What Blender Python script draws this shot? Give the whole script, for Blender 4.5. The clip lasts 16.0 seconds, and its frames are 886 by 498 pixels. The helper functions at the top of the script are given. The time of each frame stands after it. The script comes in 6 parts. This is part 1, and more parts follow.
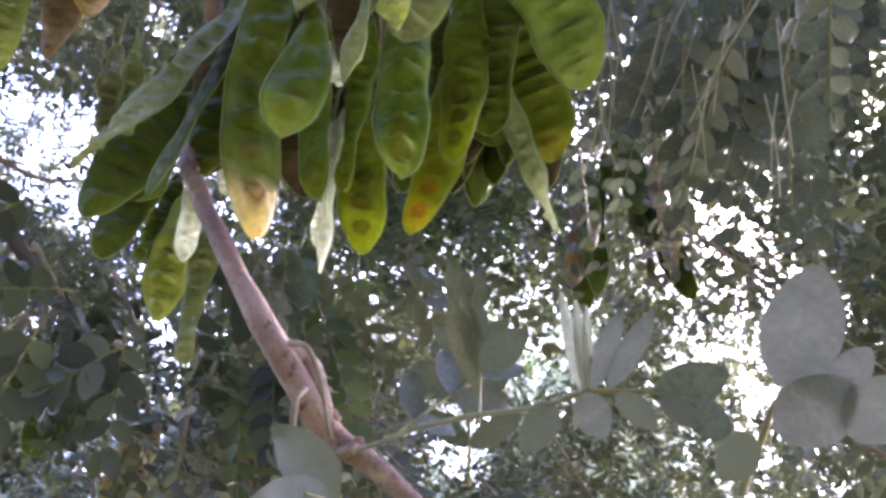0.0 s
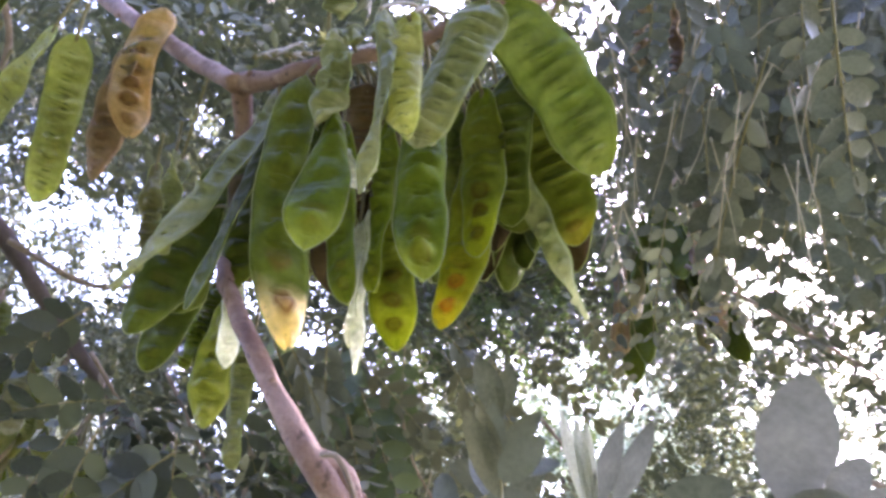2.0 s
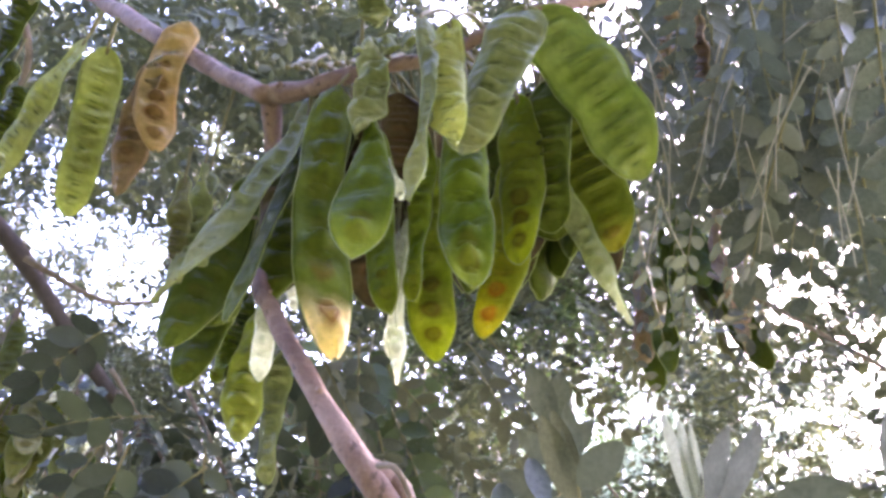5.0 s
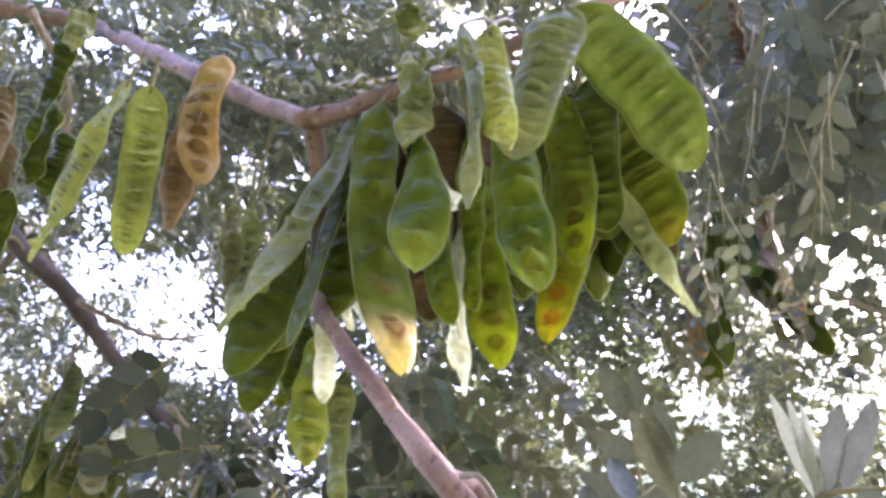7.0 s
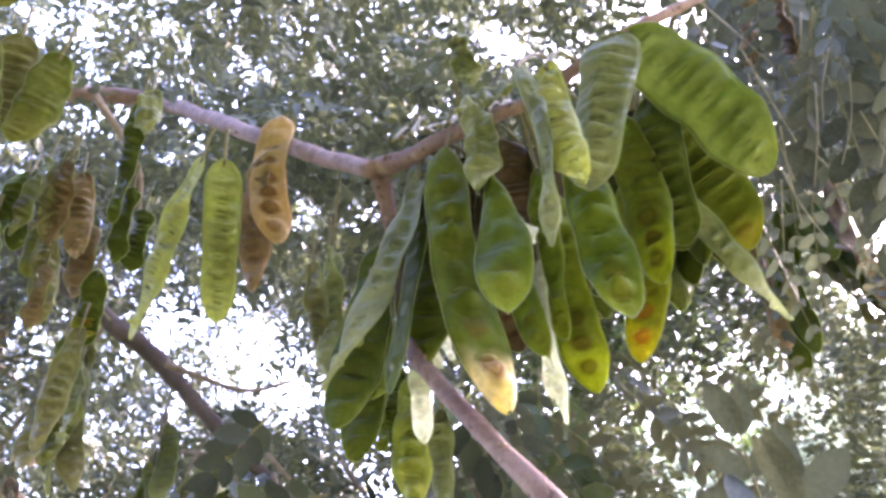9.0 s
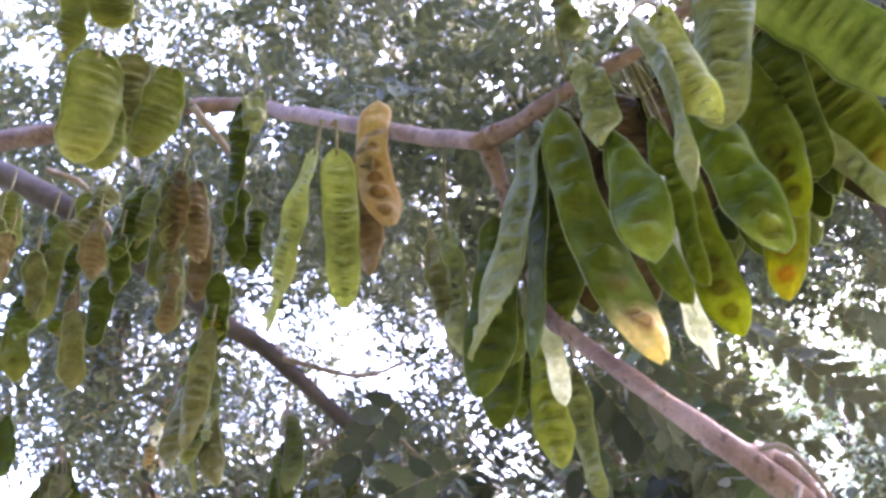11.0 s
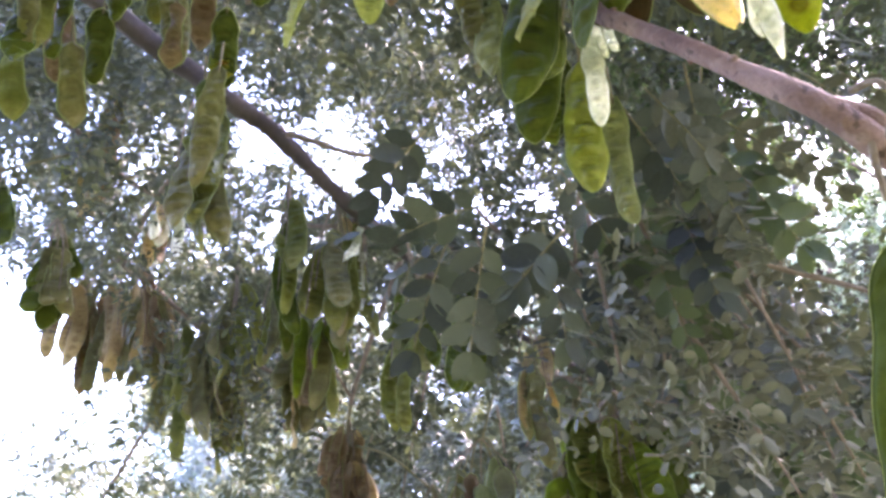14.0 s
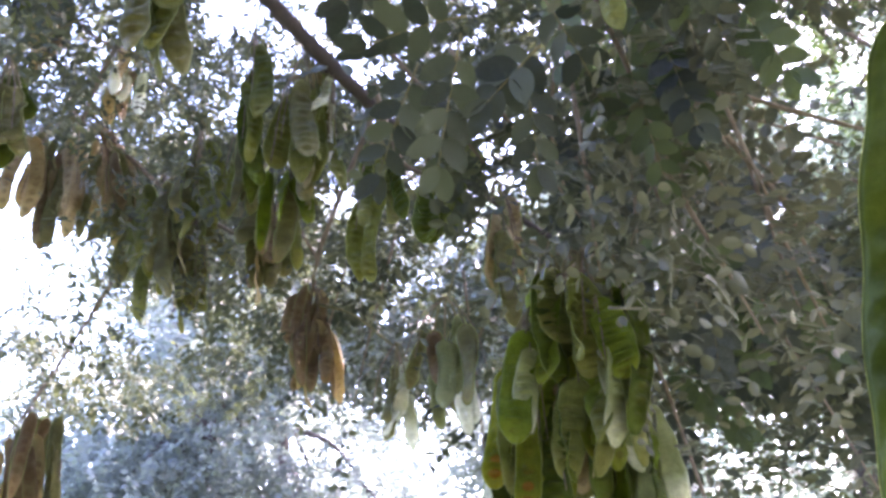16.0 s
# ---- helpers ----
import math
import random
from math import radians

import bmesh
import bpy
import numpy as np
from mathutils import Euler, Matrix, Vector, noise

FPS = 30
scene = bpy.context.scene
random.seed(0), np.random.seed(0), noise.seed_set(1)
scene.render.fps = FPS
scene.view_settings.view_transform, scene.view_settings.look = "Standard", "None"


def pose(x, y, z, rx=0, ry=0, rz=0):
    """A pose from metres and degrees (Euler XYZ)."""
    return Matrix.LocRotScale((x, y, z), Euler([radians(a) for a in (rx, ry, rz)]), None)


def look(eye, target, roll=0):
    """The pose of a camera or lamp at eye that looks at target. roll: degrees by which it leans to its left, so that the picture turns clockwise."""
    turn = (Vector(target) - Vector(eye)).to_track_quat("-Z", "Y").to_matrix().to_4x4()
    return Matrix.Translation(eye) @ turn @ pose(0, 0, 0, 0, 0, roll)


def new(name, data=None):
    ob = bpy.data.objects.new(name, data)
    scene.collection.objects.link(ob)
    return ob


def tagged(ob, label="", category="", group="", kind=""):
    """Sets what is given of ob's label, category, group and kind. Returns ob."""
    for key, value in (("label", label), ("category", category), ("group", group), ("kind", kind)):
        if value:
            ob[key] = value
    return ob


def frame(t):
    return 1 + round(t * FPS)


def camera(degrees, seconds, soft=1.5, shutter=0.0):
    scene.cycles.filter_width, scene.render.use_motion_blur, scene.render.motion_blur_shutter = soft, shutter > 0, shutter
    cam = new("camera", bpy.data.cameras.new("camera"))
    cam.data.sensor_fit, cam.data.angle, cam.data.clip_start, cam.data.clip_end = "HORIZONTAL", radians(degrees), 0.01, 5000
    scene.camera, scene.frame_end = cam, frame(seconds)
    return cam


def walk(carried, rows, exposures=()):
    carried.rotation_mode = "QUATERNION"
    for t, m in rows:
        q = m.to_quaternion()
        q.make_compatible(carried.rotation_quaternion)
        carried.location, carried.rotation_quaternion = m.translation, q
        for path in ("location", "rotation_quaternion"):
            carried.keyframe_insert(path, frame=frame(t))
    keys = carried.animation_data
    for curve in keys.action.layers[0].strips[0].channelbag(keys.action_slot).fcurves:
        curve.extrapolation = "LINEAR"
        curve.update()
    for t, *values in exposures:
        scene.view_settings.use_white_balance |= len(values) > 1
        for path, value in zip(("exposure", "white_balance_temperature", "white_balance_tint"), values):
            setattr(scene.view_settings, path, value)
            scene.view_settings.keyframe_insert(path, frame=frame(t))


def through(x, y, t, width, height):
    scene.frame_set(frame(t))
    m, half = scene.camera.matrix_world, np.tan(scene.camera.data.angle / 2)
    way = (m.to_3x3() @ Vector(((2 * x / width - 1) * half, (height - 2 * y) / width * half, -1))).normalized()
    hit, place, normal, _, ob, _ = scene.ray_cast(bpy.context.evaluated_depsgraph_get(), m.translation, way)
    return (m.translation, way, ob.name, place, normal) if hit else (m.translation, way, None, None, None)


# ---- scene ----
cam = camera(57.3, 16.0, soft=3.1)
PATH = [
    (0, (0.029, 0.099, 1.674), (-0.087, 1.757, 2.787), 4.8),
    (0.5, (0.041, 0.088, 1.682), (-0.125, 1.712, 2.837), 4.5),
    (1, (0.048, 0.087, 1.683), (-0.163, 1.69, 2.861), 4.4),
    (1.5, (0.049, 0.079, 1.685), (-0.183, 1.661, 2.886), 3.9),
    (2, (0.049, 0.082, 1.685), (-0.199, 1.63, 2.928), 3.6),
    (2.5, (0.044, 0.083, 1.684), (-0.222, 1.617, 2.939), 3.9),
    (3, (0.05, 0.085, 1.683), (-0.22, 1.603, 2.957), 4.2),
    (5.5, (0.012, 0.086, 1.684), (-0.232, 1.611, 2.954), 2.3),
    (6, (0.01, 0.084, 1.684), (-0.246, 1.598, 2.965), 1.4),
    (6.5, (0.006, 0.084, 1.682), (-0.28, 1.596, 2.96), 0.5),
    (7, (0.0, 0.086, 1.681), (-0.324, 1.575, 2.977), 0.2),
    (7.5, (0.003, 0.085, 1.681), (-0.355, 1.553, 2.991), -0.9),
    (8, (-0.001, 0.088, 1.679), (-0.4, 1.536, 2.999), -2.2),
    (8.5, (-0.006, 0.074, 1.686), (-0.426, 1.51, 3.013), -2.9),
    (11, (-0.052, 0.042, 1.679), (-0.687, 1.427, 2.975), -5.4),
    (11.5, (-0.064, 0.044, 1.674), (-0.743, 1.456, 2.917), -5.2),
    (12, (-0.087, 0.058, 1.661), (-0.79, 1.51, 2.843), -5.1),
    (12.5, (-0.101, 0.074, 1.647), (-0.811, 1.558, 2.784), -4.4),
    (13, (-0.108, 0.083, 1.638), (-0.821, 1.602, 2.726), -4.3),
    (13.5, (-0.123, 0.099, 1.625), (-0.849, 1.651, 2.657), -3.8),
    (14, (-0.135, 0.11, 1.612), (-0.864, 1.697, 2.586), -3.4),
    (14.5, (-0.142, 0.133, 1.599), (-0.867, 1.758, 2.512), -3.2),
    (15, (-0.153, 0.15, 1.584), (-0.871, 1.808, 2.442), -2.8),
    (15.5, (-0.158, 0.165, 1.565), (-0.875, 1.847, 2.376), -2.4),
    (16, (-0.163, 0.171, 1.556), (-0.882, 1.883, 2.3), -1.9),
]
EXPOSURES = [(0.0, 4.58, 6150, 44), (2.5, 4.96, 6250, 45), (5.5, 5.07, 6300, 45), (8.5, 5.16, 6400, 45), (12.0, 5.03, 6350, 44), (14.5, 4.93, 6250, 41), (16.0, 4.68, 6200, 40)]
walk(cam, [(t, look(eye, target, roll)) for t, eye, target, roll in PATH], EXPOSURES)

# ---- world and sun ----
SUN_EL, SUN_AZ = radians(38), radians(38)      # azimuth from +y towards +x
world = bpy.data.worlds.new("sky")
scene.world = world
world.use_nodes = True
wn = world.node_tree
sky = wn.nodes.new("ShaderNodeTexSky")
sky.sky_type, sky.sun_disc = "NISHITA", False
sky.sun_elevation, sky.sun_rotation = SUN_EL, SUN_AZ
sky.dust_density, sky.air_density = 1.8, 1.0
wn.links.new(sky.outputs[0], wn.nodes["Background"].inputs[0])
wn.nodes["Background"].inputs[1].default_value = 0.15
sun = new("sun", bpy.data.lights.new("sun", "SUN"))
sun.data.energy, sun.data.angle, sun.data.color = 3.4, radians(4.0), (1.0, 0.95, 0.86)
sun.matrix_world = look((0, 0, 0), (-math.sin(SUN_AZ) * math.cos(SUN_EL), -math.cos(SUN_AZ) * math.cos(SUN_EL), -math.sin(SUN_EL)))


# ---- materials ----
def mat_new(name):
    m = bpy.data.materials.new(name)
    m.use_nodes = True
    nt = m.node_tree
    nt.nodes.clear()
    return m, nt


def node(nt, kind, **sets):
    n = nt.nodes.new("ShaderNode" + kind)
    for k, v in sets.items():
        n.inputs[k.replace("_", " ")].default_value = v
    return n


def ramp(nt, source, stops):
    r = nt.nodes.new("ShaderNodeValToRGB")
    nt.links.new(source, r.inputs[0])
    els = r.color_ramp.elements
    while len(els) < len(stops):
        els.new(0.5)
    for e, (p, c) in zip(els, stops):
        e.position, e.color = p, (*c, 1) if len(c) == 3 else c
    return r.outputs[0]


def mix(nt, fac, a, b, mode="MIX"):
    n = nt.nodes.new("ShaderNodeMix")
    n.data_type, n.blend_type = "RGBA", mode
    for sock, v in ((n.inputs[0], fac), (n.inputs[6], a), (n.inputs[7], b)):
        if isinstance(v, (int, float)):
            sock.default_value = v
        elif isinstance(v, tuple):
            sock.default_value = (*v, 1)
        else:
            nt.links.new(v, sock)
    return n.outputs[2]


def calc(nt, op, a, b=0.0, clamp=False):
    n = nt.nodes.new("ShaderNodeMath")
    n.operation, n.use_clamp = op, clamp
    for sock, v in ((n.inputs[0], a), (n.inputs[1], b)):
        if isinstance(v, (int, float)):
            sock.default_value = v
        else:
            nt.links.new(v, sock)
    return n.outputs[0]


def thin_sheet(nt, colour, through_colour, amount, rough, bump=None, bump_m=0.0005, spec=0.4):
    """A leaf-like sheet: a glossy surface that also lets some light through."""
    out = nt.nodes.new("ShaderNodeOutputMaterial")
    p = node(nt, "BsdfPrincipled", Roughness=rough, Specular_IOR_Level=spec)
    nt.links.new(colour, p.inputs["Base Color"])
    t = nt.nodes.new("ShaderNodeBsdfTranslucent")
    nt.links.new(through_colour, t.inputs[0])
    m = node(nt, "MixShader", Fac=amount)
    nt.links.new(p.outputs[0], m.inputs[1])
    nt.links.new(t.outputs[0], m.inputs[2])
    nt.links.new(m.outputs[0], out.inputs[0])
    if bump is not None:
        b = node(nt, "Bump", Strength=0.6, Distance=bump_m)
        nt.links.new(bump, b.inputs["Height"])
        nt.links.new(b.outputs[0], p.inputs["Normal"])


def noise_tex(nt, scale, detail=3.0, coord="Object"):
    tc = nt.nodes.new("ShaderNodeTexCoord")
    n = node(nt, "TexNoise", Scale=scale, Detail=detail)
    nt.links.new(tc.outputs[coord], n.inputs["Vector"])
    return n.outputs[0]


def pod_mat(name, dark, light, tip, start, seeds=9, spot=0.5, spot_colour=(0.10, 0.045, 0.015), through=0.55, veil=0.3, slit=0.2, glow_by=(1.38, 1.5, 0.5), spot_from=0.25, sure=0.12, blend=0.11, gloss=0.3):
    """A flat legume pod: green skin that turns to the tip colour past `start`, with the seeds showing as spots."""
    m, nt = mat_new(name)
    uv = nt.nodes.new("ShaderNodeUVMap")
    sep = nt.nodes.new("ShaderNodeSeparateXYZ")
    nt.links.new(uv.outputs[0], sep.inputs[0])
    across, along = sep.outputs[0], sep.outputs[1]
    grain = noise_tex(nt, 55, 4)
    patch = noise_tex(nt, 17, 2)
    info = nt.nodes.new("ShaderNodeObjectInfo")
    base = mix(nt, ramp(nt, patch, [(0.3, (0, 0, 0)), (0.7, (1, 1, 1))]), dark, light)
    base = mix(nt, 0.35, base, ramp(nt, grain, [(0.3, (0.35, 0.35, 0.35)), (0.7, (1, 1, 1))]), "MULTIPLY")
    # cloudy pale bloom on the skin
    bloom = noise_tex(nt, 28, 5)
    base = mix(nt, calc(nt, "MULTIPLY", ramp(nt, bloom, [(0.5, (0, 0, 0)), (0.75, (1, 1, 1))]), veil), base, (0.30, 0.34, 0.20))
    wobble = calc(nt, "ADD", along, calc(nt, "MULTIPLY", calc(nt, "SUBTRACT", patch, 0.5), 0.22))
    base = mix(nt, ramp(nt, wobble, [(max(start - blend, 0), (0, 0, 0)), (min(start + blend, 1), (1, 1, 1))]), base, tip)
    # seeds
    cell = calc(nt, "SUBTRACT", calc(nt, "FRACT", calc(nt, "MULTIPLY", calc(nt, "SUBTRACT", calc(nt, "ADD", along, calc(nt, "MULTIPLY", calc(nt, "SUBTRACT", patch, 0.5), 0.07)), 0.1), seeds / 0.84)), 0.5)
    da = calc(nt, "MULTIPLY", cell, 2.6)
    dc = calc(nt, "MULTIPLY", calc(nt, "SUBTRACT", across, 0.5), 3.6)
    dist = calc(nt, "SQRT", calc(nt, "ADD", calc(nt, "MULTIPLY", da, da), calc(nt, "MULTIPLY", dc, dc)))
    rag = calc(nt, "ADD", dist, calc(nt, "MULTIPLY", calc(nt, "SUBTRACT", grain, 0.5), 0.7))
    ring = ramp(nt, rag, [(0.0, (0.75, 0.75, 0.75)), (0.4, (0.7, 0.7, 0.7)), (0.55, (0.95, 0.95, 0.95)), (1.05, (0, 0, 0))])
    uneven = noise_tex(nt, 38, 1)
    ring = calc(nt, "MULTIPLY", ring, ramp(nt, uneven, [(0.36, (sure, sure, sure)), (0.6, (1, 1, 1))]))
    inside = calc(nt, "MULTIPLY", calc(nt, "GREATER_THAN", along, 0.1), calc(nt, "LESS_THAN", along, 0.93))
    toward = ramp(nt, along, [(max(spot_from - 0.06, 0), (0.08, 0.08, 0.08)), (spot_from + 0.06, (1, 1, 1))])
    f = calc(nt, "MULTIPLY", calc(nt, "MULTIPLY", ring, inside), calc(nt, "MULTIPLY", toward, spot))
    col = mix(nt, f, base, spot_colour)
    # creases beside each seed; the shade in the dents is painted darker
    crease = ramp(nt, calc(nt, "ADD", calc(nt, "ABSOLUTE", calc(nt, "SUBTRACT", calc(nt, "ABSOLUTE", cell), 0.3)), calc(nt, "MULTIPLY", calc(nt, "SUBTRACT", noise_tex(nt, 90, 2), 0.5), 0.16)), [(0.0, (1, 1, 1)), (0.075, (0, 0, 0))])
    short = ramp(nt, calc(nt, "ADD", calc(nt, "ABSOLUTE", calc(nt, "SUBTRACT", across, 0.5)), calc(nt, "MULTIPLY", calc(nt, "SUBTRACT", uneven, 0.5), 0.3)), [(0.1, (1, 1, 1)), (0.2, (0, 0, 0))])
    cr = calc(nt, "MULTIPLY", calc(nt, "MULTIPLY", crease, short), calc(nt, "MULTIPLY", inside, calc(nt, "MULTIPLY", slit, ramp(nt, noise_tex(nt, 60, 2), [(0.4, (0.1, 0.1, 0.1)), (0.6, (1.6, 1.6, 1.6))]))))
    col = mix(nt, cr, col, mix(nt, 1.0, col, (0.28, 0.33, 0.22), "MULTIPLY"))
    col = mix(nt, calc(nt, "MULTIPLY", info.outputs["Random"], 0.25), col, mix(nt, 1.0, col, (1.25, 1.12, 0.7), "MULTIPLY"))
    # paler border; oblique ribs with the light on their crests painted in
    off = calc(nt, "ABSOLUTE", calc(nt, "SUBTRACT", across, 0.5))
    rim = ramp(nt, calc(nt, "ADD", off, calc(nt, "MULTIPLY", calc(nt, "SUBTRACT", bloom, 0.5), 0.06)), [(0.40, (0, 0, 0)), (0.47, (1, 1, 1))])
    col = mix(nt, calc(nt, "MULTIPLY", rim, 0.45), col, mix(nt, 1.0, col, (1.45, 1.45, 2.0), "MULTIPLY"))
    slant = calc(nt, "SUBTRACT", calc(nt, "MULTIPLY", along, seeds * 7.5), calc(nt, "MULTIPLY", off, 13.0))
    rib = calc(nt, "SINE", calc(nt, "ADD", slant, calc(nt, "MULTIPLY", bloom, 9.0)))
    fade = ramp(nt, calc(nt, "ADD", off, calc(nt, "MULTIPLY", calc(nt, "SUBTRACT", uneven, 0.5), 0.4)), [(0.12, (0, 0, 0)), (0.25, (1, 1, 1)), (0.42, (1, 1, 1)), (0.48, (0, 0, 0))])
    rib = calc(nt, "MULTIPLY", rib, fade)
    col = mix(nt, calc(nt, "MULTIPLY", calc(nt, "MAXIMUM", rib, 0.0), 0.16), col, mix(nt, 1.0, col, (1.35, 1.3, 1.5), "MULTIPLY"))
    mottle = noise_tex(nt, 210, 4)
    col = mix(nt, calc(nt, "MULTIPLY", ramp(nt, mottle, [(0.42, (1, 1, 1)), (0.58, (0, 0, 0))]), 0.32), col, mix(nt, 1.0, col, (0.6, 0.66, 0.5), "MULTIPLY"))
    # fine cross veins and specks
    specks = noise_tex(nt, 420, 2)
    col = mix(nt, calc(nt, "MULTIPLY", ramp(nt, specks, [(0.66, (0, 0, 0)), (0.72, (1, 1, 1))]), 0.5), col, (0.07, 0.05, 0.02))
    vein = calc(nt, "ADD", calc(nt, "ADD", noise_tex(nt, 160, 3), calc(nt, "MULTIPLY", grain, 0.5)), calc(nt, "MULTIPLY", rib, 0.5))
    glow = mix(nt, 1.0, col, glow_by, "MULTIPLY")
    thin_sheet(nt, col, glow, through, 0.48, vein, 0.0014, gloss)
    return m


def plain_mat(name, a, b, scale, rough, bump_m=0.0, through=0.0, glow=(1.4, 1.5, 0.6), spec=0.4, random_mix=None, island=False):
    m, nt = mat_new(name)
    n1, n2 = noise_tex(nt, scale, 4), noise_tex(nt, scale * 6, 3)
    col = mix(nt, ramp(nt, n1, [(0.3, (0, 0, 0)), (0.7, (1, 1, 1))]), a, b)
    col = mix(nt, 0.35, col, ramp(nt, n2, [(0.3, (0.4, 0.4, 0.4)), (0.75, (1, 1, 1))]), "MULTIPLY")
    if random_mix:
        if island:
            rnd = nt.nodes.new("ShaderNodeNewGeometry").outputs["Random Per Island"]
        else:
            rnd = nt.nodes.new("ShaderNodeObjectInfo").outputs["Random"]
        col = mix(nt, calc(nt, "MULTIPLY", calc(nt, "POWER", rnd, 2.5), 0.9), col, random_mix)
    thin_sheet(nt, col, mix(nt, 1.0, col, glow, "MULTIPLY"), through, rough, n2 if bump_m else None, bump_m or 0.001, spec)
    return m


GREEN_D, GREEN_L = (0.085, 0.13, 0.011), (0.185, 0.25, 0.025)
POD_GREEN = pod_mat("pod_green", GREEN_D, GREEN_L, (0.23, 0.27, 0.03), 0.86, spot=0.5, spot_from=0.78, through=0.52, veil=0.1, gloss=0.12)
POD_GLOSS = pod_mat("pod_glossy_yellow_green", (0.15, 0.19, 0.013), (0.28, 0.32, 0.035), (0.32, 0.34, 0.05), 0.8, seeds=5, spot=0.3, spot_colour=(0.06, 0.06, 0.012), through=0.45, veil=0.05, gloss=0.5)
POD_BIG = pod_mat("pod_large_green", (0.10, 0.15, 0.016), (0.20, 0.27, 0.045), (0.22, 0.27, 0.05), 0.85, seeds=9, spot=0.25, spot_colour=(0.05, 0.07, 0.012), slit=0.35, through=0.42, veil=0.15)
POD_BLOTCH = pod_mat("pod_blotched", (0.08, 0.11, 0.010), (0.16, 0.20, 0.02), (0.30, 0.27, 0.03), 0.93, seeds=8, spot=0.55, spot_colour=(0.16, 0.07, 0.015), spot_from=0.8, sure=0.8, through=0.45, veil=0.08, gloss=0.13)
# Darker copy of the pod green, with shade mixed into its colour.
POD_DARK = pod_mat("pod_dark_green_shade", (0.030, 0.050, 0.006), (0.068, 0.098, 0.012), (0.085, 0.115, 0.014), 0.85, spot=0.15, through=0.2, veil=0.05, gloss=0.1)
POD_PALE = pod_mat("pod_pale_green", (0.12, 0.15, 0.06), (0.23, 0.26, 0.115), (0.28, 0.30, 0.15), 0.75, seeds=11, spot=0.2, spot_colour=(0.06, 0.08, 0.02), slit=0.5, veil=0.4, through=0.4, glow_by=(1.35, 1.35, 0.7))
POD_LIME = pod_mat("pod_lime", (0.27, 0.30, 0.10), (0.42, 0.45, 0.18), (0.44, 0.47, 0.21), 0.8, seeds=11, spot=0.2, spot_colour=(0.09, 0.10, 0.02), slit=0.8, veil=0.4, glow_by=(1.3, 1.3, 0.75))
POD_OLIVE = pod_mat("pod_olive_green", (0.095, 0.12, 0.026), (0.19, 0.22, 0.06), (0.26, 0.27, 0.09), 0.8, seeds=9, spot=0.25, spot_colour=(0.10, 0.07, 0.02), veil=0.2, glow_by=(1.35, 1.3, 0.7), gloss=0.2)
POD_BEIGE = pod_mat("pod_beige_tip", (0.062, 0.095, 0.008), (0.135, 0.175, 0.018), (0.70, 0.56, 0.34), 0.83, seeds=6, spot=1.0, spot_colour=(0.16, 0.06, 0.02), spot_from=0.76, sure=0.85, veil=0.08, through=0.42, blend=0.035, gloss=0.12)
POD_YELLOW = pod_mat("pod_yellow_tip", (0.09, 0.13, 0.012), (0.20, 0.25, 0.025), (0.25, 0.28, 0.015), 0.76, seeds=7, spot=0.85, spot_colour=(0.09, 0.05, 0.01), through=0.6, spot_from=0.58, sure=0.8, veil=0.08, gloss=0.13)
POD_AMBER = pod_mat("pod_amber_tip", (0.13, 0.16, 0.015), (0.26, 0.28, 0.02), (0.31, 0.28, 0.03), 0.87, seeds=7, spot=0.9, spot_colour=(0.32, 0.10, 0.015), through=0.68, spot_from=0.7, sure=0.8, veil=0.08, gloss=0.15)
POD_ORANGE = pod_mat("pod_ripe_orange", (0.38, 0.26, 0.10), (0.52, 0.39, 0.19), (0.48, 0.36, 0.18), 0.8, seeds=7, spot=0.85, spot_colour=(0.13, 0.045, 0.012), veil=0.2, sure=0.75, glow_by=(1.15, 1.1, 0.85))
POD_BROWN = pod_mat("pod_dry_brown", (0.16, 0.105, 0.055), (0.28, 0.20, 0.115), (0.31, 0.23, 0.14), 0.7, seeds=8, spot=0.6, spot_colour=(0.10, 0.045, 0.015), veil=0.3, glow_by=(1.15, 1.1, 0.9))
# Pale papery skin; the near-white tip has sunlight painted into its colour.
POD_SILVER = pod_mat("pod_papery_sunlit", (0.40, 0.44, 0.28), (0.66, 0.68, 0.58), (0.88, 0.88, 0.84), 0.5, seeds=9, spot=0.25, spot_colour=(0.12, 0.12, 0.05), through=0.66, veil=0.08, glow_by=(1.1, 1.12, 1.05))
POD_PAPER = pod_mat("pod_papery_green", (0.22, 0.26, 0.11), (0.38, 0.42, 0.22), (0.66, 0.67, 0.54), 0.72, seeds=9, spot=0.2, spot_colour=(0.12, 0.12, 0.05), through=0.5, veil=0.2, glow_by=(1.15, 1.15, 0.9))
# Withered brown, taken near black so its colour stands for the cluster's inner shade.
POD_DEAD_SHADE = pod_mat("pod_withered_shade", (0.035, 0.024, 0.014), (0.075, 0.05, 0.028), (0.08, 0.055, 0.03), 0.7, seeds=7, spot=0.4, through=0.12, veil=0.05, slit=0.0, gloss=0.1)
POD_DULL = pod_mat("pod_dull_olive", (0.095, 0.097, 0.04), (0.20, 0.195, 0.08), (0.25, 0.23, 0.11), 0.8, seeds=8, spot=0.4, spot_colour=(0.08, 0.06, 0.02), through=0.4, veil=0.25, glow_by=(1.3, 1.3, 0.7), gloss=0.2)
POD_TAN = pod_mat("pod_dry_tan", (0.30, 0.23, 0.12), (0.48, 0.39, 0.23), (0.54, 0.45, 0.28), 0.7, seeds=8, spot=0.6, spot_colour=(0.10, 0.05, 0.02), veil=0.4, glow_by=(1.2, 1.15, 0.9))
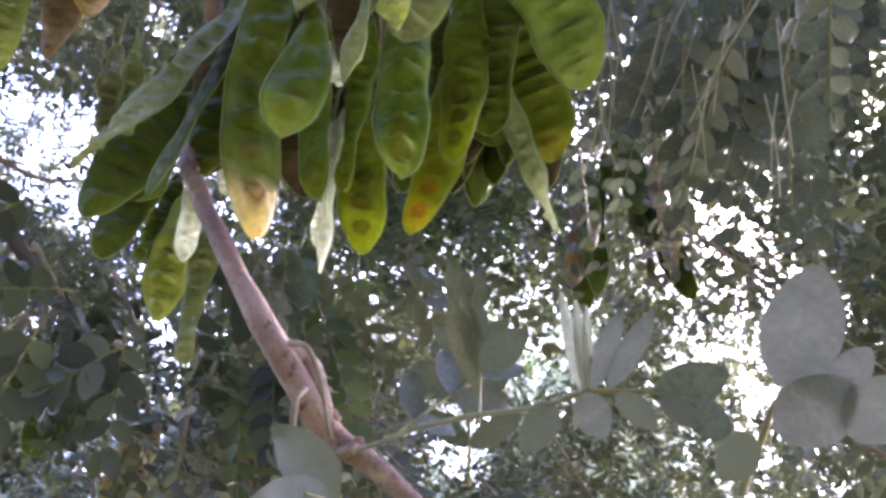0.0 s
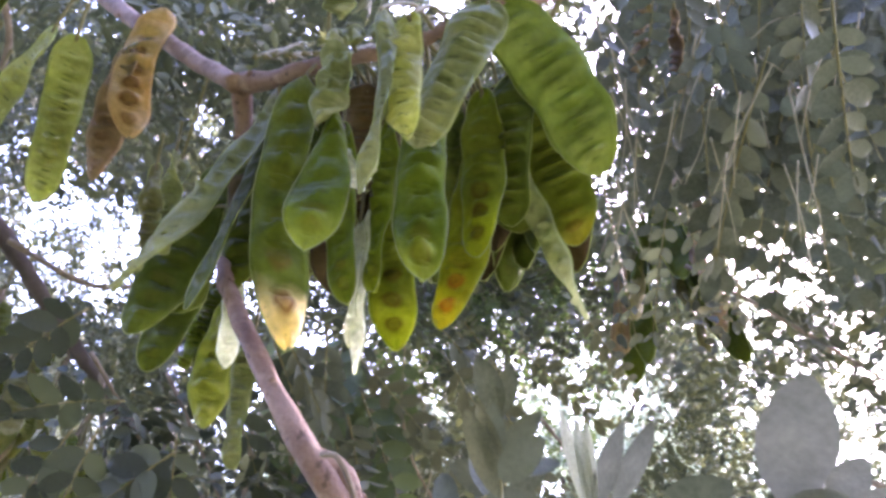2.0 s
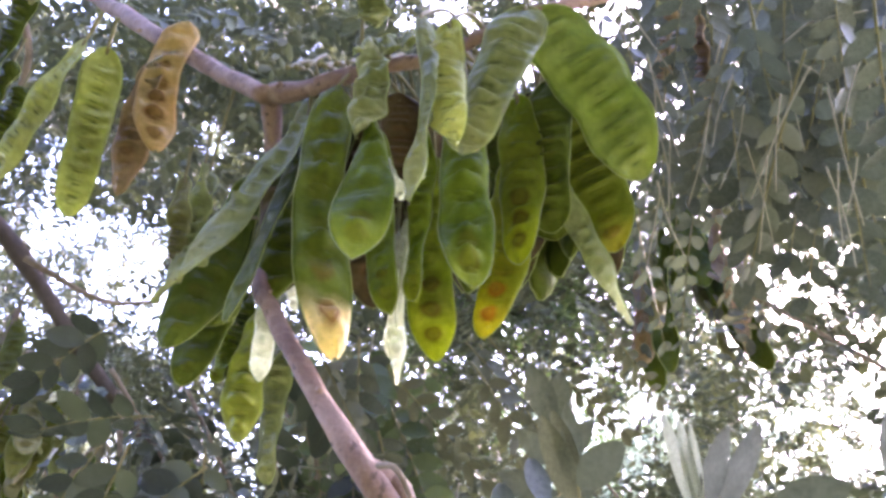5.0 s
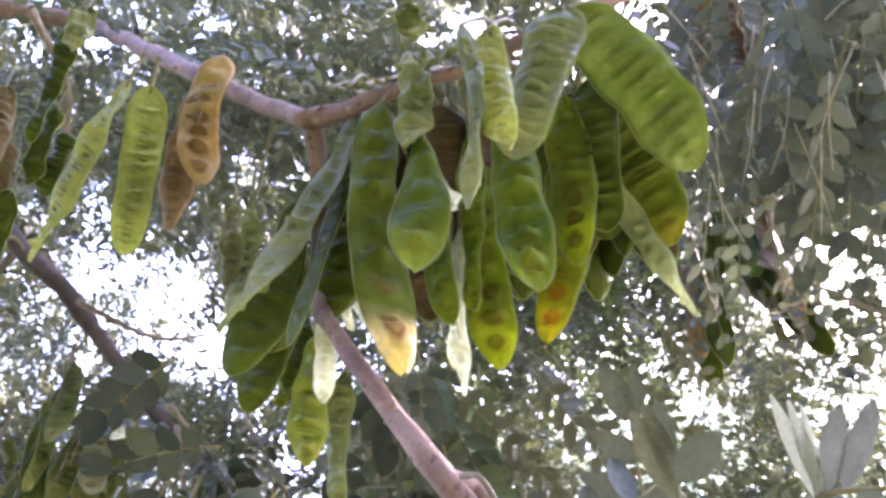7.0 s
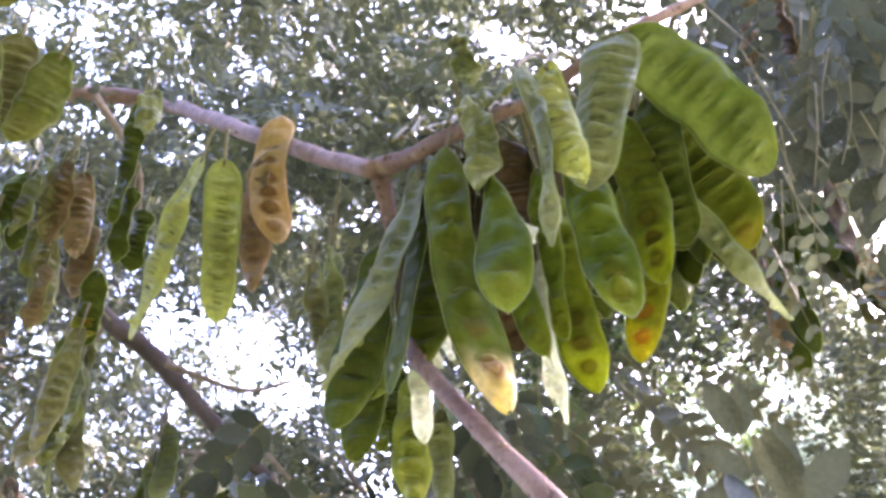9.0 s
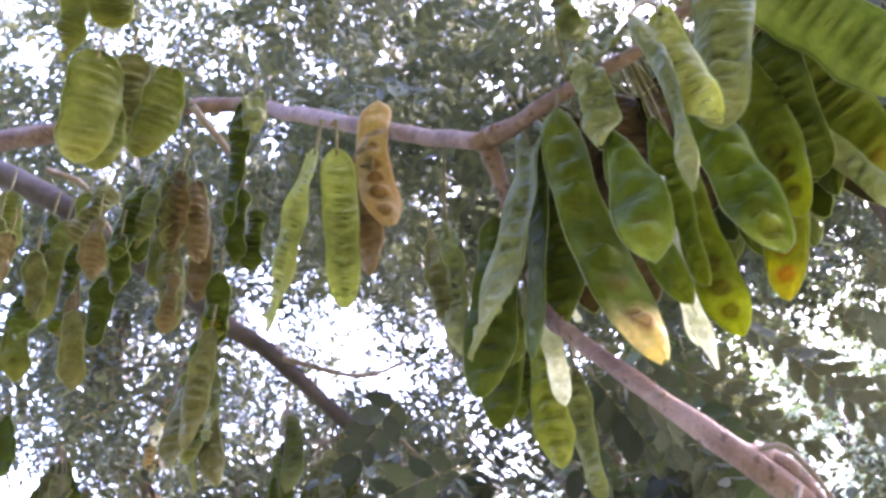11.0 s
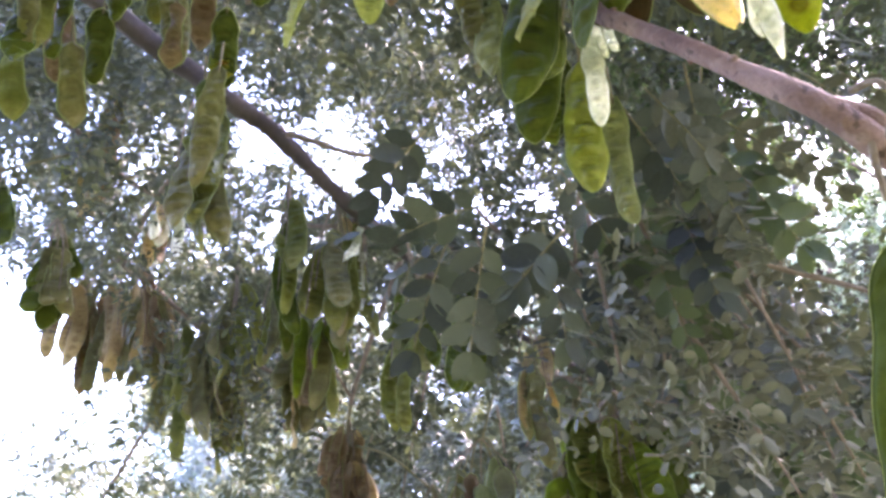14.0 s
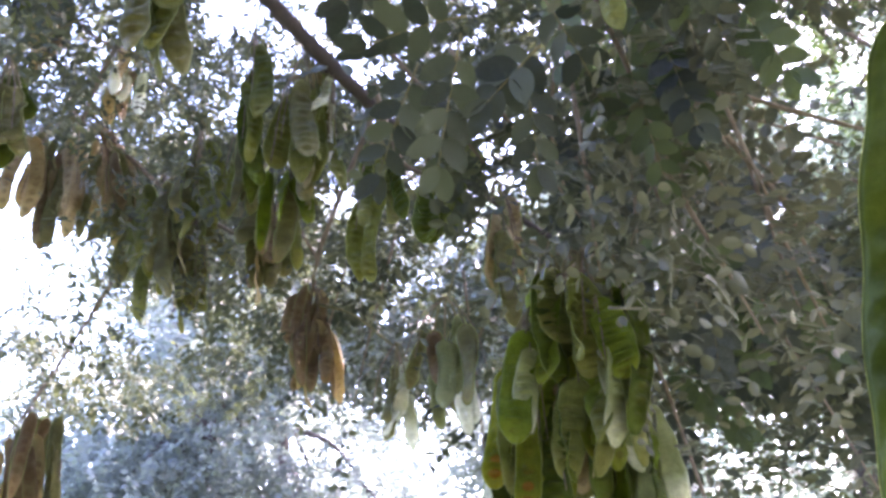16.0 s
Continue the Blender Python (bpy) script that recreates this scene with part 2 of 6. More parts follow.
SEAM = plain_mat("pod_seam", (0.22, 0.26, 0.10), (0.36, 0.40, 0.18), 60, 0.5, 0.0, 0.45, spec=0.35)
SEAM_BROWN = plain_mat("pod_seam_brown", (0.30, 0.18, 0.07), (0.42, 0.28, 0.12), 60, 0.55)
STALK = plain_mat("green_stalk", (0.10, 0.10, 0.035), (0.17, 0.14, 0.06), 80, 0.6, 0.0004)
def bark_mat(name, a, b, mark):
    """Smooth young bark: blotches, dark pores and fine furrows."""
    m, nt = mat_new(name)
    big, mid, fine = noise_tex(nt, 24, 4), noise_tex(nt, 130, 3), noise_tex(nt, 420, 3)
    col = mix(nt, ramp(nt, big, [(0.32, (0, 0, 0)), (0.68, (1, 1, 1))]), a, b)
    col = mix(nt, 0.4, col, ramp(nt, fine, [(0.3, (0.45, 0.45, 0.45)), (0.7, (1, 1, 1))]), "MULTIPLY")
    col = mix(nt, calc(nt, "MULTIPLY", ramp(nt, mid, [(0.60, (0, 0, 0)), (0.68, (1, 1, 1))]), 0.75), col, mark)
    pale = noise_tex(nt, 55, 5)
    col = mix(nt, calc(nt, "MULTIPLY", ramp(nt, pale, [(0.55, (0, 0, 0)), (0.7, (1, 1, 1))]), 0.35), col, (0.42, 0.33, 0.29))
    thin_sheet(nt, col, col, 0.0, 0.75, calc(nt, "ADD", calc(nt, "MULTIPLY", fine, 0.5), calc(nt, "SUBTRACT", big, mid)), 0.003, 0.3)
    return m


BARK = bark_mat("pinkish_bark", (0.14, 0.08, 0.066), (0.27, 0.175, 0.145), (0.045, 0.03, 0.024))
BARK_DARK = plain_mat("grey_brown_bark", (0.045, 0.034, 0.034), (0.095, 0.075, 0.072), 14, 0.8, 0.004)
TWIG_PALE = plain_mat("pale_bare_twig", (0.17, 0.155, 0.12), (0.28, 0.26, 0.21), 60, 0.6, 0.0005)
TWIG = plain_mat("twig_bark", (0.12, 0.09, 0.06), (0.24, 0.18, 0.13), 60, 0.7, 0.001)
LEAF = plain_mat("leaflet_green", (0.044, 0.053, 0.045), (0.080, 0.092, 0.078), 9, 0.45, 0.0002, 0.25, glow=(1.15, 1.25, 0.85), spec=0.35, random_mix=(0.095, 0.105, 0.085))
LEAF_SPRAY = plain_mat("leaf_spray", (0.062, 0.068, 0.050), (0.11, 0.118, 0.085), 20, 0.42, 0.0003, 0.3, glow=(1.25, 1.2, 0.8), spec=0.3, random_mix=(0.135, 0.14, 0.10), island=True)
# Two darker copies of the leaf greens, shade put into their colour.
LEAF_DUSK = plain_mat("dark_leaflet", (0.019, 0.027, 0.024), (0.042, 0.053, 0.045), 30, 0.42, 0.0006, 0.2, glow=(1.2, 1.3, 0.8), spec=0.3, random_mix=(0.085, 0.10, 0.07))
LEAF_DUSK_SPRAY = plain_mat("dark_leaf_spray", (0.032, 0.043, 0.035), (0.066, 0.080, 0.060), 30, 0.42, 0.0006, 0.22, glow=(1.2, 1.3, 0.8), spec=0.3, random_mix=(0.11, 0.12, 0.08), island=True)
LEAF_MID = plain_mat("mid_green_leaflet", (0.042, 0.064, 0.032), (0.080, 0.112, 0.055), 30, 0.42, 0.0004, 0.3, glow=(1.2, 1.35, 0.7), spec=0.35, random_mix=(0.12, 0.15, 0.08))
# Leaf green paled to grey; the wash of flare is in the colour.
LEAF_GREY_HAZE = plain_mat("grey_hazed_leaflet", (0.088, 0.098, 0.090), (0.122, 0.132, 0.122), 3, 0.5, 0.0003, 0.45, glow=(1.1, 1.12, 1.0), spec=0.22)
LEAF_FINE = plain_mat("fine_green_leaves", (0.050, 0.080, 0.042), (0.095, 0.140, 0.072), 1.2, 0.5, 0.0, 0.4, glow=(1.15, 1.3, 0.75), spec=0.25, random_mix=(0.15, 0.19, 0.09), island=True)
LEAF_PALE = plain_mat("silvery_young_leaf", (0.27, 0.29, 0.26), (0.42, 0.44, 0.40), 30, 0.5, 0.0006, 0.4, glow=(1.1, 1.15, 0.95))
LEAF_STUFF = plain_mat("leaf_mass", (0.050, 0.062, 0.050), (0.088, 0.104, 0.080), 3, 0.55, 0.0, 0.22, glow=(1.2, 1.25, 0.75), spec=0.25, random_mix=(0.13, 0.14, 0.08), island=True)
# Brighter leaf copy: sunlight and pale haze are put into the colour.
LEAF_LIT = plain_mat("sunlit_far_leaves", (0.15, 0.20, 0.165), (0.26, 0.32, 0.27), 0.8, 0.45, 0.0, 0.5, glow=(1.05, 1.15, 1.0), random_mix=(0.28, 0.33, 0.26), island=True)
# Distance haze is mixed into this pale blue-grey leaf colour.
LEAF_FAR_HAZE = plain_mat("far_leaf_haze", (0.140, 0.160, 0.160), (0.210, 0.235, 0.230), 0.6, 0.5, 0.0, 0.5, glow=(1.05, 1.12, 1.0), random_mix=(0.20, 0.23, 0.17), island=True)
GRASS = plain_mat("grass_and_soil", (0.05, 0.08, 0.025), (0.12, 0.12, 0.05), 0.7, 0.9, 0.02)


# ---- builders ----
def part(name, bm, material, parent, label="", smooth=True):
    me = bpy.data.meshes.new(name)
    bm.to_mesh(me)
    bm.free()
    me.materials.append(material)
    if smooth:
        me.shade_smooth()
    ob = new(name, me)
    ob.parent = parent
    if label:
        tagged(ob, label)
    return ob


def tube(bm, pts, radii, sides=8, lumps=0.0, closed_end=True):
    """A tapered, slightly lumpy tube along points."""
    rings = []
    n = len(pts)
    prev = None
    for i, (p, r) in enumerate(zip(pts, radii)):
        d = (pts[min(i + 1, n - 1)] - pts[max(i - 1, 0)]).normalized()
        a = prev or (Vector((0, 0, 1)) if abs(d.z) < 0.9 else Vector((1, 0, 0)))
        a = (a - d * a.dot(d)).normalized()
        prev = a
        b = d.cross(a)
        ring = []
        for k in range(sides):
            w = 2 * math.pi * k / sides
            q = a * math.cos(w) + b * math.sin(w)
            rr = r * (1 + lumps * noise.noise(p * 28 + q * 1.1))
            ring.append(bm.verts.new(p + q * rr))
        rings.append(ring)
    for u, v in zip(rings, rings[1:]):
        for k in range(sides):
            bm.faces.new((u[k], u[(k + 1) % sides], v[(k + 1) % sides], v[k]))
    if closed_end:
        bm.faces.new(rings[0][::-1])
        bm.faces.new(rings[-1])


def smooth_path(pts, steps):
    """Catmull-Rom points through the given ones."""
    P = [Vector(p) for p in pts]
    P = [2 * P[0] - P[1], *P, 2 * P[-1] - P[-2]]
    out = []
    for i in range(1, len(P) - 2):
        a, b, c, d = P[i - 1:i + 3]
        for k in range(steps):
            t = k / steps
            out.append(0.5 * (2 * b + (c - a) * t + (2 * a - 5 * b + 4 * c - d) * t * t + (3 * b - a - 3 * c + d) * t ** 3))
    out.append(P[-2])
    return out


def seed_pod(material, top, tip, width, yaw, label, bend=0.0, sag=0.0, twist=0.0, a=1.15, blunt=0.5, seeds=9, group="pods of the near cluster",
             fine=True, seam=None, stalk=None, bumps=1.0, wave=1.0, heap=None):
    """A flat hanging pod from top to tip; yaw: the compass turn of its broad face; bend in its own plane, sag out of it."""
    top, tip = Vector(top), Vector(tip)
    L = (tip - top).length
    axis = (tip - top).normalized()
    nrm = Vector((math.sin(radians(yaw)), math.cos(radians(yaw)), 0))
    nrm = (nrm - axis * nrm.dot(axis)).normalized()
    thing = None
    if heap is None:
        thing = tagged(new("seed_pod"), label, "seed pod", group)
        thing.location = top
    N, M = (84, 12) if fine else (20, 6)
    rnd = random.Random(int(abs(top.x * 7919 + tip.z * 104729 + yaw * 31)))
    ph = rnd.uniform(0, 6)
    bm = bmesh.new()
    uvl = bm.loops.layers.uv.new("UVMap")
    edge = ([], [])
    grid = {}
    for i in range(N + 1):
        s = i / N
        ang = radians(twist) * (s - 0.5)
        nn = Matrix.Rotation(ang, 3, axis) @ nrm
        side = axis.cross(nn).normalized()
        c = axis * (s * L) + axis.cross(nrm) * (bend * L * math.sin(math.pi * s)) + nrm * (sag * L * math.sin(math.pi * s))
        if blunt > 0.7:
            prof = max(math.sin(math.pi * min(max(s, 0.004), 0.9992) ** a), 0.0) ** blunt
        else:
            neck = (1 - (1 - min(s / 0.13, 1)) ** 2 + 0.002) ** 0.6
            end = (1 - (1 - min((1.003 - s) / 0.3, 1)) ** 2.1) ** (blunt + 0.12)
            prof = neck * end * (1 - 0.8 * (a - 1) * (1 - s)) * (0.93 + 0.07 * math.sin(math.pi * s))
        h = 0.5 * width * prof * (1 + 0.05 * math.sin(9 * s + ph) + 0.03 * math.sin(23 * s + 2 * ph))
        place = (s + 0.012 * math.sin(17 * s + ph) - 0.1) * seeds / 0.84
        cell = place % 1 - 0.5
        amp = 0.25 + 0.95 * abs(noise.noise(Vector((math.floor(place) * 3.7 + ph, ph * 2.1, 0.5)))) * 2.0
        amp = min(amp, 1.25)
        on = 1 if 0.1 < s < 0.93 else 0
        for j in range(M + 1):
            v = -1 + 2 * j / M
            lens = 0.0016 * math.sqrt(max(1 - v * v, 0)) * min(1, prof * 1.5)
            seed = on * bumps * amp * (0.0085 * math.exp(-(cell / 0.22) ** 2 - (v / 0.5) ** 2) - 0.0042 * math.exp(-((abs(cell) - 0.38) / 0.1) ** 2 - (v / 0.5) ** 2))
            warp = wave * (0.0036 * math.sin(7 * s + 2.2 * v + ph) * abs(v) + 0.0020 * math.sin(19 * s + ph - 1.5 * v))
            rib = on * bumps * amp * 0.0005 * math.sin(6.283 * (place * 1.15 - 0.95 * abs(v)) + ph) * math.exp(-((abs(v) - 0.5) / 0.3) ** 2)
            warp += rib
            for k, sg in enumerate((1, -1)):
                p = c + side * (h * v) + nn * (warp + sg * (lens + seed * (1 - v * v)))
                grid[i, j, k] = (bm.verts.new(p), (0.5 + v / 2, s))
            if j in (0, M):
                edge[0 if j == 0 else 1].append(c + side * (h * v) + nn * warp)
    for k in (0, 1):
        for i in range(N):
            for j in range(M):
                q = [grid[i, j, k], grid[i + 1, j, k], grid[i + 1, j + 1, k], grid[i, j + 1, k]]
                if k:
                    q.reverse()
                f = bm.faces.new([x[0] for x in q])
                for lp, x in zip(f.loops, q):
                    lp[uvl].uv = x[1]
    bmesh.ops.remove_doubles(bm, verts=bm.verts[:], dist=0.00002)
    if heap is not None:
        bmesh.ops.translate(bm, verts=bm.verts[:], vec=top)
        me = bpy.data.meshes.new("pods")
        bm.to_mesh(me)
        bm.free()
        heap.append((me, material))
        return None
    part("shell", bm, material, thing)
    if seam is not False:
        bm = bmesh.new()
        loop = edge[0] + edge[1][::-1]
        tube(bm, loop, [0.00040 if fine else 0.0008] * len(loop), 5)
        part("seam", bm, seam or SEAM, thing)
    bm = bmesh.new()
    up = (Vector(stalk) - top) if stalk else -axis * 0.02 + Vector((0, 0, 0.012))
    mid = up * 0.5 + Vector((0, 0, 0.12 * up.length)) - axis * (0.12 * up.length)
    tube(bm, smooth_path([axis * 0.008, Vector((0, 0, 0)), mid, up], 4), [0.0013] * 2 + [0.0018] * 9 + [0.0024] * 2, 6)
    part("stalk", bm, STALK, thing)
    return thing


LEAFLETS = []
for kind in range(4):
    r = random.Random(kind + 5)
    me = bpy.data.meshes.new("leaflet")
    vs, fs = [], []
    K = 6
    skew = r.uniform(-0.1, 0.1)
    for i in range(K + 1):
        s = i / K
        h = 0.23 * math.sin(math.pi * (0.02 + 0.96 * s) ** 0.9) ** 0.6
        droop = -0.16 * s * s * r.uniform(0.6, 1.4)
        vs += [(s, h * (1 + skew), droop + 0.045 + 0.02 * r.random()), (s, 0.0, droop), (s, -h * (1 - skew), droop + 0.045 + 0.02 * r.random())]
    for i in range(K):
        for j in (0, 1):
            b0 = 3 * i + j
            fs.append((b0, b0 + 1, b0 + 4, b0 + 3))
    me.from_pydata(vs, [], fs)
    me.materials.append(LEAF)
    me.shade_smooth()
    LEAFLETS.append(me)


def compound_leaf(base, end, pairs, size, up=(0, 0, 1), label="dull green compound leaf with rounded leaflets", group="leaf sprays near the pods", droop=0.12, open_=55, broad=1.0, tone=None):
    """A feather leaf: one stalk with pairs of oval leaflets."""
    base, end = Vector(base), Vector(end)
    r = random.Random(int(abs(base.x * 9173 + end.y * 7177 + end.z * 3331)))
    thing = tagged(new("compound_leaf"), label, "leaf", group)
    thing.location = base
    ax = end - base
    L = ax.length
    d = ax.normalized()
    u = Vector(up)
    u = (u - d * u.dot(d)).normalized()
    s = d.cross(u)
    curve = [d * (L * t) + Vector((0, 0, -droop * L * t * t)) for t in [i / 10 for i in range(11)]]
    bm = bmesh.new()
    tube(bm, curve, [0.0015 - 0.0009 * i / 10 for i in range(11)], 5)
    part("rachis", bm, STALK, thing)
    for i in range(pairs):
        t = 0.22 + 0.76 * i / max(pairs - 1, 1)
        p = d * (L * t) + Vector((0, 0, -droop * L * t * t))
        for sg in (1, -1):
            al = radians(open_ * (1 - 0.35 * t) + r.uniform(-9, 9))
            if i == pairs - 1:
                al *= 0.5
            f = (d * math.cos(al) + s * (sg * math.sin(al)) + u * r.uniform(-0.25, 0.2)).normalized()
            n = (u + s * r.uniform(-0.45, 0.45) + d * r.uniform(-0.3, 0.3))
            n = (n - f * n.dot(f)).normalized()
            b = n.cross(f)
            k = size * r.uniform(0.82, 1.12) * (0.8 + 0.4 * math.sin(math.pi * min(t, 0.8)))
            m = Matrix((f * k, b * k * broad, n * k)).transposed().to_4x4()
            m.translation = p + s * (sg * 0.001)
            lf = new("leaflet", r.choice(LEAFLETS))
            lf.parent = thing
            lf.matrix_local = m
            if tone:
                lf.material_slots[0].link = "OBJECT"
                lf.material_slots[0].material = tone
    return thing


def young_shoot(label, stem, leaves):
    """A slender stem with single oval leaflets, each given by base, tip, width and material."""
    thing = tagged(new("young_shoot"), label, "shoot", "young shoots in front")
    base = Vector(stem[0])
    thing.location = base
    path = smooth_path([Vector(p) - base for p in stem], 6)
    bm = bmesh.new()
    tube(bm, path, [0.0013 - 0.0007 * i / (len(path) - 1) for i in range(len(path))], 6)
    part("stem", bm, STALK, thing)
    for k, (a, b, wide, tone) in enumerate(leaves):
        a, b = Vector(a), Vector(b)
        ahead = (b - a).normalized()
        side = ahead.cross(Vector((0.15 * (k % 3 - 1), -0.85, -0.45))).normalized()
        face = side.cross(ahead)
        size = (b - a).length
        m = Matrix((ahead * size, side * (wide / 0.46), face * (size * 0.5))).transposed().to_4x4()
        m.translation = a - base
        leaf = new("leaflet", LEAFLETS[k % 4])
        leaf.parent = thing
        leaf.matrix_local = m
        leaf.material_slots[0].link = "OBJECT"
        leaf.material_slots[0].material = tone
    return thing


POINTED = [(0, 0, 0), (0.3, 0.2, 0.03), (0.75, 0.19, -0.01), (1, 0, -0.1), (0.75, -0.19, -0.01), (0.3, -0.2, 0.03)]
SIMPLE = [(0, 0, 0), (0.5, 0.25, 0.02), (1, 0, -0.08), (0.5, -0.25, 0.02)]
ROUND = [(0, 0, 0), (0.12, 0.16, 0.03), (0.42, 0.29, 0.05), (0.8, 0.22, 0.0), (1, 0, -0.1), (0.8, -0.22, 0.0), (0.42, -0.29, 0.05), (0.12, -0.16, 0.03)]


def leaf_mass(name, material, P, F, N, S, parent=None, label="", outline=POINTED):
    """Many leaflets as one mesh: places, directions, normals and sizes as arrays."""
    F = F / np.linalg.norm(F, axis=1, keepdims=True)
    N = N - F * np.sum(N * F, axis=1, keepdims=True)
    N = N / np.linalg.norm(N, axis=1, keepdims=True)
    B = np.cross(N, F)
    t = np.array(outline)
    k = len(t)
    V = P[:, None] + S[:, None, None] * (t[None, :, :1] * F[:, None] + t[None, :, 1:2] * B[:, None] + t[None, :, 2:] * N[:, None])
    n = len(P)
    me = bpy.data.meshes.new(name)
    me.vertices.add(k * n)
    me.vertices.foreach_set("co", V.reshape(-1).astype(np.float32))
    half = k // 2 + 1
    both = np.array([*range(half), 0, *range(half - 1, k)])
    loops = (np.arange(n)[:, None] * k + both[None]).reshape(-1)
    me.loops.add(len(loops))
    me.loops.foreach_set("vertex_index", loops.astype(np.int32))
    me.polygons.add(2 * n)
    me.polygons.foreach_set("loop_start", np.arange(0, len(loops), half, dtype=np.int32))
    me.update(calc_edges=True)
    me.validate()
    me.materials.append(material)
    ob = new(name, me)
    if parent:
        ob.parent = parent
    return tagged(ob, label, kind="stuff")


def sprays(rng, C, n_leaf, length, size, gaps=(), hang=0.5):
    """Leaflets ranged in pairs along short stalks that start at the places C and hang a little; gaps: openings kept empty."""
    m = len(C)
    D = rng.normal(size=(m, 3))
    D[:, 2] = D[:, 2] * 0.6 - hang
    D /= np.linalg.norm(D, axis=1, keepdims=True)
    U = rng.normal(size=(m, 3)) * 0.5 + np.array([0, 0, 1.0])
    U -= D * np.sum(U * D, axis=1, keepdims=True)
    U /= np.linalg.norm(U, axis=1, keepdims=True)
    Sd = np.cross(D, U)
    t = (0.15 + 0.85 * (np.arange(n_leaf) // 2) / (n_leaf / 2))[None, :, None]
    sg = np.where(np.arange(n_leaf) % 2, 1.0, -1.0)[None, :, None]
    ln = (length * rng.uniform(0.7, 1.3, m))[:, None, None]
    P = C[:, None] + D[:, None] * t * ln
    P[:, :, 2] -= (0.15 * t * t * ln)[:, :, 0]
    F = D[:, None] * 0.55 + Sd[:, None] * sg + rng.normal(size=(m, n_leaf, 3)) * 0.25
    N = U[:, None] + rng.normal(size=(m, n_leaf, 3)) * 0.35
    S = size * rng.uniform(0.75, 1.2, (m, n_leaf))
    P, F, N, S = P.reshape(-1, 3), F.reshape(-1, 3), N.reshape(-1, 3), S.reshape(-1)
    keep = np.ones(len(P), bool)
    for a, b, ra, rb in gaps:
        q = b - a
        h = np.clip(((P - a) @ q) / (q @ q), 0, 1)
        off = np.linalg.norm(P - a - h[:, None] * q, axis=1)
        keep &= off > (ra + (rb - ra) * h) * rng.uniform(0.1, 1.35, len(P))
    return P[keep], F[keep], N[keep], S[keep]


def clumped(rng, lo, hi, count, freq, level, tries=6):
    """Places in a box, thinned by smooth noise so that they clump."""
    C = rng.uniform(lo, hi, size=(count * tries, 3))
    w = np.zeros(len(C))
    for k in range(4):
        d = rng.normal(size=3) * freq * (1.4 ** k)
        w += np.sin(C @ d + rng.uniform(0, 6.28)) / (1.2 ** k)
    q = np.sum(((C - (np.array(lo) + hi) / 2) / ((np.array(hi) - lo) / 2)) ** 4, axis=1) ** 0.25
    C = C[(w + rng.normal(size=len(C)) * 0.6 > level) & (q < rng.uniform(0.75, 1.12, len(C)))]
    return C[:count]


# ---- ground ----
bm = bmesh.new()
R = 3000
rings = [0, 2, 5, 10, 20, 40, 100, 400, R]
prev = None
for r0 in rings:
    cur = [bm.verts.new((r0 * math.cos(k * math.pi / 12), r0 * math.sin(k * math.pi / 12), 0.12 * noise.noise(Vector((r0 * math.cos(k), r0 * math.sin(k), 0)) * 0.2) if 3 < r0 < 60 else 0)) for k in range(24 if r0 else 1)]
    if prev and len(prev) == 1:
        for k in range(24):
            bm.faces.new((prev[0], cur[k], cur[(k + 1) % 24]))
    elif prev:
        for k in range(24):
            bm.faces.new((prev[k], cur[k], cur[(k + 1) % 24], prev[(k + 1) % 24]))
    prev = cur
tagged(part("ground", bm, GRASS, None), "uneven ground with grass and bare soil", "ground", kind="structure")

# ---- the pod tree ----
tree = tagged(new("tree"), "spreading pod-bearing tree with pinkish branches overhead", "tree")
tree.location = (-3.5, -0.1, 0)
TREE_INV = Matrix.Translation((3.5, 0.1, 0))


def branch(name, pts, radii, material, knots=0):
    path = smooth_path(pts, 8)
    n = len(path) - 1
    rad = [float(np.interp(i / n * (len(radii) - 1), range(len(radii)), radii)) for i in range(n + 1)]
    bm = bmesh.new()
    wob = [p + Vector((noise.noise(p * 11), noise.noise(p * 11 + Vector((9, 0, 0))), noise.noise(p * 11 + Vector((0, 9, 0))))) * (0.25 * r) for p, r in zip(path, rad)]
    tube(bm, wob, rad, 12, 0.22)
    rnd = random.Random(len(path) + knots)
    # bud scars and swollen knots
    for k in range(knots * 9 + 4):
        i = rnd.randrange(2, n - 1)
        d = (wob[i + 1] - wob[i]).normalized()
        q = d.orthogonal().normalized()
        q = Matrix.Rotation(rnd.uniform(0, 6.28), 3, d) @ q
        r0 = rad[i]
        tube(bm, [wob[i] + q * (r0 * 0.6), wob[i] + q * (r0 * 1.08) + d * (0.3 * r0), wob[i] + q * (r0 * 1.28) + d * (0.5 * r0)], [r0 * 0.5, r0 * 0.34, r0 * 0.12], 7, 0.2)
    ob = part(name, bm, material, tree)
    ob.matrix_parent_inverse = TREE_INV
    return ob


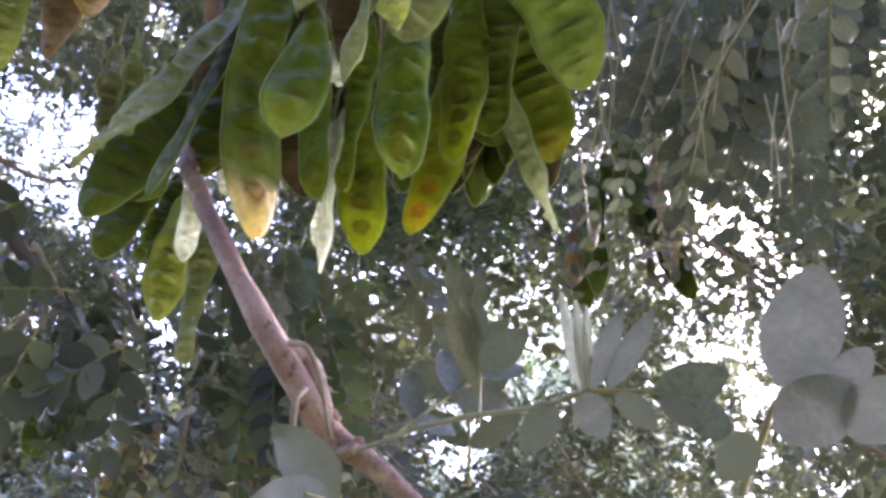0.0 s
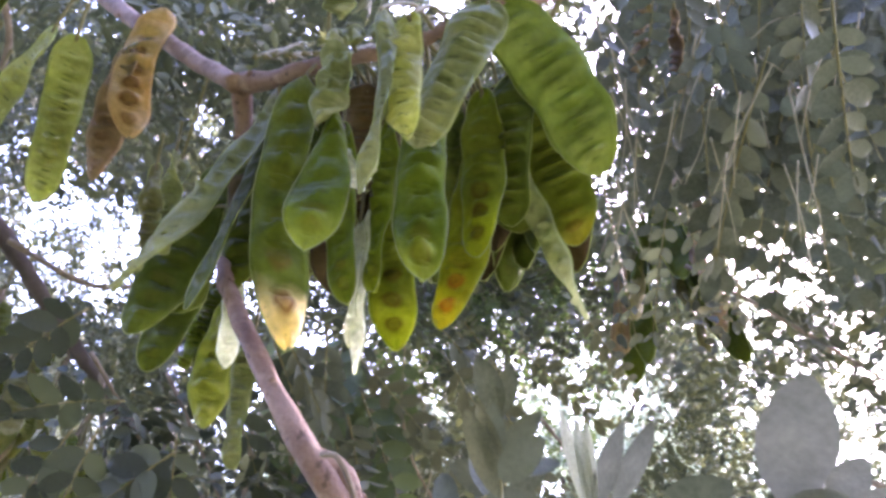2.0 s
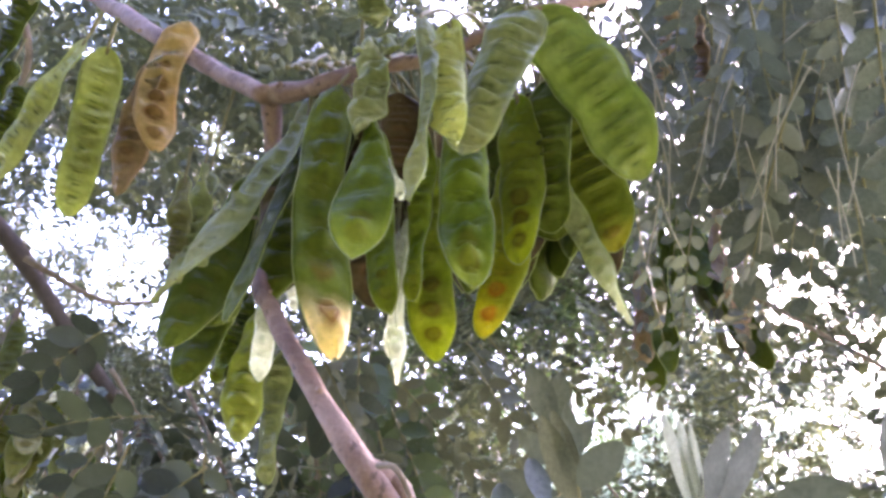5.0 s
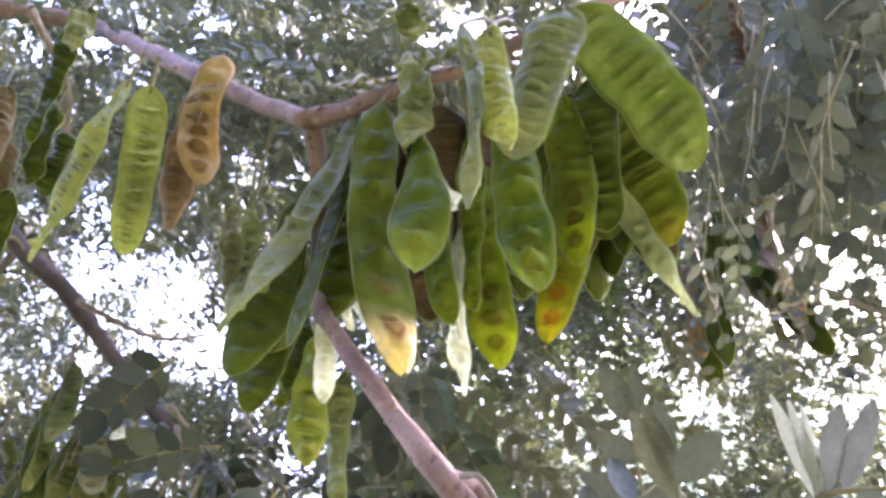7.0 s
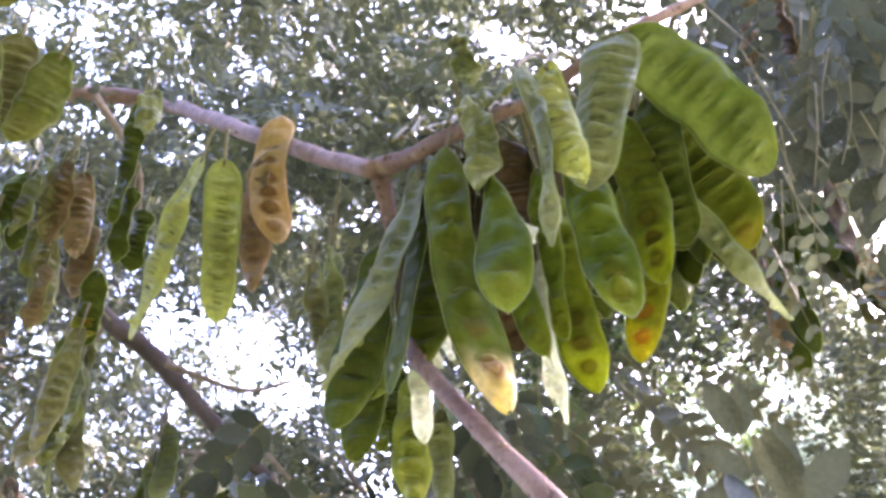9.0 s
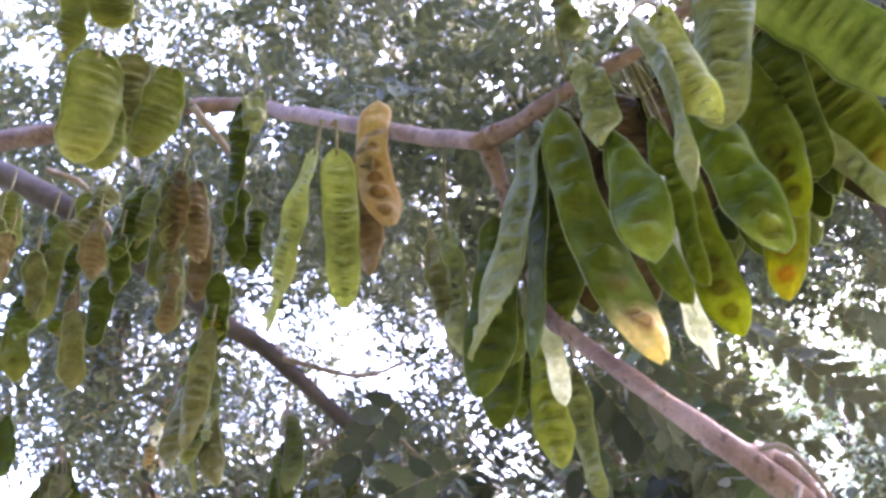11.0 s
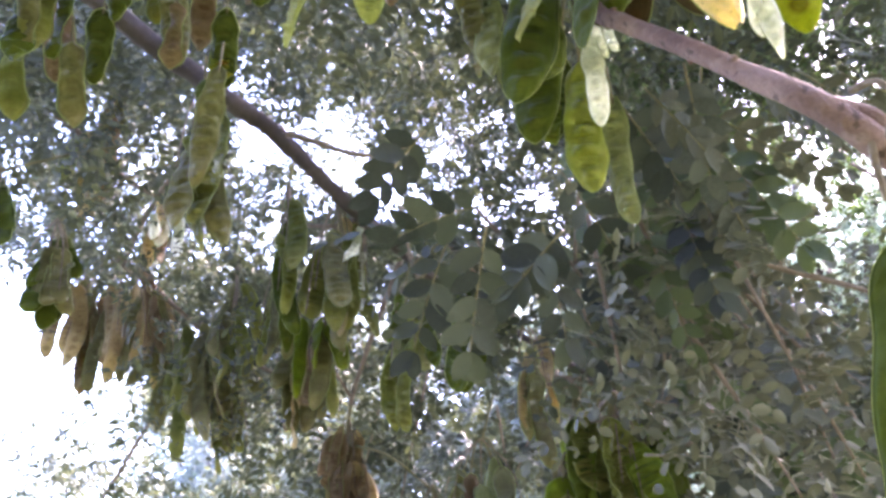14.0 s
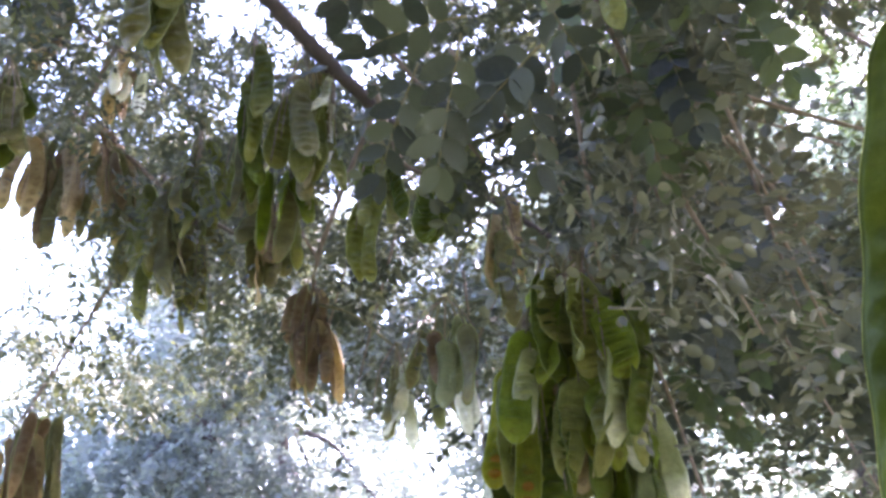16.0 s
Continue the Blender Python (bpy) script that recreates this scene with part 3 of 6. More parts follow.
def pod_bunch(centre, n, spread, length, mats, seed, fine=False, wide=1.0):
    """Pods hanging side by side from one short stalk, with bare stalks among them."""
    r = random.Random(seed)
    c = Vector(centre)
    names = {POD_GREEN: "green", POD_DARK: "dark green", POD_YELLOW: "yellow-green", POD_BROWN: "dry brown", POD_ORANGE: "orange-brown", POD_PALE: "pale green", POD_AMBER: "amber-tipped",
             POD_DULL: "dull olive green", POD_OLIVE: "olive green", POD_TAN: "dry tan", POD_SILVER: "papery white", POD_PAPER: "papery pale green"}
    heap = []
    for k in range(n):
        m = mats[k % len(mats)]
        o = Vector((r.uniform(-1, 1), r.uniform(-1, 1), 0)) * spread
        top = c + o + Vector((0, 0, r.uniform(-0.09, 0.02)))
        L = length * r.uniform(0.6, 1.1)
        tip = top + (o * r.uniform(-0.1, 0.5) + Vector((r.uniform(-0.04, 0.04), r.uniform(-0.04, 0.04), -L)))
        seed_pod(m, top, tip, wide * r.uniform(0.033, 0.047), r.gauss(148, 38), "%s pod in a bunch on the dark limb" % names[m], bend=r.uniform(-0.09, 0.09), sag=r.uniform(-0.08, 0.08),
                 twist=r.uniform(-55, 55), a=r.uniform(1.0, 1.35), blunt=0.34, group="pods in bunches on the dark limb", fine=fine, stalk=c + Vector((0, 0, 0.04)), bumps=0.75, wave=1.0, heap=None if fine or k < 7 else heap)
    if heap:
        bm = bmesh.new()
        for me, m in heap:
            done = len(bm.faces)
            bm.from_mesh(me)
            bm.faces.ensure_lookup_table()
            for f in bm.faces[done:]:
                f.material_index = mats.index(m)
            bpy.data.meshes.remove(me)
        ob = part("pod_clump", bm, mats[0], tree)
        for m in mats[1:]:
            ob.data.materials.append(m)
        ob.matrix_parent_inverse = TREE_INV
        tagged(ob, "", kind="stuff")
    for k in range(4):
        o = Vector((r.uniform(-1, 1), r.uniform(-1, 1), 0)) * spread
        e = c + o * 1.5 + Vector((0, 0, -length * r.uniform(0.5, 1.1)))
        s0 = c + Vector((0, 0, 0.04))
        branch("bare_stalk", [s0, s0.lerp(e, 0.4) + o * 0.4, e], [0.0018, 0.0014, 0.001], TWIG)


def leafy_twig(start, end, seed, leaves=16, size=0.026, material=LEAF_SPRAY):
    """A thin twig with feather leaves along it."""
    r = random.Random(seed)
    a, b = Vector(start), Vector(end)
    ln = (b - a).length
    at = lambda f: a.lerp(b, f) + Vector((0, 0, 0.1 * ln * f * (1 - f)))
    branch("twig", [at(f) for f in (0, 0.33, 0.66, 1.0)], [0.0036, 0.003, 0.0024, 0.0014], TWIG)
    g = np.random.default_rng(seed)
    C = np.array([tuple(at(f)) for f in g.uniform(0.06, 1.0, leaves)])
    ob = leaf_mass("foliage", material, *sprays(g, C, 12, 0.15, size, hang=0.35), tree, "", ROUND)
    ob.matrix_parent_inverse = TREE_INV


bm = bmesh.new()
tube(bm, smooth_path([(-3.5, -0.1, -0.1), (-3.48, -0.06, 0.9), (-3.38, 0.0, 1.9), (-3.15, 0.0, 2.9), (-2.9, -0.2, 4.2)], 8), [0.26 - 0.13 * i / 32 for i in range(33)], 16, 0.15)
part("trunk", bm, BARK_DARK, tree).matrix_parent_inverse = TREE_INV
branch("main_limb", [(-3.200, 0.000, 2.650), (-2.950, 0.200, 3.150), (-2.650, 0.420, 3.340), (-2.376, 0.537, 3.342)], [0.09, 0.075, 0.055, 0.045], BARK_DARK)
branch("main_limb", [(-3.330, 0.000, 2.150), (-2.800, 0.120, 2.750), (-2.250, 0.280, 3.020), (-1.657, 0.469, 3.122)], [0.09, 0.07, 0.05, 0.034], BARK_DARK)
branch("limb", [(-2.376, 0.537, 3.342), (-1.866, 0.684, 3.275), (-1.344, 0.729, 3.114), (-0.980, 0.820, 3.078), (-0.808, 0.842, 2.988), (-0.475, 0.658, 2.553), (-0.329, 0.607, 2.390), (-0.232, 0.552, 2.268)], [0.036, 0.03, 0.023, 0.018, 0.0152, 0.0113, 0.0094, 0.0092], BARK)
branch("fork_twig", [(-0.234, 0.560, 2.279), (-0.198, 0.546, 2.264), (-0.162, 0.527, 2.252), (-0.110, 0.502, 2.233), (-0.055, 0.490, 2.226), (0.007, 0.460, 2.226), (0.067, 0.475, 2.262), (0.205, 0.532, 2.380)], [0.011, 0.009, 0.0075, 0.006, 0.0055, 0.005, 0.0045, 0.004], BARK)
branch("lower_bough", [(-0.233, 0.560, 2.279), (-0.236, 0.603, 2.240), (-0.228, 0.611, 2.153), (-0.209, 0.582, 2.067), (-0.192, 0.566, 2.036), (-0.153, 0.541, 1.973), (-0.125, 0.528, 1.930), (-0.091, 0.516, 1.880), (-0.056, 0.536, 1.839), (-0.033, 0.535, 1.824), (-0.006, 0.534, 1.802), (0.046, 0.542, 1.753)], [0.0095, 0.0082, 0.0072, 0.0068, 0.0068, 0.0068, 0.007, 0.0082, 0.008, 0.0062, 0.0058, 0.007], BARK, knots=1)
branch("side_shoot", [(-0.091, 0.516, 1.880), (-0.078, 0.526, 1.878), (-0.069, 0.526, 1.870), (-0.061, 0.530, 1.852), (-0.054, 0.533, 1.835), (-0.049, 0.540, 1.798)], [0.008, 0.0075, 0.006, 0.005, 0.0045, 0.004], BARK)
branch("side_shoot", [(-0.073, 0.530, 1.858), (-0.074, 0.520, 1.857), (-0.076, 0.524, 1.845), (-0.076, 0.532, 1.825)], [0.003, 0.0025, 0.0022, 0.0018], TWIG)
branch("side_shoot", [(-0.060, 0.532, 1.848), (-0.053, 0.536, 1.828), (-0.038, 0.518, 1.824)], [0.004, 0.0035, 0.003], TWIG)
branch("dark_limb", [(-1.657, 0.469, 3.122), (-1.325, 0.683, 2.936), (-1.204, 0.779, 2.849), (-1.094, 0.964, 2.741), (-1.009, 1.050, 2.657), (-0.959, 1.167, 2.608), (-0.903, 1.289, 2.530), (-0.840, 1.408, 2.453), (-0.779, 1.545, 2.378), (-0.672, 1.685, 2.298), (-0.514, 1.777, 2.176)], [0.034, 0.028, 0.023, 0.02, 0.019, 0.017, 0.0155, 0.013, 0.01, 0.008, 0.005], BARK_DARK)
branch("twig", [(-0.282, 0.981, 2.179), (-0.234, 1.027, 2.113), (-0.174, 1.078, 2.017), (-0.118, 1.113, 1.922)], [0.004, 0.0035, 0.003, 0.002], TWIG)
branch("twig", [(-0.175, 0.965, 2.023), (-0.109, 0.982, 1.988), (-0.047, 0.992, 1.955)], [0.003, 0.0025, 0.002], TWIG)
branch("tendril", [(-0.079, 0.499, 1.875), (-0.067, 0.489, 1.868), (-0.057, 0.494, 1.850), (-0.050, 0.505, 1.824)], [0.002, 0.0017, 0.0015, 0.0012], TWIG)
branch("tendril", [(-0.067, 0.502, 1.850), (-0.070, 0.497, 1.839), (-0.069, 0.504, 1.814)], [0.002, 0.0017, 0.0014], TWIG)
branch("twig", [(-0.691, 0.589, 2.656), (-0.682, 0.697, 2.598), (-0.725, 0.770, 2.508)], [0.006, 0.005, 0.004], TWIG)
branch("twig", [(-1.010, 0.589, 2.695), (-0.981, 0.647, 2.689), (-0.983, 0.727, 2.635)], [0.006, 0.005, 0.004], TWIG)
branch("twig", [(-0.889, 1.087, 2.548), (-0.784, 1.190, 2.525), (-0.720, 1.267, 2.573)], [0.006, 0.005, 0.003], TWIG)
branch("bare_twig", [(0.239, 0.531, 2.227), (0.218, 0.570, 2.202), (0.194, 0.617, 2.163)], [0.001, 0.0008, 0.0006], TWIG_PALE, knots=2)
branch("bare_twig", [(0.245, 0.531, 2.197), (0.257, 0.571, 2.153), (0.267, 0.601, 2.114)], [0.001, 0.0008, 0.0006], TWIG_PALE, knots=2)
branch("bare_twig", [(0.237, 0.554, 2.290), (0.259, 0.537, 2.294), (0.298, 0.525, 2.286)], [0.001, 0.0008, 0.0006], TWIG_PALE, knots=2)
branch("bare_twig", [(0.096, 0.518, 2.326), (0.117, 0.543, 2.306), (0.142, 0.572, 2.278)], [0.001, 0.0008, 0.0006], TWIG_PALE, knots=2)
branch("bare_twig", [(0.200, 0.593, 2.298), (0.187, 0.622, 2.277), (0.181, 0.645, 2.257)], [0.001, 0.0008, 0.0006], TWIG_PALE, knots=2)
branch("bare_twig", [(0.135, 0.623, 2.329), (0.135, 0.660, 2.296), (0.128, 0.697, 2.261)], [0.001, 0.0008, 0.0006], TWIG_PALE, knots=2)
branch("bare_twig", [(0.234, 0.541, 2.248), (0.254, 0.549, 2.233), (0.265, 0.565, 2.214)], [0.001, 0.0008, 0.0006], TWIG_PALE, knots=2)
branch("bare_twig", [(0.256, 0.702, 2.290), (0.279, 0.726, 2.254), (0.281, 0.752, 2.223)], [0.001, 0.0008, 0.0006], TWIG_PALE, knots=2)
branch("bare_twig", [(0.191, 0.753, 2.334), (0.216, 0.785, 2.291), (0.223, 0.819, 2.246)], [0.001, 0.0008, 0.0006], TWIG_PALE, knots=2)
seed_pod(POD_PALE, (0.014, 0.443, 2.213), (-0.033, 0.449, 2.066), 0.045, -171, "pale green flat pod with a pointed tip", bend=0.0, bumps=1.3, a=1.05, seeds=11, stalk=(0.007, 0.46, 2.226))
seed_pod(POD_BIG, (0.016, 0.457, 2.229), (0.095, 0.535, 2.116), 0.058, -164, "large green pod with rows of raised seed dents", bend=-0.06, seeds=9, bumps=1.1, a=1.1, stalk=(0.011, 0.461, 2.228))
seed_pod(POD_LIME, (-0.040, 0.424, 2.176), (-0.033, 0.424, 2.049), 0.030, -176, "small yellowish green pod with wrinkled skin", bend=0.04, a=1.3, seeds=8, bumps=0.9, stalk=(-0.018, 0.472, 2.226))
seed_pod(POD_PALE, (-0.059, 0.418, 2.178), (-0.062, 0.437, 2.016), 0.015, -157, "narrow twisted pale green pod", bend=-0.06, twist=70, bumps=0.4, a=1.1, wave=0.9, stalk=(-0.031, 0.478, 2.226))
seed_pod(POD_PALE, (-0.109, 0.467, 2.208), (-0.114, 0.476, 2.121), 0.026, -172, "small curled pale green pod", bend=-0.08, twist=30, a=0.9, wave=1.3, seeds=5, stalk=(-0.099, 0.5, 2.231))
seed_pod(POD_GREEN, (-0.112, 0.487, 2.192), (-0.100, 0.461, 1.993), 0.041, 171, "teardrop-shaped bright green pod with few seeds", bend=-0.03, a=2.4, blunt=0.72, seeds=6, bumps=0.7, stalk=(-0.104, 0.501, 2.232))
seed_pod(POD_BEIGE, (-0.146, 0.508, 2.219), (-0.119, 0.519, 1.957), 0.043, 157, "long green pod with a beige dried tip", bend=0.05, a=1.25, seeds=7, bumps=1.2, stalk=(-0.135, 0.514, 2.242))
seed_pod(POD_GREEN, (-0.035, 0.495, 2.173), (-0.027, 0.479, 1.980), 0.042, 174, "broad green pod with a brown seed spot", bend=0.02, a=1.45, seeds=7, stalk=(-0.041, 0.483, 2.226))
seed_pod(POD_YELLOW, (0.002, 0.521, 2.205), (-0.001, 0.555, 2.055), 0.040, -161, "green pod half hidden behind its neighbours", bend=-0.02, a=1.3, stalk=(-0.021, 0.474, 2.226))
seed_pod(POD_YELLOW, (-0.068, 0.551, 2.172), (-0.071, 0.628, 2.021), 0.042, 176, "yellow-green pod with dark brown seed spots", bend=0.03, a=1.4, seeds=7, stalk=(-0.074, 0.494, 2.228))
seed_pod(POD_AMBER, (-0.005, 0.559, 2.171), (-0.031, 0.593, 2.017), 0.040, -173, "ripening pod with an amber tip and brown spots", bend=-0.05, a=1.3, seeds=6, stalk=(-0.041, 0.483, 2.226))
seed_pod(POD_SILVER, (-0.091, 0.569, 2.121), (-0.095, 0.601, 1.985), 0.015, -150, "papery pod seen edge on, sunlight painted into its white tip", bend=0.02, a=1.3, twist=15, bumps=0.4, wave=0.5)
seed_pod(POD_SILVER, (-0.099, 0.573, 2.113), (-0.102, 0.601, 2.008), 0.018, -134, "pale dry pod hanging behind the white-tipped one", a=1.2, bumps=0.4, wave=0.5)
seed_pod(POD_GREEN, (-0.113, 0.530, 2.183), (-0.094, 0.550, 2.013), 0.031, -164, "slim green pod among the cluster", bend=0.03, a=1.3, stalk=(-0.11, 0.502, 2.233))
seed_pod(POD_GREEN, (-0.075, 0.533, 2.188), (-0.080, 0.564, 2.033), 0.027, -146, "slim green pod turned half edge on", a=1.2, stalk=(-0.078, 0.495, 2.229))
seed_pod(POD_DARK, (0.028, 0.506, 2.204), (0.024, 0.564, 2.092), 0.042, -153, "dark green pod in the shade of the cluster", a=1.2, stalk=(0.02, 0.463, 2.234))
seed_pod(POD_BLOTCH, (0.034, 0.540, 2.214), (0.078, 0.626, 2.121), 0.051, -163, "green pod with a yellow blotch near its tip", bend=-0.05, seeds=8, a=1.1, stalk=(0.021, 0.464, 2.235))
seed_pod(POD_PAPER, (0.031, 0.564, 2.165), (0.079, 0.588, 2.021), 0.020, -129, "slender pale pod hanging at a slant", bend=0.03, a=1.1, twist=25)
seed_pod(POD_PALE, (-0.186, 0.567, 2.291), (-0.255, 0.515, 2.007), 0.038, -159, "long pale green pod slanting outwards", bend=-0.06, a=1.1, seeds=12, twist=20, stalk=(-0.203, 0.548, 2.267))
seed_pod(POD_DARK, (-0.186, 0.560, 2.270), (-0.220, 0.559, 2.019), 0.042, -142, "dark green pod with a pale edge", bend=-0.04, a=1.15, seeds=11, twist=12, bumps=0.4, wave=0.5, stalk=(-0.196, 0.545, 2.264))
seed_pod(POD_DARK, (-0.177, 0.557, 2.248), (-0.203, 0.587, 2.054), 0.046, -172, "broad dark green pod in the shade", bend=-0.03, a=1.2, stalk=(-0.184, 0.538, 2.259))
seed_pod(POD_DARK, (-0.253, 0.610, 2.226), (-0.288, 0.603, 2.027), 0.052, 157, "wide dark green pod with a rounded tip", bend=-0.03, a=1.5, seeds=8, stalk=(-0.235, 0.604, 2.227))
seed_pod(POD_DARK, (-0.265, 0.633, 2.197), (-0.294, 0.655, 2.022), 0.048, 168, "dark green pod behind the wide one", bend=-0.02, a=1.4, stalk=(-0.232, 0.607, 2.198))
seed_pod(POD_PALE, (-0.324, 0.648, 2.272), (-0.328, 0.664, 2.119), 0.032, -155, "thin grey-green pod at the cluster's edge", a=1.1, stalk=(-0.284, 0.582, 2.333))
seed_pod(POD_GLOSS, (-0.253, 0.696, 2.127), (-0.265, 0.728, 2.005), 0.040, 172, "glossy yellow-green pod catching the light", bend=0.03, a=1.4, seeds=5, bumps=1.4, stalk=(-0.228, 0.611, 2.153))
seed_pod(POD_SILVER, (-0.231, 0.651, 2.114), (-0.242, 0.694, 2.047), 0.021, 150, "papery pale pod lit from behind", a=1.1, seeds=5, twist=30, wave=0.7, bumps=0.5, stalk=(-0.229, 0.611, 2.155))
seed_pod(POD_PALE, (-0.234, 0.723, 2.098), (-0.239, 0.752, 1.976), 0.029, -161, "slim yellowish pod hanging low", bend=0.05, a=1.15)
seed_pod(POD_GREEN, (-0.284, 0.712, 2.121), (-0.295, 0.719, 2.063), 0.026, -165, "short green pod behind the low ones", a=1.2)
seed_pod(POD_DARK, (-0.270, 0.698, 2.150), (-0.292, 0.727, 2.074), 0.032, -155, "narrow dark pod behind the low ones", a=1.2, stalk=(-0.228, 0.611, 2.153))
# Fillers inside the cluster; their near-black and dark green skins paint its shade.
seed_pod(POD_DEAD_SHADE, (-0.104, 0.546, 2.251), (-0.101, 0.586, 2.173), 0.048, 157, "withered pod, blackened to stand for the cluster's shade", a=1.15, bumps=0.35, stalk=(-0.126, 0.51, 2.238))
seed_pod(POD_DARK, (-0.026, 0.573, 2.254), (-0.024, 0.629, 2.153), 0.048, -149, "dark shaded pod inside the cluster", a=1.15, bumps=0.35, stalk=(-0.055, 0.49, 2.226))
seed_pod(POD_DEAD_SHADE, (-0.150, 0.560, 2.260), (-0.144, 0.618, 2.157), 0.048, 173, "withered pod, blackened to stand for the cluster's shade", a=1.15, bumps=0.35, stalk=(-0.168, 0.53, 2.254))
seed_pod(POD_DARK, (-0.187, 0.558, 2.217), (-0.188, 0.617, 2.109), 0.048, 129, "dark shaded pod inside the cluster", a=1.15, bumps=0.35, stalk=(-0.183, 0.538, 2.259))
seed_pod(POD_DEAD_SHADE, (-0.117, 0.555, 2.256), (-0.127, 0.608, 2.159), 0.048, -175, "withered pod, blackened to stand for the cluster's shade", a=1.15, bumps=0.35, stalk=(-0.14, 0.516, 2.244))
seed_pod(POD_DEAD_SHADE, (0.017, 0.573, 2.271), (0.003, 0.619, 2.181), 0.048, -175, "withered pod, blackened to stand for the cluster's shade", a=1.15, bumps=0.35, stalk=(0.052, 0.471, 2.253))
seed_pod(POD_DEAD_SHADE, (-0.065, 0.556, 2.249), (-0.058, 0.621, 2.143), 0.048, 152, "withered pod, blackened to stand for the cluster's shade", a=1.15, bumps=0.35, stalk=(-0.081, 0.495, 2.229))
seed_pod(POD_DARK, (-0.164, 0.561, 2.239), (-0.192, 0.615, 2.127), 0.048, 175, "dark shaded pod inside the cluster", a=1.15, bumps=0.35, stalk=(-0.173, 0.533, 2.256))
seed_pod(POD_DEAD_SHADE, (-0.051, 0.566, 2.274), (-0.094, 0.621, 2.167), 0.048, -159, "withered pod, blackened to stand for the cluster's shade", a=1.15, bumps=0.35)
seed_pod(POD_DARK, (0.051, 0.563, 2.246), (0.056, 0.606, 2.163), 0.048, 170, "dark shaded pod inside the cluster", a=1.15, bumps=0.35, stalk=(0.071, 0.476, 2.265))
seed_pod(POD_DEAD_SHADE, (-0.087, 0.564, 2.254), (-0.077, 0.655, 2.114), 0.048, 170, "withered pod, blackened to stand for the cluster's shade", a=1.15, bumps=0.35, stalk=(-0.12, 0.507, 2.237))
seed_pod(POD_DEAD_SHADE, (-0.128, 0.589, 2.241), (-0.109, 0.664, 2.111), 0.048, -175, "withered pod, blackened to stand for the cluster's shade", a=1.15, bumps=0.35, stalk=(-0.156, 0.524, 2.249))
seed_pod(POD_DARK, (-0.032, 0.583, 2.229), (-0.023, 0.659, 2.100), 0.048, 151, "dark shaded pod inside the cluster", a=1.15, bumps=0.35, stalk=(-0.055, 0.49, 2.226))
seed_pod(POD_DEAD_SHADE, (-0.148, 0.591, 2.216), (-0.133, 0.657, 2.096), 0.048, 172, "withered pod, blackened to stand for the cluster's shade", a=1.15, bumps=0.35, stalk=(-0.167, 0.53, 2.253))
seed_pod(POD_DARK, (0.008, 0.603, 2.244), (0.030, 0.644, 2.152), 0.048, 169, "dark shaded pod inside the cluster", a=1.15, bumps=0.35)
seed_pod(POD_DEAD_SHADE, (-0.210, 0.578, 2.189), (-0.210, 0.623, 2.091), 0.048, 179, "withered pod, blackened to stand for the cluster's shade", a=1.15, bumps=0.35, stalk=(-0.232, 0.608, 2.19))
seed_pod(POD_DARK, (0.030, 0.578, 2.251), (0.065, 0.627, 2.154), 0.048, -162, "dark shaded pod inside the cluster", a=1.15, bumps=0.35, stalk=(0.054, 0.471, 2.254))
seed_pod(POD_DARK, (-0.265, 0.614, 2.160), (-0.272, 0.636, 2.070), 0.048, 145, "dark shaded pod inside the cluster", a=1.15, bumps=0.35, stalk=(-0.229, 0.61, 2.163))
seed_pod(POD_SILVER, (-0.103, 0.502, 2.128), (-0.085, 0.522, 2.097), 0.013, -160, "shrivelled papery pod between two green ones", a=1.1, seeds=3, twist=50, wave=2.0)
seed_pod(POD_PALE, (-0.105, 0.419, 2.241), (-0.103, 0.454, 2.219), 0.020, -170, "small pinkish grey papery pod above the twig", a=0.9, seeds=3, wave=1.6, stalk=(-0.13, 0.512, 2.24))
seed_pod(POD_DULL, (-0.329, 0.618, 2.239), (-0.350, 0.690, 2.147), 0.032, -160, "grey-green pod with a ribbed face at the cluster's edge", a=1.1, twist=20)
seed_pod(POD_PALE, (-0.302, 0.601, 2.237), (-0.324, 0.688, 2.130), 0.017, -140, "narrow pale edge-on pod at the cluster's edge", a=1.05, twist=25, wave=1.6)
# unseen pods added at the back of the cluster to block light from behind
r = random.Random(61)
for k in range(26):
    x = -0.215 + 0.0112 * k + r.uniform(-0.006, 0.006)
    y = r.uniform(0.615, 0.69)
    seed_pod(POD_DARK if k % 3 else POD_DEAD_SHADE, (x, y, r.uniform(2.29, 2.37)), (x + r.uniform(-0.03, 0.03), y + r.uniform(0.0, 0.05), r.uniform(2.13, 2.18)), 0.048, 180 + r.uniform(-35, 35),
             "unseen dark pod added to block light behind the cluster", a=1.15, bumps=0.5, twist=r.uniform(-30, 30), fine=False, stalk=(x * 0.8 - 0.02, 0.5, 2.24))
seed_pod(POD_PALE, (-0.067, 0.482, 2.242), (-0.123, 0.465, 2.206), 0.023, -160, "small grey-green pod lying over the twig", bend=0.05, a=1.0, seeds=3, wave=1.0, stalk=(-0.067, 0.492, 2.227))
seed_pod(POD_SILVER, (-0.248, 0.691, 2.204), (-0.230, 0.720, 2.142), 0.016, -167, "narrow papery pod beside the bough", a=1.0, seeds=4, stalk=(-0.233, 0.607, 2.198))
seed_pod(POD_SILVER, (-0.237, 0.712, 2.201), (-0.221, 0.737, 2.160), 0.014, -160, "thin dry papery pod beside the bough", a=1.0, seeds=3, stalk=(-0.232, 0.608, 2.192))
seed_pod(POD_BROWN, (0.168, 0.619, 2.453), (0.161, 0.705, 2.427), 0.032, -125, "dry pinkish brown pod among the leaves", a=1.1, seam=SEAM_BROWN)
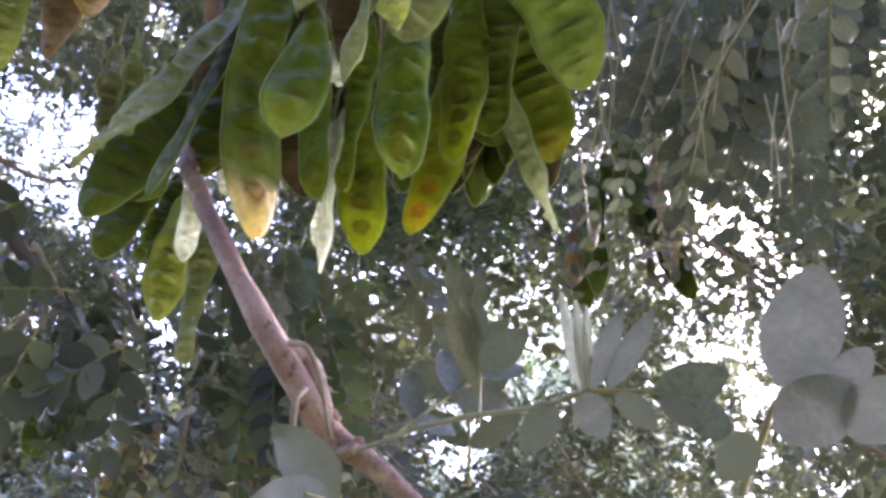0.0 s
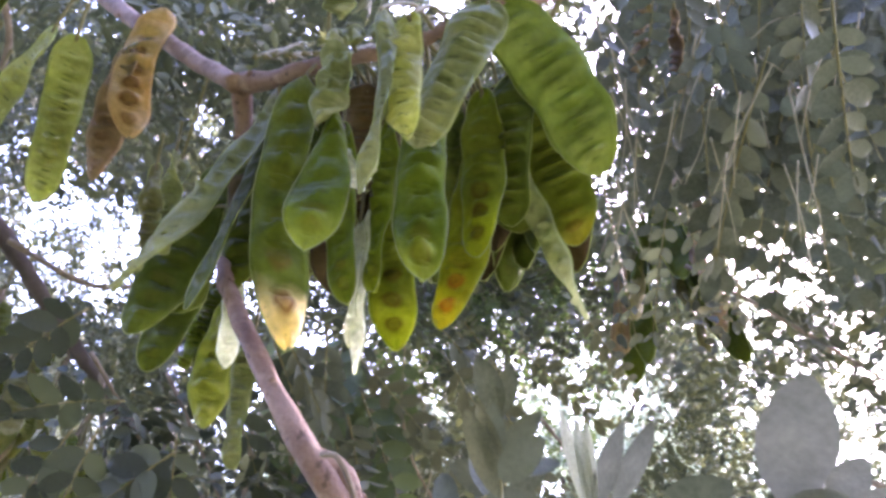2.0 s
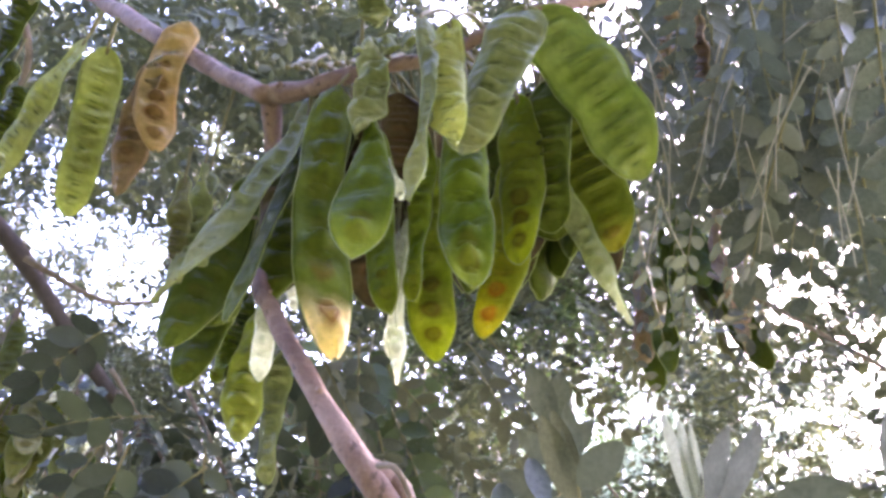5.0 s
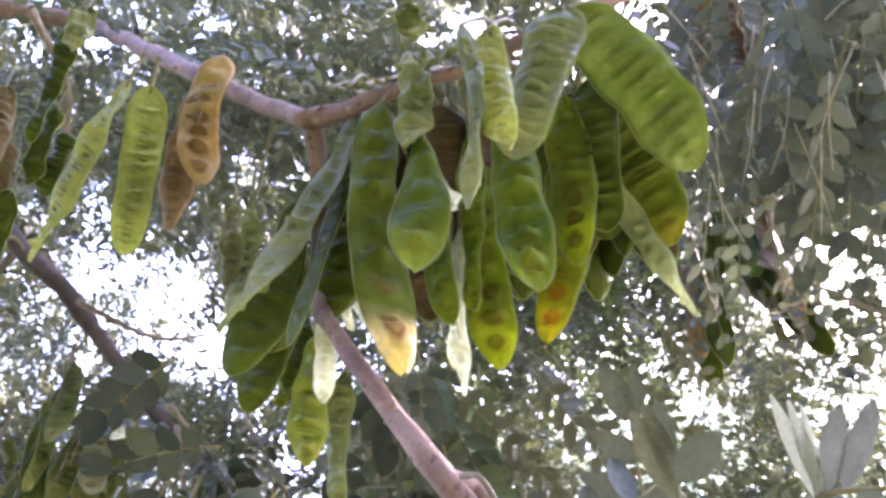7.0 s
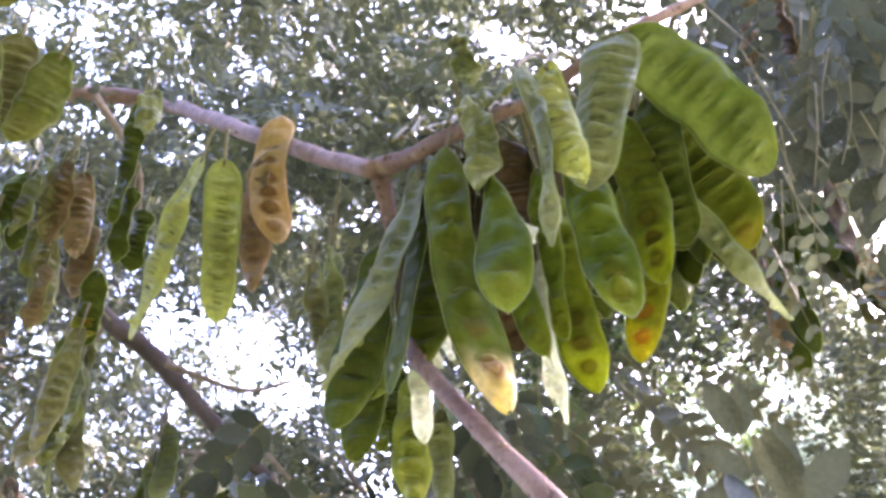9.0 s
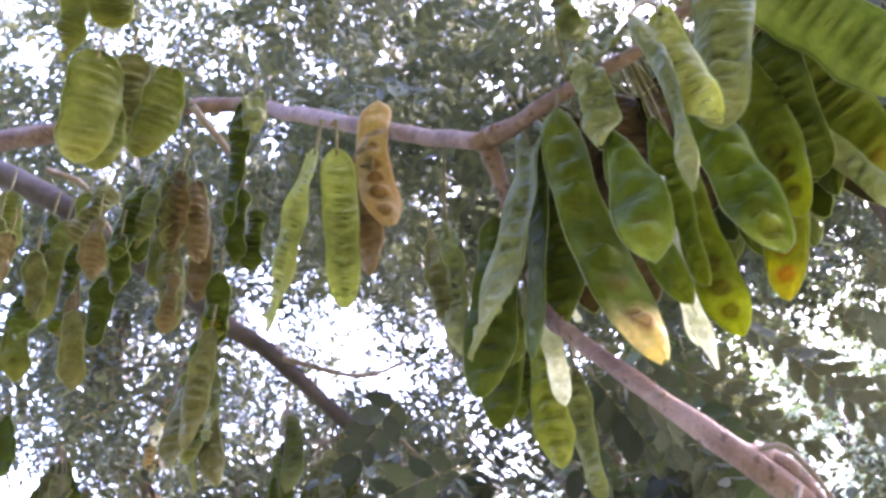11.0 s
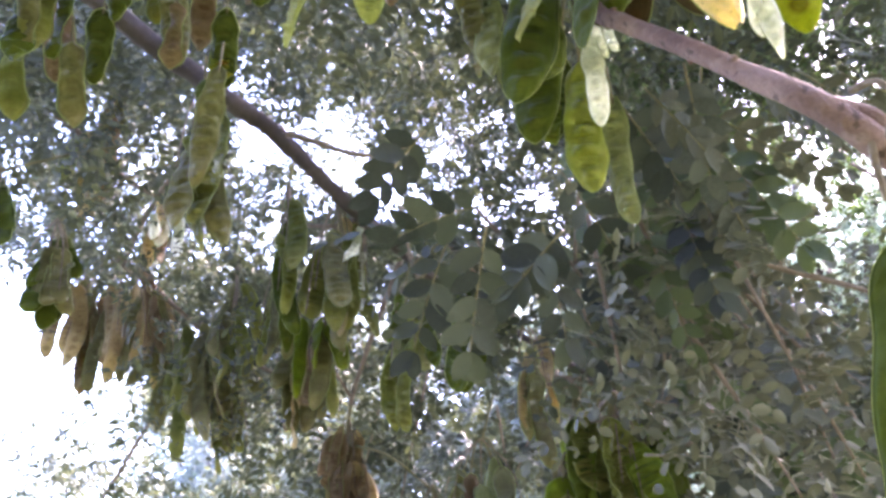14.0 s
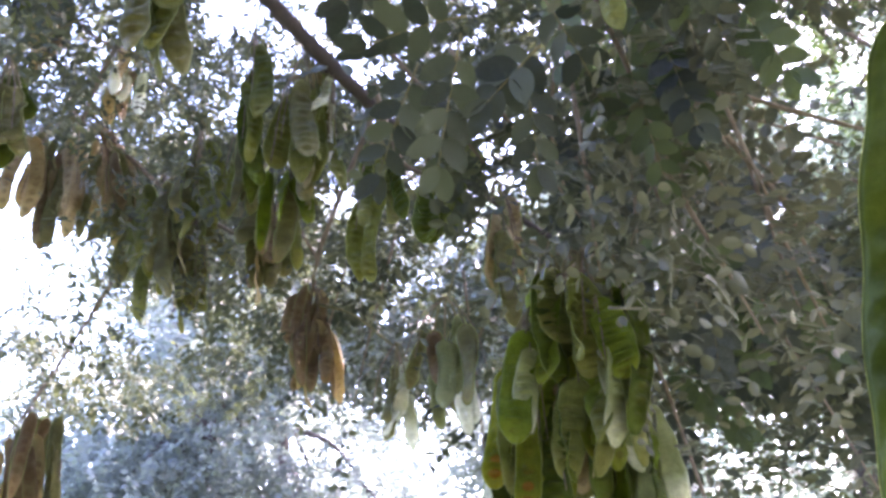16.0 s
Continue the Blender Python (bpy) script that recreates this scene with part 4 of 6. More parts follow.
seed_pod(POD_BROWN, (0.200, 0.637, 2.458), (0.212, 0.728, 2.421), 0.030, -107, "dry curled brown pod among the leaves", a=1.1, twist=40, seam=SEAM_BROWN)
seed_pod(POD_LIME, (-0.358, 0.485, 2.271), (-0.421, 0.598, 2.173), 0.037, 151, "light green pod with a row of seed dents", a=1.1, seeds=11, bumps=1.4, group='pods on the upper branch')
seed_pod(POD_LIME, (-0.378, 0.479, 2.278), (-0.497, 0.571, 2.157), 0.036, -177, "slender light green pod slanting away", a=1.1, seeds=11, bend=0.03, group='pods on the upper branch')
seed_pod(POD_ORANGE, (-0.376, 0.597, 2.471), (-0.385, 0.636, 2.298), 0.046, 160, "ripe orange pod with brown seeds showing", bend=0.08, a=1.15, blunt=0.42, seeds=6, seam=SEAM_BROWN, group='pods on the upper branch', stalk=(-0.385, 0.627, 2.453))
seed_pod(POD_BROWN, (-0.401, 0.599, 2.405), (-0.438, 0.674, 2.274), 0.040, 173, "dry brown pod behind the orange one", a=1.2, seam=SEAM_BROWN, group='pods on the upper branch', stalk=(-0.365, 0.62, 2.431))
seed_pod(POD_OLIVE, (-0.486, 0.300, 2.300), (-0.520, 0.331, 2.203), 0.050, 129, "broad green pod by the branch", bend=-0.03, a=1.15, bumps=0.5, group='pods further along the branch')
seed_pod(POD_OLIVE, (-0.506, 0.330, 2.298), (-0.535, 0.363, 2.230), 0.046, 148, "green pod overlapped by a broad one", bumps=0.55, a=1.3, group='pods further along the branch')
seed_pod(POD_OLIVE, (-0.476, 0.371, 2.351), (-0.529, 0.395, 2.274), 0.046, 139, "green pod with wrinkled skin by the branch", bend=-0.05, a=1.3, bumps=0.5, group='pods further along the branch')
seed_pod(POD_DULL, (-0.518, 0.354, 2.383), (-0.557, 0.397, 2.306), 0.042, 154, "yellowish pod behind the green ones", a=1.2, group='pods further along the branch')
seed_pod(POD_OLIVE, (-0.449, 0.264, 2.337), (-0.468, 0.295, 2.314), 0.040, 140, "green pod hanging from above", bumps=0.55, a=1.2, group='pods further along the branch')
seed_pod(POD_OLIVE, (-0.468, 0.252, 2.354), (-0.523, 0.293, 2.301), 0.036, 162, "dark green slim pod hanging from above", bumps=0.55, a=1.2, group='pods further along the branch')
seed_pod(POD_DARK, (-0.524, 0.521, 2.486), (-0.600, 0.603, 2.378), 0.034, 176, "dark pod hanging behind the branch", a=1.2, group='pods further along the branch')
seed_pod(POD_PALE, (-0.464, 0.477, 2.416), (-0.462, 0.480, 2.350), 0.026, 142, "short pale pod on the branch", a=1.1, seeds=3, bumps=0.4, wave=1.6, group='pods further along the branch')
seed_pod(POD_DULL, (-0.699, 0.500, 2.413), (-0.744, 0.497, 2.340), 0.036, 144, "dull olive pod in a hanging group", a=1.2, group='hanging pods beside the branch')
seed_pod(POD_OLIVE, (-0.762, 0.496, 2.385), (-0.818, 0.528, 2.265), 0.036, 147, "green pod in a hanging group", bumps=0.55, a=1.2, group='hanging pods beside the branch')
seed_pod(POD_DARK, (-0.783, 0.489, 2.400), (-0.832, 0.525, 2.286), 0.036, 172, "dark shaded pod in a hanging group", a=1.2, group='hanging pods beside the branch')
seed_pod(POD_DARK, (-0.705, 0.553, 2.462), (-0.720, 0.541, 2.334), 0.036, 147, "dark shaded pod in a hanging group", a=1.2, group='hanging pods beside the branch')
seed_pod(POD_OLIVE, (-0.647, 0.527, 2.439), (-0.709, 0.561, 2.361), 0.036, 179, "green pod in a hanging group", bumps=0.55, a=1.2, group='hanging pods beside the branch')
seed_pod(POD_DULL, (-0.632, 0.545, 2.467), (-0.704, 0.580, 2.383), 0.036, 165, "dull olive pod in a hanging group", a=1.2, group='hanging pods beside the branch')
seed_pod(POD_BROWN, (-0.646, 0.578, 2.462), (-0.650, 0.610, 2.345), 0.036, 148, "dry brown pod in a hanging group", a=1.2, group='hanging pods beside the branch')
seed_pod(POD_DULL, (-0.712, 0.614, 2.411), (-0.711, 0.644, 2.287), 0.036, 152, "dull olive pod in a hanging group", a=1.2, group='hanging pods beside the branch')
seed_pod(POD_BROWN, (-0.630, 0.542, 2.442), (-0.694, 0.602, 2.375), 0.036, 161, "dry brown pod in a hanging group", a=1.2, group='hanging pods beside the branch')
seed_pod(POD_OLIVE, (-0.789, 0.433, 2.396), (-0.795, 0.452, 2.314), 0.036, 138, "green pod in a hanging group", bumps=0.55, a=1.2, group='hanging pods beside the branch')
seed_pod(POD_DARK, (-0.777, 0.530, 2.380), (-0.805, 0.549, 2.264), 0.036, -176, "dark shaded pod in a hanging group", a=1.2, group='hanging pods beside the branch')
seed_pod(POD_AMBER, (-0.685, 0.683, 2.378), (-0.688, 0.695, 2.294), 0.036, 156, "yellowing pod in a hanging group", a=1.2, group='hanging pods beside the branch')
seed_pod(POD_DULL, (-0.675, 0.674, 2.294), (-0.726, 0.707, 2.154), 0.036, 160, "dull olive pod in a hanging group", a=1.2, group='hanging pods beside the branch')
seed_pod(POD_DARK, (-0.704, 0.682, 2.292), (-0.727, 0.717, 2.185), 0.036, -175, "dark shaded pod in a hanging group", a=1.2, group='hanging pods beside the branch')
seed_pod(POD_PALE, (-0.708, 0.721, 2.281), (-0.730, 0.747, 2.183), 0.036, -162, "pale pod seen edge on in a group", a=1.2, group='hanging pods beside the branch')
seed_pod(POD_DARK, (-0.830, 0.521, 2.361), (-0.817, 0.514, 2.241), 0.036, 152, "dark shaded pod in a hanging group", a=1.2, group='hanging pods beside the branch')
seed_pod(POD_DARK, (-0.579, 0.628, 2.417), (-0.617, 0.666, 2.356), 0.036, 168, "dark shaded pod in a hanging group", a=1.2, group='hanging pods beside the branch')
seed_pod(POD_DARK, (-0.067, 0.609, 1.838), (-0.118, 0.689, 1.553), 0.046, -157, "long green pod hanging close by", a=1.0, blunt=0.4, group='pods of the near cluster', stalk=(-0.056, 0.536, 1.839))
seed_pod(POD_OLIVE, (-0.786, 0.430, 2.351), (-0.822, 0.472, 2.287), 0.037, 168, "green pod in a hanging group", bumps=0.55, a=1.2, bend=0.04, twist=13, fine=False, group="hanging pods beside the branch")
seed_pod(POD_BROWN, (-0.723, 0.413, 2.285), (-0.763, 0.437, 2.227), 0.027, 132, "dry brown pod in a hanging group", a=1.2, bend=0.05, twist=19, fine=False, group="hanging pods beside the branch")
seed_pod(POD_DULL, (-0.783, 0.484, 2.338), (-0.818, 0.529, 2.268), 0.032, 164, "dull olive pod in a hanging group", a=1.2, bend=0.03, twist=20, fine=False, group="hanging pods beside the branch")
seed_pod(POD_BROWN, (-0.921, 0.611, 2.483), (-0.967, 0.668, 2.389), 0.042, 128, "dry brown pod in a hanging group", a=1.2, bend=-0.04, twist=25, fine=False, group="hanging pods beside the branch")
seed_pod(POD_OLIVE, (-0.780, 0.526, 2.468), (-0.831, 0.562, 2.398), 0.033, 143, "green pod in a hanging group", bumps=0.55, a=1.2, bend=-0.04, twist=-6, fine=False, group="hanging pods beside the branch")
seed_pod(POD_BROWN, (-0.683, 0.482, 2.338), (-0.716, 0.516, 2.284), 0.034, 155, "dry brown pod in a hanging group", a=1.2, bend=0.04, twist=-26, fine=False, group="hanging pods beside the branch")
seed_pod(POD_DARK, (-0.713, 0.539, 2.372), (-0.747, 0.574, 2.314), 0.032, 163, "dark shaded pod in a hanging group", a=1.2, bend=-0.03, twist=-11, fine=False, group="hanging pods beside the branch")
seed_pod(POD_DARK, (-0.744, 0.575, 2.502), (-0.790, 0.632, 2.423), 0.034, 136, "dark shaded pod in a hanging group", a=1.2, bend=-0.03, twist=-30, fine=False, group="hanging pods beside the branch")
seed_pod(POD_OLIVE, (-0.713, 0.594, 2.447), (-0.756, 0.642, 2.374), 0.035, 164, "green pod in a hanging group", bumps=0.55, a=1.2, bend=0.02, twist=-22, fine=False, group="hanging pods beside the branch")
seed_pod(POD_DULL, (-0.660, 0.559, 2.430), (-0.689, 0.602, 2.378), 0.036, 125, "dull olive pod in a hanging group", a=1.2, bend=0.01, twist=17, fine=False, group="hanging pods beside the branch")
seed_pod(POD_BROWN, (-0.729, 0.686, 2.499), (-0.777, 0.737, 2.416), 0.040, 153, "dry brown pod in a hanging group", a=1.2, bend=-0.02, twist=21, fine=False, group="hanging pods beside the branch")
seed_pod(POD_DARK, (-0.659, 0.660, 2.370), (-0.696, 0.708, 2.293), 0.037, 159, "dark shaded pod in a hanging group", a=1.2, bend=0.03, twist=-28, fine=False, group="hanging pods beside the branch")
seed_pod(POD_DARK, (-0.582, 0.602, 2.433), (-0.629, 0.651, 2.362), 0.031, 169, "dark shaded pod in a hanging group", a=1.2, bend=0.02, twist=9, fine=False, group="hanging pods beside the branch")
seed_pod(POD_BROWN, (-0.685, 0.605, 2.343), (-0.720, 0.638, 2.281), 0.030, 167, "dry brown pod in a hanging group", a=1.2, bend=-0.03, twist=-19, fine=False, group="hanging pods beside the branch")
seed_pod(POD_DARK, (-0.798, 0.595, 2.381), (-0.840, 0.633, 2.305), 0.037, 154, "dark shaded pod in a hanging group", a=1.2, bend=0.01, twist=3, fine=False, group="hanging pods beside the branch")
seed_pod(POD_OLIVE, (-0.909, 0.566, 2.373), (-0.953, 0.613, 2.280), 0.043, 158, "green pod in a hanging group", bumps=0.55, a=1.2, bend=0.05, twist=-23, fine=False, group="hanging pods beside the branch")
seed_pod(POD_DULL, (-0.822, 0.580, 2.324), (-0.855, 0.629, 2.241), 0.035, 150, "dull olive pod in a hanging group", a=1.2, bend=0.01, twist=23, fine=False, group="hanging pods beside the branch")
branch("twig", [(-1.074, 1.092, 2.692), (-1.378, 1.305, 2.780), (-1.697, 1.511, 2.837), (-1.867, 1.615, 2.786)], [0.009, 0.008, 0.006, 0.004], TWIG)
branch("twig", [(-1.822, 1.669, 2.748), (-1.739, 1.745, 2.648), (-1.626, 1.796, 2.542), (-1.479, 1.872, 2.441), (-1.349, 1.934, 2.367)], [0.007, 0.007, 0.006, 0.005, 0.003], TWIG)
branch("twig", [(-0.911, 1.370, 2.513), (-0.963, 1.375, 2.518), (-1.042, 1.374, 2.542)], [0.008, 0.006, 0.004], TWIG)
branch("twig", [(-0.945, 1.631, 2.554), (-1.045, 1.665, 2.398), (-1.121, 1.689, 2.250), (-1.138, 1.693, 2.145)], [0.007, 0.006, 0.005, 0.003], TWIG)
branch("twig", [(-1.121, 1.689, 2.250), (-1.161, 1.651, 2.332), (-1.202, 1.602, 2.374)], [0.004, 0.0035, 0.003], TWIG)
branch("twig", [(-0.701, 1.848, 2.269), (-0.542, 1.957, 2.242), (-0.441, 2.039, 2.215), (-0.294, 2.086, 2.184), (-0.212, 2.129, 2.162)], [0.008, 0.009, 0.009, 0.007, 0.005], TWIG)
branch("twig", [(-0.498, 2.062, 2.114), (-0.373, 2.111, 2.114), (-0.237, 2.148, 2.093)], [0.006, 0.006, 0.004], TWIG)
branch("twig", [(-0.542, 1.957, 2.242), (-0.508, 1.633, 2.106), (-0.482, 1.413, 2.008)], [0.007, 0.005, 0.004], TWIG)
branch("twig", [(-0.482, 1.413, 2.008), (-0.455, 1.400, 2.004), (-0.421, 1.396, 2.004)], [0.004, 0.004, 0.003], TWIG)
branch("twig", [(-0.773, 1.313, 2.408), (-0.744, 1.346, 2.285), (-0.710, 1.345, 2.230), (-0.605, 1.405, 2.199)], [0.006, 0.005, 0.004, 0.003], TWIG)
branch("twig", [(-1.748, 1.199, 3.028), (-1.814, 1.380, 3.066), (-1.842, 1.558, 3.048), (-1.813, 1.694, 3.035)], [0.008, 0.007, 0.006, 0.004], TWIG)
branch("twig", [(-1.711, 1.815, 2.629), (-2.070, 1.924, 2.317), (-2.216, 1.863, 2.015)], [0.007, 0.006, 0.005], TWIG)
branch("bare_twig", [(-0.302, 2.023, 2.299), (-0.287, 2.057, 2.209), (-0.315, 2.110, 2.103)], [0.005, 0.004, 0.003], TWIG_PALE)
branch("bare_twig", [(-0.294, 2.033, 2.273), (-0.238, 2.062, 2.201), (-0.234, 2.104, 2.172)], [0.005, 0.004, 0.003], TWIG_PALE)
branch("bare_twig", [(-0.326, 2.043, 2.239), (-0.367, 2.056, 2.194)], [0.005, 0.004], TWIG_PALE)
branch("peduncle", [(-1.867, 1.615, 2.786), (-1.873, 1.603, 2.816), (-1.879, 1.592, 2.795)], [0.0035, 0.003, 0.0025], STALK)
pod_bunch((-1.879, 1.592, 2.765), 16, 0.098, 0.275, [POD_TAN, POD_DULL, POD_TAN, POD_BROWN], 1, wide=1.1)
branch("peduncle", [(-1.867, 1.615, 2.786), (-1.924, 1.598, 2.799), (-1.981, 1.580, 2.762)], [0.0035, 0.003, 0.0025], STALK)
pod_bunch((-1.981, 1.580, 2.732), 8, 0.036, 0.243, [POD_TAN, POD_DULL, POD_TAN, POD_BROWN], 2)
branch("peduncle", [(-1.697, 1.764, 2.608), (-1.681, 1.753, 2.631), (-1.664, 1.742, 2.604)], [0.0035, 0.003, 0.0025], STALK)
pod_bunch((-1.664, 1.742, 2.574), 22, 0.093, 0.261, [POD_DULL, POD_OLIVE, POD_DULL, POD_PALE], 3, wide=1.15)
branch("peduncle", [(-1.770, 1.717, 2.685), (-1.771, 1.721, 2.697), (-1.771, 1.725, 2.659)], [0.0035, 0.003, 0.0025], STALK)
pod_bunch((-1.771, 1.725, 2.629), 9, 0.035, 0.197, [POD_DULL, POD_TAN], 4)
branch("peduncle", [(-1.589, 1.815, 2.517), (-1.593, 1.811, 2.529), (-1.597, 1.807, 2.492)], [0.0035, 0.003, 0.0025], STALK)
pod_bunch((-1.597, 1.807, 2.462), 9, 0.033, 0.205, [POD_DULL, POD_OLIVE, POD_DULL, POD_PALE], 5)
branch("peduncle", [(-0.910, 1.274, 2.540), (-0.922, 1.301, 2.566), (-0.933, 1.329, 2.542)], [0.0035, 0.003, 0.0025], STALK)
pod_bunch((-0.933, 1.329, 2.512), 9, 0.031, 0.244, [POD_OLIVE, POD_DULL, POD_OLIVE, POD_TAN], 6, fine=True, wide=1.35)
branch("peduncle", [(-0.911, 1.370, 2.513), (-0.897, 1.359, 2.543), (-0.883, 1.348, 2.522)], [0.0035, 0.003, 0.0025], STALK)
pod_bunch((-0.883, 1.348, 2.492), 3, 0.012, 0.145, [POD_SILVER], 7, fine=True, wide=0.7)
branch("peduncle", [(-0.945, 1.198, 2.588), (-0.989, 1.244, 2.616), (-1.032, 1.290, 2.594)], [0.0035, 0.003, 0.0025], STALK)
pod_bunch((-1.032, 1.290, 2.564), 4, 0.015, 0.264, [POD_DARK, POD_OLIVE], 8, fine=True, wide=1.1)
branch("peduncle", [(-0.993, 1.375, 2.527), (-1.006, 1.405, 2.489), (-1.020, 1.435, 2.401)], [0.0035, 0.003, 0.0025], STALK)
pod_bunch((-1.020, 1.435, 2.371), 9, 0.043, 0.163, [POD_OLIVE, POD_GREEN, POD_DULL], 9, wide=0.9)
branch("peduncle", [(-1.042, 1.374, 2.542), (-1.110, 1.417, 2.551), (-1.178, 1.461, 2.509)], [0.0035, 0.003, 0.0025], STALK)
pod_bunch((-1.178, 1.461, 2.479), 8, 0.020, 0.191, [POD_OLIVE, POD_DULL], 10, wide=0.7)
branch("peduncle", [(-1.045, 1.665, 2.398), (-1.116, 1.629, 2.419), (-1.187, 1.593, 2.390)], [0.0035, 0.003, 0.0025], STALK)
pod_bunch((-1.187, 1.593, 2.360), 12, 0.035, 0.154, [POD_TAN, POD_BROWN, POD_DULL], 11)
branch("peduncle", [(-1.125, 1.690, 2.224), (-1.125, 1.687, 2.232), (-1.125, 1.684, 2.190)], [0.0035, 0.003, 0.0025], STALK)
pod_bunch((-1.125, 1.684, 2.160), 22, 0.040, 0.170, [POD_BROWN, POD_TAN, POD_BROWN], 12, wide=0.75)
branch("peduncle", [(-1.538, 1.408, 2.808), (-1.480, 1.503, 2.756), (-1.423, 1.598, 2.654)], [0.0035, 0.003, 0.0025], STALK)
pod_bunch((-1.423, 1.598, 2.624), 6, 0.023, 0.237, [POD_DULL, POD_OLIVE], 13, wide=0.8)
branch("peduncle", [(-1.801, 0.690, 3.255), (-1.824, 1.062, 3.245), (-1.847, 1.434, 3.186)], [0.0035, 0.003, 0.0025], STALK)
pod_bunch((-1.847, 1.434, 3.156), 12, 0.052, 0.247, [POD_BROWN, POD_TAN, POD_PALE], 14)
branch("peduncle", [(-1.736, 0.695, 3.235), (-1.744, 1.048, 3.257), (-1.753, 1.400, 3.228)], [0.0035, 0.003, 0.0025], STALK)
pod_bunch((-1.753, 1.400, 3.198), 8, 0.040, 0.205, [POD_DULL, POD_BROWN], 15)
branch("peduncle", [(-1.736, 0.695, 3.235), (-1.787, 1.205, 3.196), (-1.838, 1.715, 3.107)], [0.0035, 0.003, 0.0025], STALK)
pod_bunch((-1.838, 1.715, 3.077), 9, 0.048, 0.158, [POD_TAN, POD_SILVER, POD_BROWN], 16)
branch("peduncle", [(-1.009, 1.050, 2.657), (-0.962, 0.970, 2.612), (-0.915, 0.889, 2.518)], [0.0035, 0.003, 0.0025], STALK)
pod_bunch((-0.915, 0.889, 2.488), 8, 0.020, 0.191, [POD_OLIVE, POD_DULL, POD_OLIVE], 17, fine=True, wide=1.15)
branch("peduncle", [(-1.340, 1.278, 2.769), (-1.417, 1.188, 2.685), (-1.494, 1.098, 2.551)], [0.0035, 0.003, 0.0025], STALK)
pod_bunch((-1.494, 1.098, 2.521), 9, 0.034, 0.136, [POD_DARK, POD_DULL], 18, wide=1.1)
branch("peduncle", [(-1.264, 1.225, 2.747), (-1.385, 1.093, 2.702), (-1.506, 0.961, 2.608)], [0.0035, 0.003, 0.0025], STALK)
pod_bunch((-1.506, 0.961, 2.578), 6, 0.021, 0.150, [POD_DARK, POD_DULL], 19, wide=1.1)
branch("peduncle", [(-0.751, 1.338, 2.316), (-0.708, 1.336, 2.339), (-0.665, 1.334, 2.312)], [0.0035, 0.003, 0.0025], STALK)
pod_bunch((-0.665, 1.334, 2.282), 4, 0.012, 0.157, [POD_DARK], 20, fine=True, wide=1.4)
branch("peduncle", [(-0.759, 1.330, 2.346), (-0.690, 1.327, 2.375), (-0.621, 1.325, 2.354)], [0.0035, 0.003, 0.0025], STALK)
pod_bunch((-0.621, 1.325, 2.324), 3, 0.012, 0.094, [POD_PALE], 21, fine=True, wide=1.2)
branch("peduncle", [(-0.759, 1.330, 2.346), (-0.769, 1.332, 2.351), (-0.779, 1.334, 2.306)], [0.0035, 0.003, 0.0025], STALK)
pod_bunch((-0.779, 1.334, 2.276), 8, 0.027, 0.151, [POD_OLIVE, POD_PALE, POD_DARK], 22, fine=True, wide=0.8)
branch("peduncle", [(-0.712, 1.633, 2.328), (-0.666, 1.588, 2.323), (-0.620, 1.544, 2.269)], [0.0035, 0.003, 0.0025], STALK)
pod_bunch((-0.620, 1.544, 2.239), 6, 0.022, 0.172, [POD_TAN, POD_DULL], 23, wide=0.9)
branch("peduncle", [(-0.685, 1.667, 2.308), (-0.719, 1.625, 2.207), (-0.753, 1.582, 2.056)], [0.0035, 0.003, 0.0025], STALK)
pod_bunch((-0.753, 1.582, 2.026), 12, 0.054, 0.149, [POD_SILVER, POD_DULL, POD_BROWN, POD_PALE], 24, wide=0.9)
branch("peduncle", [(-1.138, 1.693, 2.145), (-1.018, 1.670, 2.096), (-0.898, 1.647, 1.998)], [0.0035, 0.003, 0.0025], STALK)
pod_bunch((-0.898, 1.647, 1.968), 6, 0.036, 0.134, [POD_DULL, POD_SILVER], 25, wide=0.8)
branch("peduncle", [(-2.198, 1.871, 2.052), (-2.165, 1.842, 2.062), (-2.131, 1.813, 2.021)], [0.0035, 0.003, 0.0025], STALK)
pod_bunch((-2.131, 1.813, 1.991), 18, 0.091, 0.299, [POD_BROWN, POD_DULL, POD_TAN], 26, wide=1.1)
branch("peduncle", [(-0.489, 1.468, 2.033), (-0.496, 1.438, 2.061), (-0.504, 1.407, 2.040)], [0.0035, 0.003, 0.0025], STALK)
pod_bunch((-0.504, 1.407, 2.010), 4, 0.017, 0.195, [POD_OLIVE, POD_DARK, POD_GREEN], 27, fine=True, wide=1.75)
branch("peduncle", [(-0.489, 1.468, 2.033), (-0.459, 1.432, 2.058), (-0.430, 1.395, 2.033)], [0.0035, 0.003, 0.0025], STALK)
pod_bunch((-0.430, 1.395, 2.003), 4, 0.017, 0.181, [POD_OLIVE, POD_GREEN], 28, fine=True, wide=1.75)
branch("peduncle", [(-0.485, 1.441, 2.020), (-0.442, 1.439, 2.046), (-0.399, 1.437, 2.022)], [0.0035, 0.003, 0.0025], STALK)
pod_bunch((-0.399, 1.437, 1.992), 14, 0.034, 0.254, [POD_GREEN, POD_DARK, POD_OLIVE, POD_PAPER], 29, fine=True, wide=1.2)
branch("peduncle", [(-0.485, 1.441, 2.020), (-0.487, 1.452, 2.008), (-0.490, 1.463, 1.945)], [0.0035, 0.003, 0.0025], STALK)
pod_bunch((-0.490, 1.463, 1.915), 18, 0.058, 0.228, [POD_DARK, POD_GREEN, POD_OLIVE, POD_AMBER], 30, fine=True, wide=1.4)
